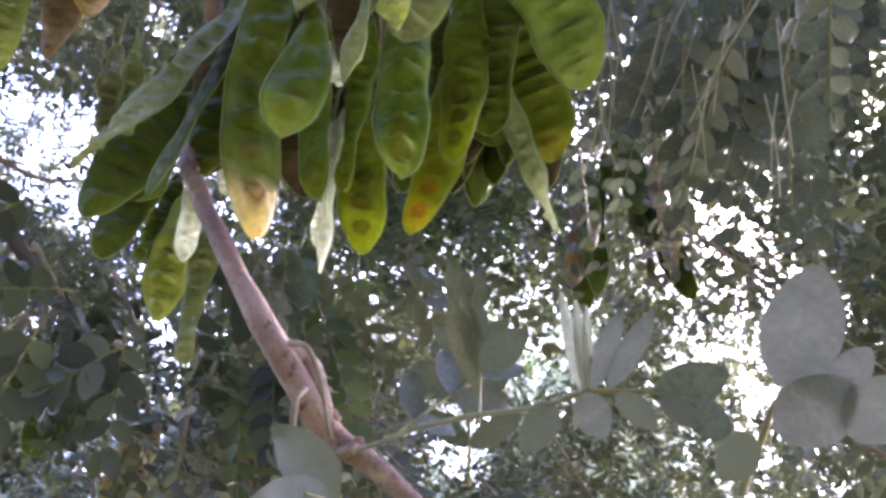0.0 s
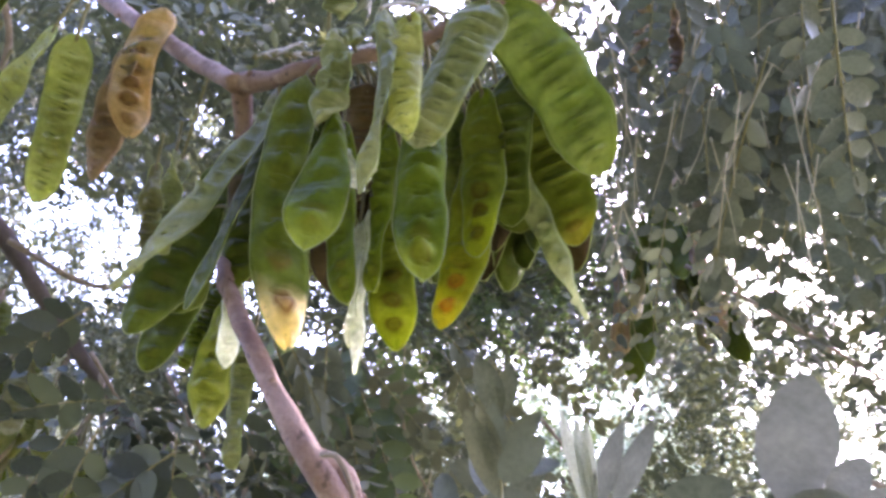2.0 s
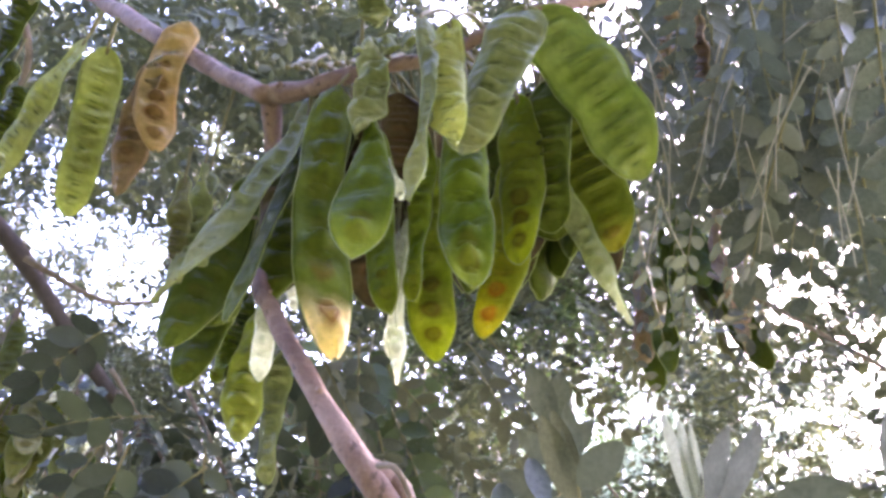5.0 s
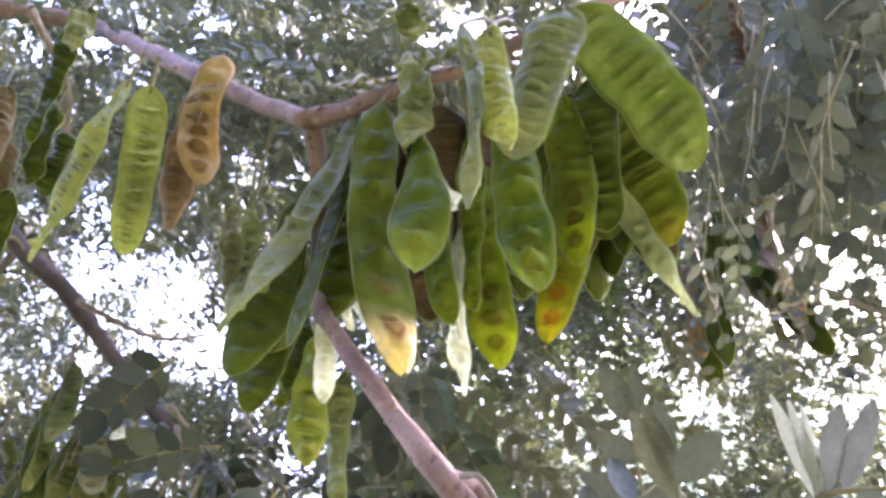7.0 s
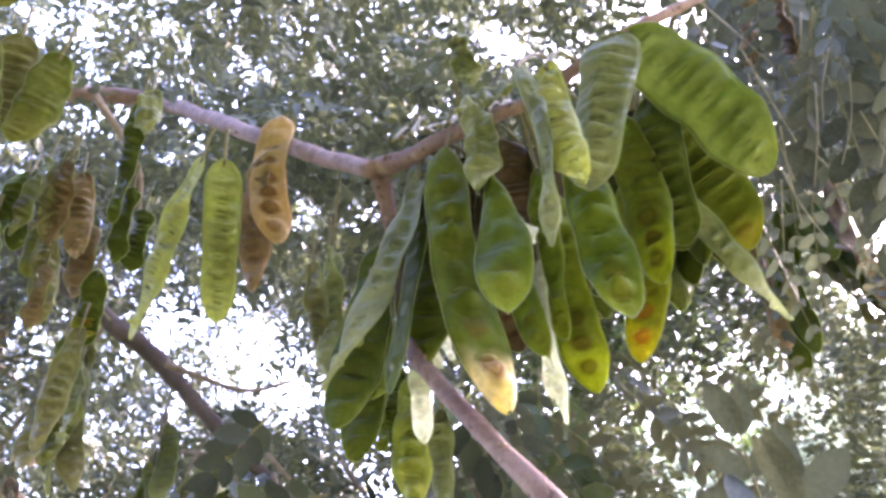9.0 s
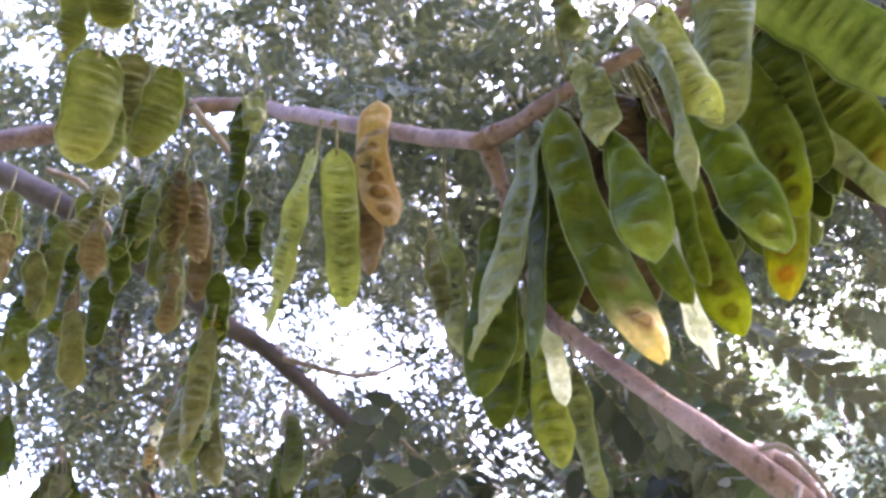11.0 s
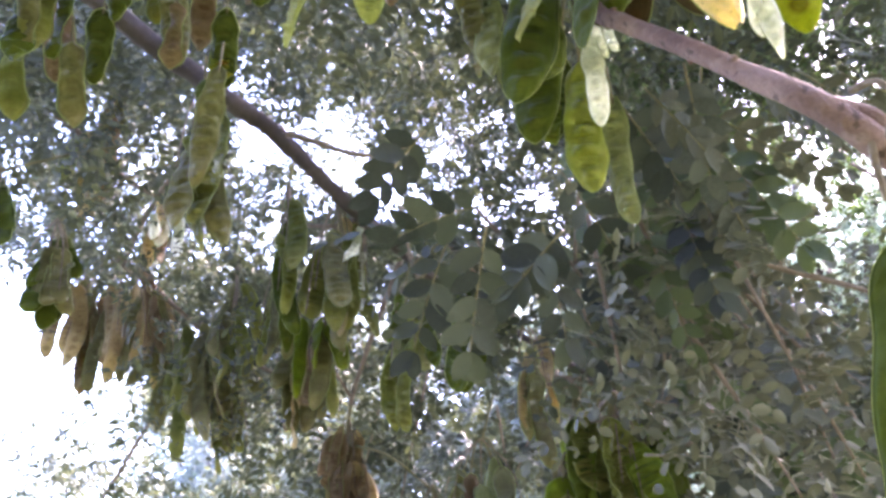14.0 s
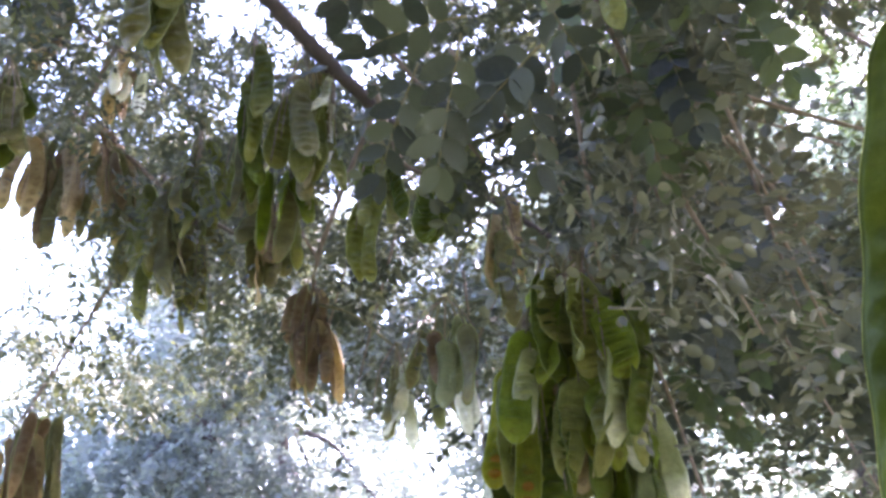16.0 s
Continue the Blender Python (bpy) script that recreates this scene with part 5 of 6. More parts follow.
branch("peduncle", [(-0.482, 1.413, 2.008), (-0.514, 1.420, 2.001), (-0.547, 1.426, 1.944)], [0.0035, 0.003, 0.0025], STALK)
pod_bunch((-0.547, 1.426, 1.914), 9, 0.025, 0.205, [POD_AMBER, POD_TAN, POD_OLIVE, POD_PAPER], 31, fine=True, wide=1.2)
branch("peduncle", [(-0.485, 1.441, 2.020), (-0.517, 1.468, 1.947), (-0.549, 1.496, 1.824)], [0.0035, 0.003, 0.0025], STALK)
pod_bunch((-0.549, 1.496, 1.794), 18, 0.068, 0.211, [POD_OLIVE, POD_BROWN, POD_DARK, POD_TAN, POD_PAPER], 32, wide=1.1)
branch("peduncle", [(-0.489, 1.468, 2.033), (-0.450, 1.506, 1.969), (-0.412, 1.543, 1.855)], [0.0035, 0.003, 0.0025], STALK)
pod_bunch((-0.412, 1.543, 1.825), 12, 0.030, 0.224, [POD_GREEN, POD_DARK, POD_PAPER], 33, wide=1.1)
branch("twig", [(0.703, 1.610, 3.052), (0.403, 1.310, 2.902), (0.253, 1.210, 2.682)], [0.006, 0.005, 0.003], TWIG)
pod_bunch((0.253, 1.210, 2.652), 18, 0.09, 0.21, [POD_DARK, POD_DULL, POD_DARK, POD_BROWN], 51, wide=1.1)
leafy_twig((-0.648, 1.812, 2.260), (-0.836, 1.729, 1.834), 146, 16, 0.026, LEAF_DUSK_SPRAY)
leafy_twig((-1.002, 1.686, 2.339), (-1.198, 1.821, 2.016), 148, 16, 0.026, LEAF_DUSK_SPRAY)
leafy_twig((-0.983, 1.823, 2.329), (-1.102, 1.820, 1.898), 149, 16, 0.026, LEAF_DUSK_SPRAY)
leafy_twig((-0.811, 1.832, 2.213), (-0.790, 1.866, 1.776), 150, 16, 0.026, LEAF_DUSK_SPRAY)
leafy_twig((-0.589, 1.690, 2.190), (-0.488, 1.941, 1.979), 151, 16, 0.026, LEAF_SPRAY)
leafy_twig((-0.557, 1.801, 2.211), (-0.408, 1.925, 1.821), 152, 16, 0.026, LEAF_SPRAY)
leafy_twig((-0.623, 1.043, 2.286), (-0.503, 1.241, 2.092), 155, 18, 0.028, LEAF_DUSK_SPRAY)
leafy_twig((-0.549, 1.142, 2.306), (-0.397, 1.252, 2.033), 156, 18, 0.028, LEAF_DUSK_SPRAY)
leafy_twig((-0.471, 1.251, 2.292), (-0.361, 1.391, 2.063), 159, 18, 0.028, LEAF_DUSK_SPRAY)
leafy_twig((-0.286, 0.933, 2.160), (-0.238, 1.077, 1.965), 161, 15, 0.021)
leafy_twig((-0.216, 0.936, 2.170), (-0.148, 0.977, 1.898), 162, 15, 0.021)
leafy_twig((-0.297, 1.064, 2.134), (-0.251, 1.228, 1.863), 163, 15, 0.021)
leafy_twig((-0.175, 1.090, 2.110), (-0.133, 1.205, 1.839), 164, 15, 0.021)
leafy_twig((-0.345, 1.035, 2.169), (-0.349, 1.109, 1.896), 165, 15, 0.021)
leafy_twig((-0.234, 1.002, 2.157), (-0.175, 0.998, 1.964), 166, 15, 0.021)
leafy_twig((-0.156, 1.145, 1.985), (-0.103, 1.264, 1.818), 167, 15, 0.021)
leafy_twig((-0.256, 1.026, 1.995), (-0.176, 1.089, 1.785), 168, 15, 0.021)
compound_leaf((0.265, 0.540, 2.249), (0.301, 0.700, 2.170), 7, 0.029, broad=1.2, open_=72, droop=0.24, up=(-0.66, 0.23, -0.82))
compound_leaf((0.343, 0.605, 2.365), (0.317, 0.786, 2.279), 7, 0.027, broad=1.25, open_=60, droop=0.16, up=(-1.08, 0.56, -0.84))
compound_leaf((0.240, 0.530, 2.247), (0.207, 0.705, 2.192), 7, 0.026, broad=1.2, open_=55, droop=0.18, up=(-0.02, -0.43, 0.53))
compound_leaf((0.344, 0.678, 2.388), (0.306, 0.868, 2.283), 7, 0.027, broad=1.25, open_=60, droop=0.24, up=(0.13, -1.57, 0.29))
compound_leaf((0.222, 0.631, 2.409), (0.177, 0.724, 2.306), 7, 0.027, broad=1.2, open_=51, droop=0.03, up=(0.79, -0.43, -1.38))
compound_leaf((0.282, 0.728, 2.467), (0.158, 0.892, 2.416), 7, 0.025, broad=1.25, open_=60, droop=0.09, up=(0.59, -0.91, -1.62))
compound_leaf((0.166, 0.638, 2.450), (0.158, 0.816, 2.373), 8, 0.021, broad=1.2, open_=63, droop=0.22, up=(-1.52, 0.0, -1.25))
compound_leaf((0.239, 0.720, 2.552), (0.241, 0.909, 2.451), 8, 0.024, broad=1.25, open_=60, droop=0.03, up=(-0.7, -1.75, -0.47))
compound_leaf((0.201, 0.508, 2.305), (0.247, 0.658, 2.261), 7, 0.027, broad=1.2, open_=49, droop=0.24, up=(-1.64, 0.49, -1.3))
compound_leaf((0.297, 0.632, 2.495), (0.306, 0.802, 2.420), 7, 0.026, broad=1.25, open_=60, droop=0.15, up=(-0.23, -0.23, -0.49))
compound_leaf((0.185, 0.686, 2.400), (0.229, 0.876, 2.335), 7, 0.024, broad=1.2, open_=57, droop=0.24, up=(0.46, -1.49, -1.28))
compound_leaf((0.218, 0.796, 2.523), (0.191, 0.976, 2.419), 7, 0.024, broad=1.25, open_=60, droop=0.16, up=(-0.39, -0.5, -1.94))
compound_leaf((0.114, 0.652, 2.480), (0.151, 0.711, 2.331), 7, 0.025, broad=1.2, open_=58, droop=0.19, up=(0.41, -1.07, -0.14))
compound_leaf((0.078, 0.714, 2.644), (0.222, 0.878, 2.559), 7, 0.024, broad=1.25, open_=60, droop=0.16, up=(1.08, -1.26, -0.9))
compound_leaf((0.258, 0.448, 2.199), (0.283, 0.559, 2.150), 6, 0.026, broad=1.2, open_=56, droop=0.2, up=(-0.09, -1.2, -1.07))
compound_leaf((0.306, 0.575, 2.378), (0.389, 0.710, 2.289), 6, 0.027, broad=1.25, open_=60, droop=0.07, up=(-0.86, -1.33, 0.08))
compound_leaf((0.381, 0.846, 2.462), (0.361, 1.004, 2.369), 6, 0.025, broad=1.25, open_=60, droop=0.07, up=(0.08, 0.28, -0.75))
compound_leaf((0.112, 0.750, 2.342), (0.156, 0.943, 2.271), 7, 0.021, broad=1.2, open_=69, droop=0.21, up=(0.89, -1.72, -1.29))
compound_leaf((0.155, 0.954, 2.498), (0.158, 1.125, 2.360), 7, 0.022, broad=1.25, open_=60, droop=0.08, up=(-1.08, -1.32, 0.15))
compound_leaf((0.205, 0.825, 2.375), (0.180, 0.965, 2.284), 7, 0.022, broad=1.2, open_=57, droop=0.24, up=(1.09, -1.8, -2.1))
compound_leaf((0.332, 0.697, 2.291), (0.357, 0.776, 2.191), 6, 0.027, broad=1.2, open_=53, droop=0.16, up=(-0.84, -1.53, -1.9))
compound_leaf((0.251, 0.548, 2.394), (0.204, 0.622, 2.326), 6, 0.023, broad=1.2, open_=67, droop=0.14, up=(-1.24, -1.18, -0.29))
compound_leaf((0.276, 0.636, 2.474), (0.258, 0.767, 2.442), 6, 0.027, broad=1.25, open_=60, droop=0.13, up=(-0.66, -1.25, 0.18))
compound_leaf((0.274, 0.500, 2.328), (0.268, 0.549, 2.237), 6, 0.025, broad=1.2, open_=61, droop=0.23, up=(0.62, -1.55, 0.12))
compound_leaf((0.344, 0.587, 2.418), (0.299, 0.714, 2.405), 6, 0.027, broad=1.25, open_=60, droop=0.08, up=(0.01, 0.36, -1.92))
compound_leaf((0.169, 0.533, 2.410), (0.168, 0.672, 2.414), 6, 0.025, broad=1.2, open_=59, droop=0.05, up=(0.66, -2.07, -2.14))
compound_leaf((0.173, 0.623, 2.629), (0.262, 0.764, 2.577), 6, 0.025, broad=1.25, open_=60, droop=0.09, up=(0.74, -1.62, -0.81))
young_shoot("young shoot with silvery folded and grey-green oval leaflets", [(-0.0360, 0.5090, 1.8200), (0.0110, 0.4241, 1.8039), (0.0468, 0.3584, 1.7852), (0.0603, 0.3378, 1.7822), (0.0724, 0.3348, 1.7821), (0.0824, 0.3320, 1.7806), (0.0924, 0.3276, 1.7767)], [
    ((0.0599, 0.3378, 1.7822), (0.0519, 0.3203, 1.8079), 0.0049, LEAF_PALE),
    ((0.0611, 0.3378, 1.7823), (0.0567, 0.3211, 1.8060), 0.0045, LEAF_PALE),
    ((0.0615, 0.3377, 1.7823), (0.0605, 0.3220, 1.8041), 0.0041, LEAF_PALE),
    ((0.0626, 0.3374, 1.7829), (0.0710, 0.3216, 1.8033), 0.0075, LEAF_GREY_HAZE),
    ((0.0682, 0.3366, 1.7839), (0.0807, 0.3204, 1.8032), 0.0079, LEAF_GREY_HAZE),
    ((0.0821, 0.3333, 1.7811), (0.1018, 0.3225, 1.7844), 0.0138, LEAF),
    ((0.0591, 0.3332, 1.7793), (0.0654, 0.3322, 1.7656), 0.0118, LEAF_GREY_HAZE),
    ((0.0699, 0.3323, 1.7796), (0.0807, 0.3296, 1.7686), 0.0085, LEAF),
    ((0.0827, 0.3285, 1.7782), (0.0915, 0.3252, 1.7682), 0.0080, LEAF),
    ((0.0916, 0.3277, 1.7767), (0.0999, 0.3249, 1.7643), 0.0110, LEAF),
    ((0.0524, 0.3520, 1.7837), (0.0423, 0.3518, 1.7668), 0.0119, LEAF),
])
young_shoot("shoot close by, haze painted into its broad grey leaflets", [(0.1065, 0.3408, 1.7540), (0.1105, 0.3274, 1.7663), (0.1125, 0.3132, 1.7735), (0.1231, 0.3080, 1.7726)], [
    ((0.1128, 0.3104, 1.7746), (0.1197, 0.2890, 1.8017), 0.0220, LEAF_GREY_HAZE),
    ((0.1241, 0.3074, 1.7732), (0.1311, 0.2959, 1.7803), 0.0108, LEAF_GREY_HAZE),
    ((0.1092, 0.3111, 1.7608), (0.1260, 0.2969, 1.7695), 0.0205, LEAF_GREY_HAZE),
    ((0.1265, 0.3063, 1.7590), (0.1371, 0.2924, 1.7698), 0.0171, LEAF_GREY_HAZE),
    ((0.1047, 0.3173, 1.7619), (0.0942, 0.3180, 1.7503), 0.0122, LEAF),
])
young_shoot("upright green shoot with narrow leaflets", [(0.0270, 0.4159, 1.8009), (0.0272, 0.4159, 1.8151), (0.0269, 0.4137, 1.8327)], [
    ((0.0266, 0.4196, 1.8191), (0.0126, 0.3970, 1.8477), 0.0125, LEAF_SPRAY),
    ((0.0265, 0.4159, 1.8278), (0.0179, 0.3962, 1.8501), 0.0090, LEAF_SPRAY),
    ((0.0269, 0.4139, 1.8322), (0.0242, 0.3955, 1.8526), 0.0085, LEAF),
    ((0.0276, 0.4077, 1.8217), (0.0453, 0.3949, 1.8340), 0.0151, LEAF),
])
compound_leaf((0.022, 0.623, 1.841), (0.017, 0.545, 1.940), 4, 0.034, up=(0.02, -0.91, -0.11))
compound_leaf((-0.020, 0.518, 1.831), (0.030, 0.548, 1.894), 3, 0.030, up=(0.05, -0.92, -0.1))
compound_leaf((-0.036, 0.479, 1.781), (-0.048, 0.455, 1.783), 1, 0.040, broad=1.3, up=(0.18, -0.94, 0.02))
compound_leaf((-0.176, 0.876, 2.174), (-0.058, 0.913, 2.060), 7, 0.024, broad=1.1, tone=LEAF_SPRAY, droop=0.1, up=(-0.22, -0.52, -0.26))
compound_leaf((-0.068, 0.847, 2.155), (0.014, 0.849, 2.027), 7, 0.024, broad=1.1, tone=LEAF_SPRAY, droop=0.18, up=(-0.37, -1.78, -0.34))
compound_leaf((-0.031, 0.949, 2.183), (0.044, 0.982, 2.065), 7, 0.024, broad=1.1, tone=LEAF_SPRAY, droop=0.16, up=(-1.0, -1.67, -0.75))
compound_leaf((-0.203, 0.839, 2.125), (-0.183, 0.945, 2.054), 7, 0.024, broad=1.1, tone=LEAF_SPRAY, droop=0.12, up=(-0.07, -0.15, -0.14))
compound_leaf((0.005, 1.104, 2.316), (0.114, 1.143, 2.221), 7, 0.024, broad=1.1, tone=LEAF_SPRAY, droop=0.04, up=(-0.65, -0.78, -0.02))
compound_leaf((-0.204, 0.732, 2.102), (-0.167, 0.760, 2.042), 7, 0.024, broad=1.1, tone=LEAF_SPRAY, droop=0.11, up=(0.07, 0.08, 0.56))
compound_leaf((0.094, 1.110, 2.393), (0.182, 1.237, 2.324), 7, 0.024, broad=1.1, tone=LEAF_SPRAY, droop=0.05, up=(0.6, -1.42, -0.61))
compound_leaf((-0.082, 1.164, 2.402), (-0.002, 1.279, 2.339), 7, 0.024, broad=1.1, tone=LEAF_SPRAY, droop=0.17, up=(0.43, 0.07, 0.19))
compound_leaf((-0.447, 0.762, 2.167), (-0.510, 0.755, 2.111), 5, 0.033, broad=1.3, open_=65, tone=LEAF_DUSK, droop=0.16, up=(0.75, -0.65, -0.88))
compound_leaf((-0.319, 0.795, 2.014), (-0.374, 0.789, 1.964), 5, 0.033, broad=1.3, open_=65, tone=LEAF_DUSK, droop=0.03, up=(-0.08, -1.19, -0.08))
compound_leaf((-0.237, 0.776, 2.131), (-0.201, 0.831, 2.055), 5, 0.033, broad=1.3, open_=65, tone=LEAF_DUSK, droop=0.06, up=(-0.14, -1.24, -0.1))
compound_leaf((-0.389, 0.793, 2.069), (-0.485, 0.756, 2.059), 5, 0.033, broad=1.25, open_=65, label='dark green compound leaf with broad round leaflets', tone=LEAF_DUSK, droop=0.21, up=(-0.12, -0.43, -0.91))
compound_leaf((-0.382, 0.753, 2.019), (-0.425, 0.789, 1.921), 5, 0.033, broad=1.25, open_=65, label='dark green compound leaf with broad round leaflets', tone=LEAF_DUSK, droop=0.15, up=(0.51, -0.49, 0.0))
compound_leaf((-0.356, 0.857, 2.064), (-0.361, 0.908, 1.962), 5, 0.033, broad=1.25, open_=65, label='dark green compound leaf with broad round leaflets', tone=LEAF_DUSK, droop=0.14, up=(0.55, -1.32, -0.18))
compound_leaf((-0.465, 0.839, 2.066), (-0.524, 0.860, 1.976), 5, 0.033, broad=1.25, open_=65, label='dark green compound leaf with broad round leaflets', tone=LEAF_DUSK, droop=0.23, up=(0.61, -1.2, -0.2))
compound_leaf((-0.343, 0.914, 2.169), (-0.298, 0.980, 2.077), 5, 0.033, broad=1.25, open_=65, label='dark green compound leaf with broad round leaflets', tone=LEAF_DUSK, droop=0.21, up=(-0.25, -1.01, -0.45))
compound_leaf((-0.165, 0.731, 2.116), (-0.170, 0.787, 2.037), 6, 0.026, broad=1.2, droop=0.16, up=(-0.53, -1.52, -1.13))
compound_leaf((-0.154, 0.853, 2.203), (-0.196, 0.930, 2.088), 6, 0.024, broad=1.2, droop=0.04, up=(-0.23, -1.21, -0.78))
compound_leaf((-0.171, 0.951, 2.152), (-0.112, 1.025, 2.014), 6, 0.024, broad=1.2, droop=0.17, up=(0.46, -0.84, -0.52))
compound_leaf((-0.173, 0.868, 2.096), (-0.152, 0.914, 2.016), 6, 0.026, broad=1.2, droop=0.19, up=(0.91, -1.64, -1.38))
compound_leaf((-0.152, 1.006, 2.159), (-0.170, 1.064, 2.048), 6, 0.024, broad=1.2, droop=0.07, up=(0.59, -1.7, -1.07))
compound_leaf((-0.102, 1.073, 2.328), (-0.029, 1.115, 2.260), 6, 0.026, broad=1.2, droop=0.21, up=(0.16, -0.89, 0.17))
compound_leaf((-0.096, 1.200, 2.407), (-0.009, 1.268, 2.294), 6, 0.024, broad=1.2, droop=0.24, up=(0.87, -1.09, 0.06))
# feather leaves hanging in tiers beyond the bare twigs
r = random.Random(23)
for k in range(64):
    far = r.uniform(0.55, 1.0)
    u, v = r.uniform(0.22, 0.95), r.uniform(0.26, 0.72)
    top = Vector((0.03 + far * u, 0.10 + far * (1.06 - 0.35 * v), 1.68 + far * (0.98 + 0.85 * v)))
    way = Vector((r.uniform(-0.35, 0.25), r.uniform(0.1, 0.6), r.uniform(-1.0, -0.55))).normalized()
    compound_leaf(top, top + way * r.uniform(0.13, 0.2), r.choice((6, 7, 8)), r.uniform(0.026, 0.033), broad=1.25, open_=r.uniform(52, 72), droop=r.uniform(0.0, 0.15),
                  up=(r.uniform(-0.9, 0.2), r.uniform(-1.4, -0.5), r.uniform(-0.7, 0.1)))
# feather leaves hanging below the cluster
r = random.Random(71)
for k in range(24):
    u, v, far = r.random(), r.random(), r.uniform(0.95, 1.35)
    near = Vector((-0.316, 0.795, 0.518)).lerp(Vector((-0.061, 0.847, 0.528)), u).lerp(Vector((-0.312, 0.876, 0.367)).lerp(Vector((-0.032, 0.922, 0.386)), u), v)
    top = Vector((0.049, 0.082, 1.685)) + near * far + Vector((0, 0, 0.06))
    way = Vector((r.uniform(-0.1, 0.5), r.uniform(-0.2, 0.3), r.uniform(-1.0, -0.6))).normalized()
    if (top + way * 0.1).x > -0.13:
        continue
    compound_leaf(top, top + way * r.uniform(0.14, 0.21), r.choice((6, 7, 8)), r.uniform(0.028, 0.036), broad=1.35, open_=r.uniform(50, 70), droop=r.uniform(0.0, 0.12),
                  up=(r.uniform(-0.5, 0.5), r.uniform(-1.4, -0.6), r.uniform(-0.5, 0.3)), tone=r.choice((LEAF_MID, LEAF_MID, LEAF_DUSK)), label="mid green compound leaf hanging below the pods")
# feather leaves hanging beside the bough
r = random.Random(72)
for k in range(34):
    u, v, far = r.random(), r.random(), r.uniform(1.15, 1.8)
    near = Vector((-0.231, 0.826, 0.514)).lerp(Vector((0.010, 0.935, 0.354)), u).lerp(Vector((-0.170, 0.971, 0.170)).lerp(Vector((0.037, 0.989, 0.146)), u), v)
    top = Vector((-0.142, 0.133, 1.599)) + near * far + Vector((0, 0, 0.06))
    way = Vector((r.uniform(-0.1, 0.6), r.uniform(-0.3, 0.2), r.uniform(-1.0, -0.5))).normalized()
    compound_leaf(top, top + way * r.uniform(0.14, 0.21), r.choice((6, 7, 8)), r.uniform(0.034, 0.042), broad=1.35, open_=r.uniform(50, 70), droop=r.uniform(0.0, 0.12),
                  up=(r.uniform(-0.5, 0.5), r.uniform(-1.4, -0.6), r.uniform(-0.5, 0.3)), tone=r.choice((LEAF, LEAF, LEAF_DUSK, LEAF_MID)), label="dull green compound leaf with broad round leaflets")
branch("twig", [(-0.292, 1.201, 2.288), (-0.245, 1.247, 2.222), (-0.190, 1.286, 2.152), (-0.130, 1.321, 2.077)], [0.0032, 0.0028, 0.0022, 0.0016][:4], TWIG)
branch("twig", [(-0.283, 1.236, 2.233), (-0.238, 1.282, 2.154), (-0.196, 1.323, 2.066)], [0.0032, 0.0028, 0.0022, 0.0016][:3], TWIG)
branch("twig", [(-0.149, 1.286, 2.155), (-0.094, 1.298, 2.126), (-0.035, 1.309, 2.092)], [0.0032, 0.0028, 0.0022, 0.0016][:3], TWIG)
branch("twig", [(-0.324, 1.226, 2.240), (-0.320, 1.285, 2.128), (-0.330, 1.326, 2.024)], [0.0032, 0.0028, 0.0022, 0.0016][:3], TWIG)
branch("twig", [(-0.377, 1.166, 2.317), (-0.425, 1.236, 2.184), (-0.420, 1.291, 2.069)], [0.0032, 0.0028, 0.0022, 0.0016][:3], TWIG)
branch("twig", [(-0.130, 1.321, 2.077), (-0.108, 1.353, 1.986), (-0.082, 1.378, 1.889)], [0.0032, 0.0028, 0.0022, 0.0016][:3], TWIG)
branch("twig", [(-0.186, 1.216, 2.281), (-0.166, 1.258, 2.208), (-0.127, 1.290, 2.146)], [0.0032, 0.0028, 0.0022, 0.0016][:3], TWIG)
branch("bare_twig", [(0.275, 0.586, 2.175), (0.272, 0.603, 2.159), (0.266, 0.620, 2.142)], [0.0008, 0.0007, 0.0005], TWIG_PALE, knots=1)
branch("bare_twig", [(0.126, 0.646, 2.204), (0.118, 0.670, 2.177), (0.110, 0.693, 2.150)], [0.0008, 0.0007, 0.0005], TWIG_PALE, knots=1)
branch("bare_twig", [(0.201, 0.589, 2.252), (0.194, 0.617, 2.227), (0.178, 0.645, 2.202)], [0.0008, 0.0007, 0.0005], TWIG_PALE, knots=1)
branch("bare_twig", [(0.232, 0.550, 2.132), (0.243, 0.574, 2.100), (0.248, 0.596, 2.069)], [0.0008, 0.0007, 0.0005], TWIG_PALE, knots=1)
branch("bare_twig", [(0.201, 0.511, 2.173), (0.197, 0.538, 2.148), (0.196, 0.564, 2.122)], [0.0008, 0.0007, 0.0005], TWIG_PALE, knots=1)
branch("bare_twig", [(0.193, 0.551, 2.148), (0.189, 0.577, 2.121), (0.184, 0.602, 2.092)], [0.0008, 0.0007, 0.0005], TWIG_PALE, knots=1)
branch("bare_twig", [(0.106, 0.545, 2.123), (0.112, 0.564, 2.101), (0.123, 0.582, 2.078)], [0.0008, 0.0007, 0.0005], TWIG_PALE, knots=1)
branch("bare_twig", [(0.240, 0.567, 2.279), (0.245, 0.596, 2.252), (0.253, 0.625, 2.223)], [0.0008, 0.0007, 0.0005], TWIG_PALE, knots=1)
branch("bare_twig", [(0.136, 0.609, 2.234), (0.133, 0.640, 2.203), (0.132, 0.670, 2.170)], [0.0008, 0.0007, 0.0005], TWIG_PALE, knots=1)
branch("bare_twig", [(0.198, 0.603, 2.219), (0.210, 0.635, 2.183), (0.218, 0.664, 2.145)], [0.0008, 0.0007, 0.0005], TWIG_PALE, knots=1)
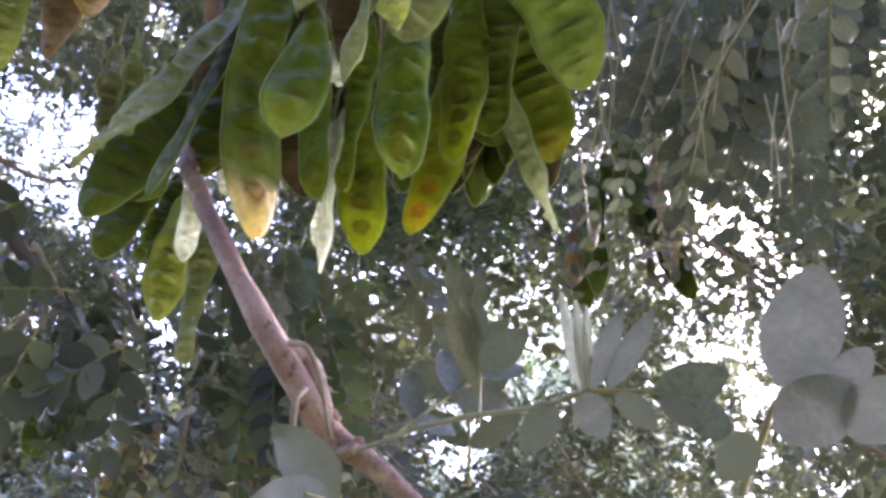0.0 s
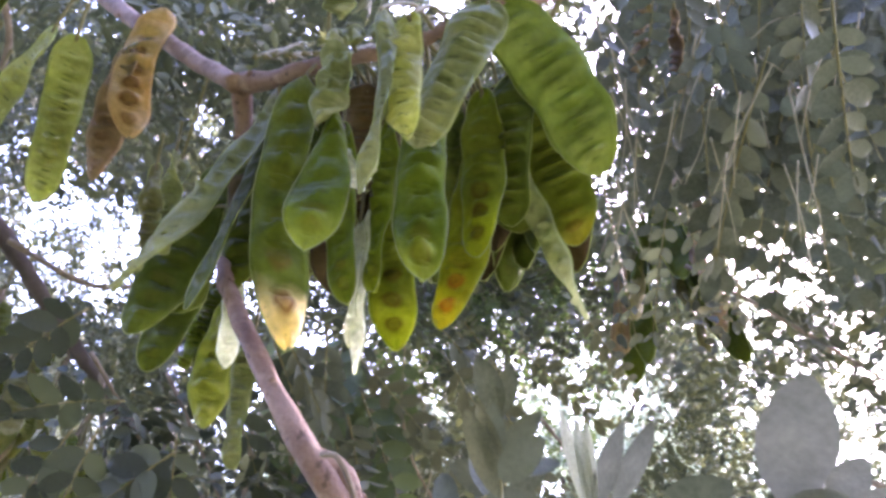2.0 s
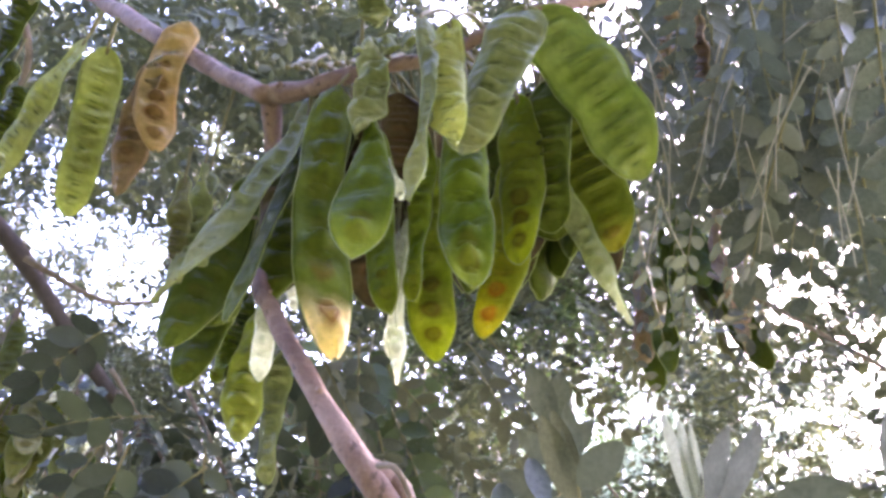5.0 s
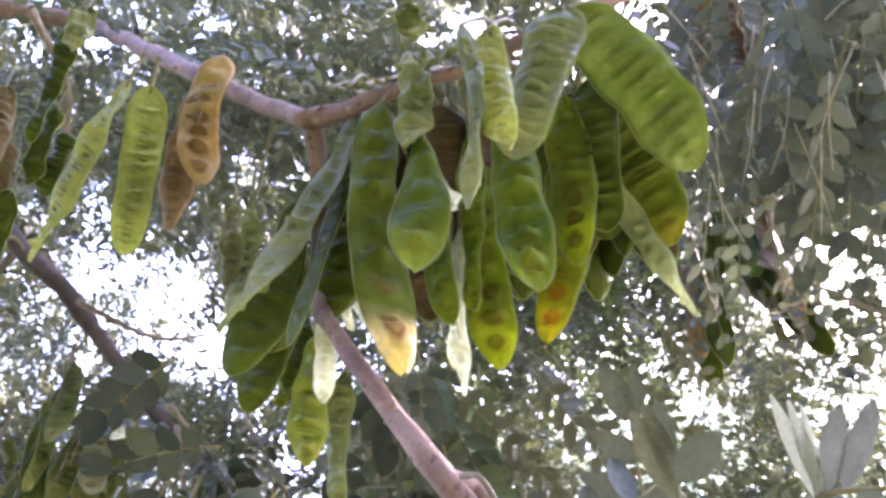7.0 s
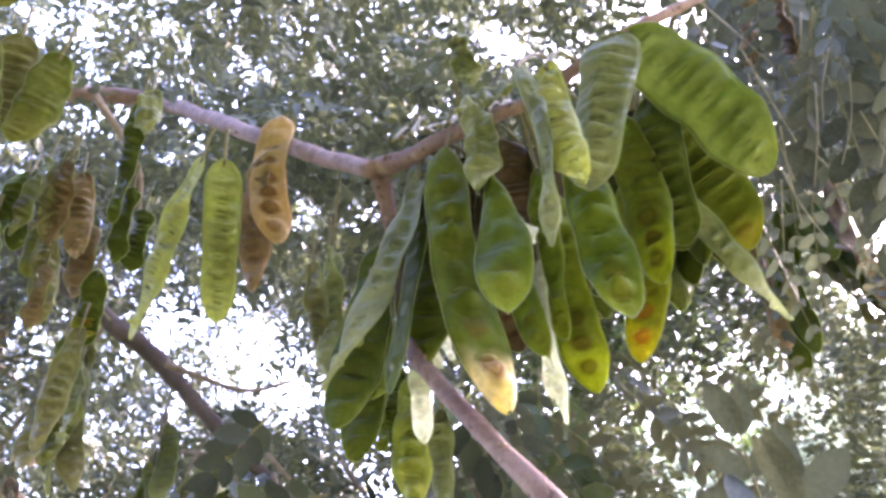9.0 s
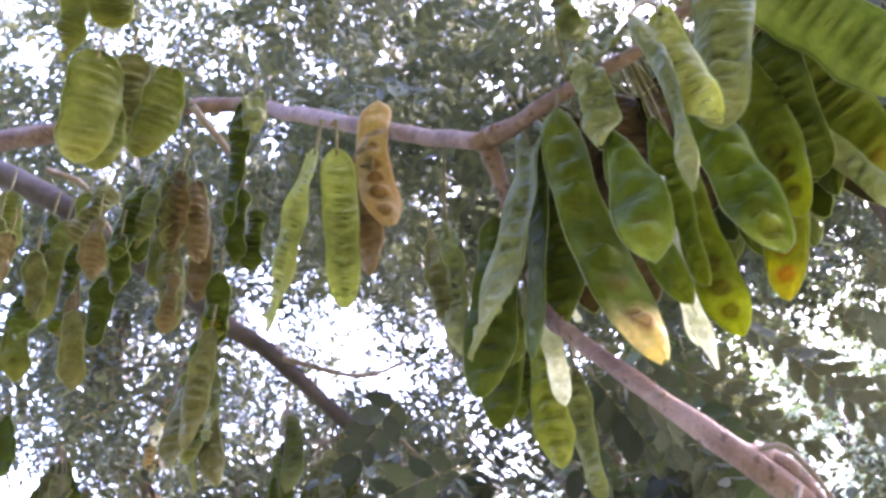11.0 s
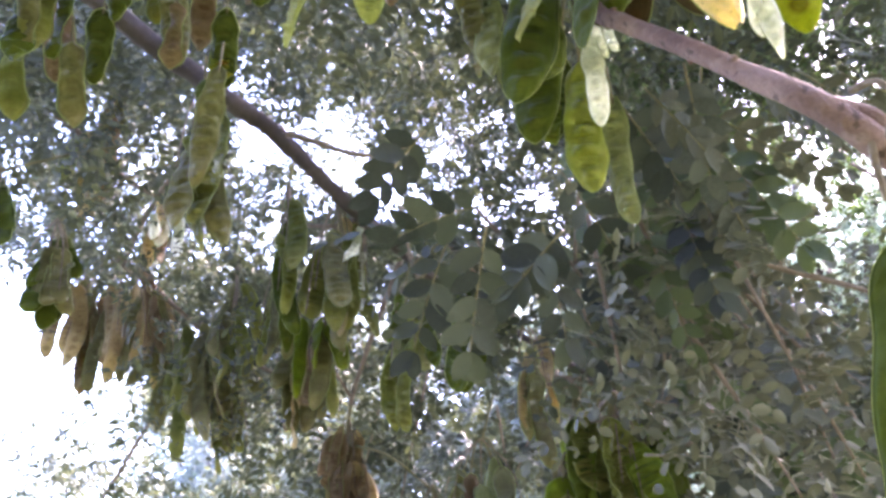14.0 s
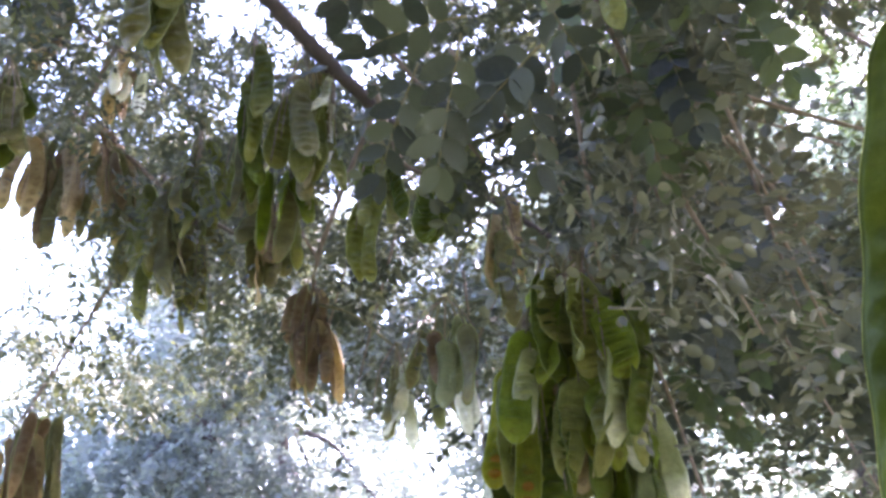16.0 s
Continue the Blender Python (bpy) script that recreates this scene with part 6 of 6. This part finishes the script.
branch("bare_twig", [(0.253, 0.574, 2.158), (0.252, 0.596, 2.134), (0.254, 0.617, 2.109)], [0.0008, 0.0007, 0.0005], TWIG_PALE, knots=1)
branch("bare_twig", [(0.113, 0.578, 2.264), (0.129, 0.612, 2.231), (0.136, 0.645, 2.196)], [0.0008, 0.0007, 0.0005], TWIG_PALE, knots=1)
branch("bare_twig", [(0.272, 0.505, 2.215), (0.261, 0.535, 2.193), (0.255, 0.565, 2.168)], [0.0008, 0.0007, 0.0005], TWIG_PALE, knots=1)
branch("bare_twig", [(0.167, 0.573, 2.236), (0.159, 0.605, 2.207), (0.146, 0.636, 2.177)], [0.0008, 0.0007, 0.0005], TWIG_PALE, knots=1)
branch("bare_twig", [(0.109, 0.511, 2.233), (0.120, 0.543, 2.205), (0.132, 0.573, 2.175)], [0.0008, 0.0007, 0.0005], TWIG_PALE, knots=1)
branch("bare_twig", [(0.307, 0.576, 2.262), (0.305, 0.605, 2.238), (0.305, 0.632, 2.211)], [0.0008, 0.0007, 0.0005], TWIG_PALE, knots=1)
branch("bare_twig", [(-0.390, 1.351, 1.923), (-0.313, 1.386, 1.916), (-0.230, 1.429, 1.902)], [0.0024, 0.0019, 0.0012], TWIG_PALE, knots=1)
branch("bare_twig", [(-0.337, 1.343, 1.978), (-0.261, 1.377, 1.966), (-0.186, 1.418, 1.950)], [0.0022, 0.0018, 0.0011], TWIG_PALE, knots=1)
branch("bare_twig", [(-0.253, 1.369, 2.023), (-0.245, 1.388, 1.969), (-0.225, 1.406, 1.912)], [0.0026, 0.0021, 0.0013], TWIG_PALE, knots=1)
branch("bare_twig", [(-0.234, 1.379, 2.000), (-0.250, 1.393, 1.953), (-0.286, 1.406, 1.892)], [0.0020, 0.0016, 0.0010], TWIG_PALE, knots=1)
branch("twig", [(-0.531, 1.353, 2.065), (-0.440, 1.397, 2.046), (-0.340, 1.427, 2.012)], [0.0032, 0.0026, 0.0016], TWIG, knots=1)
branch("bare_twig", [(-0.242, 1.139, 2.235), (-0.243, 1.183, 2.202), (-0.238, 1.227, 2.166)], [0.0018, 0.0014, 0.0009], TWIG_PALE, knots=1)
branch("bare_twig", [(-0.294, 1.302, 2.137), (-0.266, 1.337, 2.117), (-0.225, 1.372, 2.093)], [0.0015, 0.0012, 0.0008], TWIG, knots=1)
branch("bare_twig", [(-0.107, 1.079, 2.116), (-0.120, 1.116, 2.092), (-0.136, 1.152, 2.066)], [0.0016, 0.0013, 0.0008], TWIG_PALE, knots=1)
branch("bare_twig", [(-0.274, 1.082, 2.057), (-0.295, 1.111, 2.037), (-0.311, 1.141, 2.014)], [0.0016, 0.0013, 0.0008], TWIG, knots=1)
branch("bare_twig", [(-0.117, 1.160, 2.039), (-0.093, 1.192, 2.013), (-0.064, 1.222, 1.985)], [0.0017, 0.0013, 0.0008], TWIG_PALE, knots=1)
branch("bare_twig", [(-0.324, 1.126, 2.029), (-0.333, 1.160, 1.997), (-0.347, 1.193, 1.963)], [0.0011, 0.0009, 0.0006], TWIG_PALE, knots=1)
branch("bare_twig", [(-0.164, 1.297, 2.144), (-0.142, 1.329, 2.123), (-0.109, 1.360, 2.099)], [0.0011, 0.0009, 0.0006], TWIG_PALE, knots=1)
branch("bare_twig", [(-0.269, 1.204, 2.067), (-0.311, 1.241, 2.018), (-0.342, 1.278, 1.964)], [0.0016, 0.0013, 0.0008], TWIG, knots=1)
branch("bare_twig", [(-0.181, 1.362, 1.948), (-0.195, 1.390, 1.921), (-0.220, 1.416, 1.894)], [0.0016, 0.0013, 0.0008], TWIG_PALE, knots=1)
branch("bare_twig", [(-0.230, 1.113, 2.176), (-0.201, 1.148, 2.158), (-0.160, 1.184, 2.137)], [0.0011, 0.0009, 0.0006], TWIG_PALE, knots=1)
branch("bare_twig", [(-0.262, 1.229, 1.984), (-0.224, 1.268, 1.940), (-0.179, 1.305, 1.894)], [0.0011, 0.0009, 0.0006], TWIG_PALE, knots=1)
branch("bare_twig", [(-0.150, 1.190, 2.026), (-0.116, 1.228, 1.985), (-0.074, 1.262, 1.941)], [0.0017, 0.0013, 0.0008], TWIG, knots=1)
branch("bare_twig", [(-0.126, 1.203, 2.101), (-0.132, 1.250, 2.045), (-0.132, 1.295, 1.984)], [0.0014, 0.0011, 0.0007], TWIG, knots=1)
branch("bare_twig", [(-0.116, 1.281, 2.098), (-0.092, 1.309, 2.083), (-0.066, 1.336, 2.066)], [0.0013, 0.0010, 0.0006], TWIG, knots=1)
branch("bare_twig", [(-0.360, 1.243, 1.959), (-0.341, 1.280, 1.919), (-0.312, 1.317, 1.878)], [0.0012, 0.0010, 0.0006], TWIG_PALE, knots=1)
branch("bare_twig", [(-0.264, 1.262, 2.058), (-0.224, 1.304, 2.016), (-0.189, 1.341, 1.973)], [0.0013, 0.0010, 0.0006], TWIG, knots=1)
# leafy twigs in the lower right of the crown
r = random.Random(11)
for k in range(9):
    start = Vector((r.uniform(-0.40, 0.55), r.uniform(1.05, 1.9), r.uniform(2.0, 2.45)))
    way = Vector((r.uniform(0.1, 0.8), r.uniform(-0.35, 0.2), r.uniform(-0.95, -0.35))).normalized()
    stretch = r.uniform(0.45, 0.75)
    if -0.14 < start.x + way.x * stretch * 0.5 < 0.16:
        continue
    leafy_twig(start, start + way * stretch - Vector((0, 0, 0.07)), 100 + k, 22, 0.023)

# the crown of this tree: clouds of hanging sprays
rng = np.random.default_rng(4)
GAPS = []


def opening(a, b, ra, rb):
    """A ragged opening in the crown, from a to b, through which the sky shows."""
    GAPS.append((np.array(a), np.array(b), ra, rb))


opening((-1.055, 0.948, 2.572), (-4.322, 3.953, 5.648), 0.05, 0.21)
opening((-1.261, 0.813, 2.443), (-5.223, 3.363, 5.082), 0.05, 0.20)
opening((-1.167, 0.909, 2.480), (-4.810, 3.779, 5.245), 0.05, 0.21)
opening((-1.269, 0.930, 2.295), (-5.259, 3.872, 4.236), 0.07, 0.34)
opening((-1.128, 1.008, 2.418), (-4.643, 4.213, 4.974), 0.05, 0.21)
opening((-0.815, 1.178, 2.542), (-3.270, 4.959, 5.514), 0.06, 0.27)
opening((-0.736, 1.154, 2.611), (-3.253, 4.765, 5.738), 0.06, 0.27)
opening((-0.800, 1.181, 2.521), (-3.534, 4.884, 5.345), 0.05, 0.21)
opening((0.397, 1.319, 2.625), (1.704, 5.485, 5.802), 0.04, 0.18)
opening((0.346, 1.403, 2.524), (1.481, 5.856, 5.361), 0.04, 0.17)
opening((0.538, 1.440, 2.349), (2.320, 6.017, 4.593), 0.19, 0.84)
opening((0.440, 1.457, 2.385), (1.889, 6.089, 4.751), 0.11, 0.49)
opening((0.434, 1.366, 2.542), (1.866, 5.694, 5.436), 0.08, 0.34)
opening((0.340, 1.326, 2.637), (1.454, 5.518, 5.854), 0.04, 0.18)
opening((0.505, 1.352, 2.525), (2.174, 5.631, 5.365), 0.04, 0.18)
opening((-0.590, 1.080, 2.783), (-2.614, 4.441, 6.494), 0.04, 0.18)
opening((-0.222, 0.983, 2.987), (-1.005, 4.015, 7.386), 0.04, 0.18)
opening((-0.835, 1.182, 2.571), (-3.199, 4.800, 5.809), 0.07, 0.30)
opening((-0.791, 1.278, 2.486), (-3.007, 5.221, 5.438), 0.06, 0.26)
opening((-1.345, 0.969, 2.211), (-5.428, 3.868, 4.032), 0.08, 0.42)
opening((-1.191, 1.235, 2.035), (-4.757, 5.030, 3.464), 0.05, 0.21)
opening((-1.179, 0.883, 2.546), (-4.703, 3.494, 5.697), 0.06, 0.28)
opening((-1.153, 0.991, 2.477), (-4.587, 3.963, 5.398), 0.06, 0.25)
opening((-1.003, 0.502, 2.881), (-4.211, 2.055, 6.937), 0.05, 0.21)
opening((-0.996, 1.196, 2.411), (-3.904, 4.860, 5.110), 0.05, 0.21)
opening((-0.024, 1.544, 2.313), (0.349, 6.384, 4.677), 0.11, 0.49)
opening((-0.005, 1.603, 2.219), (-0.119, 6.679, 4.057), 0.13, 0.56)
opening((0.141, 1.539, 2.363), (0.518, 6.398, 4.687), 0.08, 0.35)
opening((0.074, 1.522, 2.383), (0.291, 6.374, 4.743), 0.14, 0.63)
opening((0.205, 1.482, 2.437), (0.863, 6.202, 4.977), 0.06, 0.28)
opening((-0.060, 1.494, 2.436), (-0.295, 6.255, 4.975), 0.06, 0.28)
opening((-1.087, 1.144, 2.376), (-4.300, 4.635, 4.955), 0.05, 0.21)
opening((-0.948, 1.024, 2.643), (-3.691, 4.109, 6.124), 0.05, 0.21)
# Added towards the sun to let backlight in on the pods.
opening((0.25, 0.95, 2.12), (3.6, 5.1, 6.2), 0.06, 0.14)
opening((0.347, 0.930, 2.320), (1.945, 5.477, 5.723), 0.081, 0.518)
opening((0.278, 0.995, 2.255), (1.504, 5.891, 5.309), 0.043, 0.274)
opening((0.418, 0.977, 2.208), (2.396, 5.777, 5.011), 0.057, 0.366)
opening((0.419, 1.025, 2.114), (2.404, 6.082, 4.416), 0.048, 0.305)
opening((-0.049, 0.646, 2.505), (-0.636, 4.032, 7.423), 0.030, 0.207)
opening((-0.100, 0.635, 2.508), (-0.666, 4.001, 7.443), 0.024, 0.171)
opening((0.031, 0.705, 2.467), (-0.075, 4.440, 7.161), 0.019, 0.134)
opening((-1.239, 0.779, 2.505), (-5.128, 3.212, 5.354), 0.045, 0.195)
opening((-1.120, 0.949, 2.496), (-4.608, 3.958, 5.316), 0.030, 0.133)
opening((-1.136, 0.854, 2.569), (-4.678, 3.541, 5.634), 0.021, 0.094)
opening((-0.654, 0.596, 2.571), (-3.397, 3.198, 6.970), 0.029, 0.171)
opening((-0.609, 0.664, 2.556), (-3.129, 3.594, 6.880), 0.021, 0.122)
opening((-0.446, 0.844, 2.494), (-2.181, 4.642, 6.519), 0.033, 0.195)
opening((-0.334, 0.865, 2.514), (-1.528, 4.766, 6.637), 0.027, 0.159)
opening((-0.296, 0.778, 2.598), (-1.304, 4.257, 7.128), 0.027, 0.159)
opening((-0.927, 1.034, 2.611), (-3.760, 4.329, 5.816), 0.036, 0.156)
opening((-1.183, 0.890, 2.549), (-4.698, 3.447, 5.754), 0.050, 0.220)
opening((-1.153, 0.996, 2.489), (-4.566, 3.909, 5.493), 0.036, 0.159)
opening((-1.398, 1.300, 2.629), (-4.539, 4.218, 5.202), 0.045, 0.159)
opening((-1.114, 1.783, 2.460), (-3.383, 5.634, 4.468), 0.066, 0.220)
opening((-1.488, 1.073, 2.338), (-5.376, 3.787, 4.472), 0.094, 0.366)
opening((-1.516, 1.125, 2.207), (-5.484, 3.990, 3.964), 0.172, 0.671)
opening((-1.445, 1.550, 2.142), (-4.702, 5.092, 3.500), 0.078, 0.274)
opening((-1.798, 1.865, 2.606), (-4.602, 4.797, 4.311), 0.059, 0.159)
opening((-0.477, 1.051, 2.296), (-2.094, 5.488, 5.663), 0.010, 0.061)
opening((-1.847, 2.024, 2.257), (-4.696, 5.160, 3.444), 0.136, 0.366)
opening((-2.056, 1.585, 2.641), (-5.260, 3.978, 4.476), 0.136, 0.366)
opening((-1.074, 1.281, 2.641), (-3.706, 4.488, 5.776), 0.094, 0.366)
opening((-0.452, 0.817, 2.518), (-2.638, 4.349, 6.566), 0.027, 0.159)
opening((-0.282, 0.703, 2.547), (-1.798, 4.009, 7.192), 0.011, 0.073)
# Another one added on the sun's line, to light the pod tips.
opening((0.279, 1.054, 2.451), (4.305, 6.200, 7.564), 0.10, 0.28)
opening((-2.054, 1.827, 2.473), (-5.100, 4.524, 3.866), 0.141, 0.366)
opening((-2.048, 1.946, 2.320), (-5.051, 4.774, 3.537), 0.141, 0.366)
opening((-0.107, 1.879, 2.257), (-0.104, 6.701, 3.917), 0.083, 0.305)
opening((-0.360, 2.144, 2.163), (-0.870, 6.836, 3.479), 0.073, 0.244)
opening((0.263, 0.974, 2.293), (1.413, 5.756, 5.552), 0.056, 0.354)
opening((-0.842, 1.183, 2.593), (-2.951, 4.348, 5.683), 0.045, 0.185)
opening((-0.825, 1.239, 2.545), (-2.883, 4.573, 5.488), 0.048, 0.196)
opening((-0.803, 1.298, 2.489), (-2.793, 4.814, 5.262), 0.051, 0.207)
opening((-0.946, 1.154, 2.545), (-3.377, 4.228, 5.486), 0.033, 0.136)
opening((-1.182, 0.907, 2.547), (-4.335, 3.225, 5.496), 0.047, 0.190)
opening((-1.341, 1.004, 2.233), (-4.978, 3.618, 4.220), 0.060, 0.245)
opening((-1.332, 1.055, 2.175), (-4.944, 3.828, 3.986), 0.080, 0.326)
opening((-0.892, 1.398, 2.260), (-3.155, 5.219, 4.330), 0.047, 0.190)
opening((-1.118, 1.122, 2.410), (-4.074, 4.101, 4.941), 0.040, 0.163)
opening((-1.028, 1.226, 2.383), (-3.706, 4.520, 4.829), 0.047, 0.190)
opening((-1.152, 1.068, 2.433), (-4.210, 3.879, 5.032), 0.040, 0.163)
opening((-1.153, 1.218, 2.231), (-4.216, 4.490, 4.212), 0.029, 0.120)
opening((-0.337, 1.650, 2.108), (-0.900, 6.245, 3.714), 0.060, 0.245)
opening((-0.395, 1.666, 2.034), (-1.134, 6.310, 3.411), 0.047, 0.190)
opening((-0.273, 1.682, 2.028), (-0.640, 6.376, 3.388), 0.054, 0.217)
opening((-0.077, 1.572, 2.314), (0.156, 5.925, 4.551), 0.080, 0.326)
opening((-1.161, 0.999, 2.492), (-4.248, 3.598, 5.271), 0.037, 0.152)


def crown_cloud(label, lo, hi, count, n_leaf, length, size, freq, level, material=LEAF_STUFF, gaps=GAPS, owner=tree, outline=POINTED, hang=0.5):
    C = clumped(rng, lo, hi, count, freq, level)
    ob = leaf_mass("foliage", material, *sprays(rng, C, n_leaf, length, size, gaps, hang), owner, label, outline)
    ob.matrix_parent_inverse = Matrix.Translation(-owner.location)
    return ob


crown_cloud("", (-1.8, 1.6, 2.6), (1.9, 3.0, 5.0), 2100, 14, 0.18, 0.038, 2.2, 0.1)
crown_cloud("", (-0.8, 1.7, 1.2), (0.75, 3.2, 2.7), 1350, 14, 0.17, 0.034, 1.5, 0.0)
crown_cloud("", (0.5, 1.9, 1.4), (2.6, 3.6, 2.9), 1700, 14, 0.15, 0.028, 2.0, 0.2)
crown_cloud("", (0.1, 1.8, 2.5), (1.7, 3.2, 4.0), 1900, 16, 0.13, 0.022, 3.0, 0.1)
crown_cloud("", (-2.4, 1.5, 2.2), (-0.9, 2.4, 3.0), 450, 14, 0.12, 0.022, 3.0, 0.2)
crown_cloud("", (0.35, 0.85, 2.2), (1.5, 1.7, 3.4), 800, 12, 0.16, 0.036, 2.0, -0.2)
crown_cloud("", (-2.2, 1.3, 2.0), (-0.5, 2.3, 3.2), 460, 12, 0.13, 0.026, 2.5, 0.2)
crown_cloud("", (-3.8, 1.6, 3.0), (-2.0, 3.3, 4.3), 800, 14, 0.22, 0.034, 2.0, 0.0, hang=1.6)
crown_cloud("", (-2.0, 2.3, 2.85), (-1.0, 3.3, 4.0), 420, 14, 0.22, 0.034, 2.0, 0.0, hang=1.6)
crown_cloud("", (-2.2, 0.5, 3.0), (-0.4, 1.5, 4.2), 420, 14, 0.2, 0.034, 2.0, 0.0)
crown_cloud("", (-0.9, 0.7, 2.8), (0.7, 1.5, 3.5), 380, 14, 0.2, 0.034, 2.0, 0.0)
crown_cloud("", (-6.0, 2.8, 4.4), (0.4, 5.6, 7.5), 8200, 14, 0.2, 0.05, 1.4, -0.2, outline=SIMPLE)
crown_cloud("", (-6.0, 2.8, 2.6), (-1.2, 5.6, 4.4), 2000, 14, 0.2, 0.05, 1.8, 0.2, outline=SIMPLE)
crown_cloud("", (-1.2, 2.8, 2.6), (0.4, 5.6, 4.4), 1700, 14, 0.2, 0.05, 1.4, -0.1, outline=SIMPLE)
crown_cloud("", (0.0, 2.8, 2.8), (4.4, 5.6, 7.0), 4600, 14, 0.2, 0.05, 1.4, -0.1, outline=SIMPLE)
crown_cloud("", (0.7, 3.4, 2.9), (3.7, 5.6, 5.7), 2300, 14, 0.16, 0.04, 1.6, -0.2, gaps=(), outline=SIMPLE)
crown_cloud("", (-0.551, 2.406, 3.150), (0.553, 3.550, 3.933), 1000, 16, 0.15, 0.03, 2.2, -0.1, LEAF_FINE, gaps=(), outline=SIMPLE, hang=0.9)
crown_cloud("", (-2.092, 0.812, 2.655), (-1.092, 1.512, 3.355), 210, 14, 0.2, 0.03, 2.4, -0.1, gaps=(), hang=1.8)
crown_cloud("", (-6.0, 0.4, 4.2), (2.5, 3.2, 7.0), 7300, 14, 0.2, 0.05, 1.4, -0.1, outline=SIMPLE)
# Three unseen foliage clouds, added behind and overhead to cut front and top light.
crown_cloud("", (-5.0, -4.5, 3.0), (4.0, 0.3, 5.5), 4600, 14, 0.22, 0.06, 1.2, -0.4, outline=SIMPLE)
crown_cloud("", (-4.5, -4.5, 1.9), (4.5, -1.6, 3.3), 3000, 14, 0.22, 0.07, 1.2, -0.6, gaps=(), outline=SIMPLE)
crown_cloud("", (-1.4, -1.1, 2.6), (1.4, 0.05, 3.2), 2600, 14, 0.18, 0.038, 1.4, -1.2, outline=SIMPLE)


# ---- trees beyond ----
def far_tree(x, y, height, radius, seed, leaves, size=0.09, bare=0.3, foliage=LEAF_FAR_HAZE):
    g = np.random.default_rng(seed)
    rr = random.Random(seed)
    ob = tagged(new("tree"), "leafy broad-crowned tree standing farther off", "tree", "trees beyond the pod tree")
    ob.location = (x, y, 0)
    lean = Vector((rr.uniform(-0.4, 0.4), rr.uniform(-0.4, 0.4), 0))
    bm = bmesh.new()
    tube(bm, smooth_path([(0, 0, -0.1), lean * 0.4 + Vector((0, 0, height * 0.35)), lean + Vector((0, 0, height * 0.85))], 8), [0.022 * height * (1 - 0.045 * i) for i in range(17)], 10, 0.15)
    part("trunk", bm, BARK_DARK, ob)
    cents = []
    for k in range(11):
        w = k * 2.4 + rr.uniform(-0.4, 0.4)
        z0 = height * rr.uniform(0.3, 0.7)
        e = Vector((math.cos(w) * radius * rr.uniform(0.5, 0.95), math.sin(w) * radius * rr.uniform(0.5, 0.95), height * rr.uniform(bare + 0.05, 0.95)))
        bm = bmesh.new()
        s0 = lean * (z0 / height) + Vector((0, 0, z0))
        tube(bm, smooth_path([s0, s0.lerp(e, 0.5) + Vector((0, 0, 0.08 * height)), e], 6), [0.009 * height * (1 - 0.065 * i) for i in range(13)], 7, 0.1)
        part("limb", bm, BARK_DARK, ob)
        cents += [s0.lerp(e, f) for f in (0.55, 0.8, 1.0)]
    cents += [lean + Vector((0, 0, height * 0.9))]
    c = np.array([tuple(q) for q in cents])
    m = leaves // 12
    C = c[g.integers(0, len(c), m)] + g.normal(size=(m, 3)) * np.array([0.2, 0.2, 0.12]) * radius
    P_, F_, N_, S_ = sprays(g, C, 12, size * 5, size)
    leaf_mass("crown", foliage, P_, F_, N_, S_, ob, "", SIMPLE)
    return ob


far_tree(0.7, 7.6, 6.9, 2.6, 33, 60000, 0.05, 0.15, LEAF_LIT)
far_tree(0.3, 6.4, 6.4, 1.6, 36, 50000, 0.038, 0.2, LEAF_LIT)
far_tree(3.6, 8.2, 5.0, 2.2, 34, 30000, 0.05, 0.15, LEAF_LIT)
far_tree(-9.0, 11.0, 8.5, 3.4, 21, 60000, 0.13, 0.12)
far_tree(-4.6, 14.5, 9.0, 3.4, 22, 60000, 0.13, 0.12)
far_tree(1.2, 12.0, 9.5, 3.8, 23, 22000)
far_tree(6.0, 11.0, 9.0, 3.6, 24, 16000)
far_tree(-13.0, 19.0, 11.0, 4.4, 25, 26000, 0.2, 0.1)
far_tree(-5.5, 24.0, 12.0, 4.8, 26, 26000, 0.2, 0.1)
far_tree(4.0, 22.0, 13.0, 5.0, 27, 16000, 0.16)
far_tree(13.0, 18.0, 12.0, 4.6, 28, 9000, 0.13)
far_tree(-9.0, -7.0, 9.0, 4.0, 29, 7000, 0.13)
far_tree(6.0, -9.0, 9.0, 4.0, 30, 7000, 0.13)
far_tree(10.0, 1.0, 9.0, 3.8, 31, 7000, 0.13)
# Unseen trees added behind the viewpoint to block sky light from the front.
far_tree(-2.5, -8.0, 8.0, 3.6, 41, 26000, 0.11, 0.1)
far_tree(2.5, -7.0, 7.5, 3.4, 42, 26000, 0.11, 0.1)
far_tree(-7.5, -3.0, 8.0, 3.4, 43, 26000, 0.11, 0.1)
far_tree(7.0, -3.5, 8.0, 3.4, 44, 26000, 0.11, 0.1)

# far belt of woods all round
g = np.random.default_rng(77)
n = 9000
w = g.uniform(0, 2 * np.pi, n)
rad = g.uniform(26, 42, n)
C = np.stack([rad * np.cos(w), rad * np.sin(w), g.uniform(0, 1, n) ** 0.8 * (8.0 + 2.5 * np.sin(3 * w) + 1.5 * np.sin(7 * w + 1))], axis=1)
woods = leaf_mass("woods", LEAF_FAR_HAZE, *sprays(g, C, 10, 1.5, 0.42), outline=SIMPLE)
tagged(woods, "belt of leafy woods in the distance", "woods", kind="stuff")
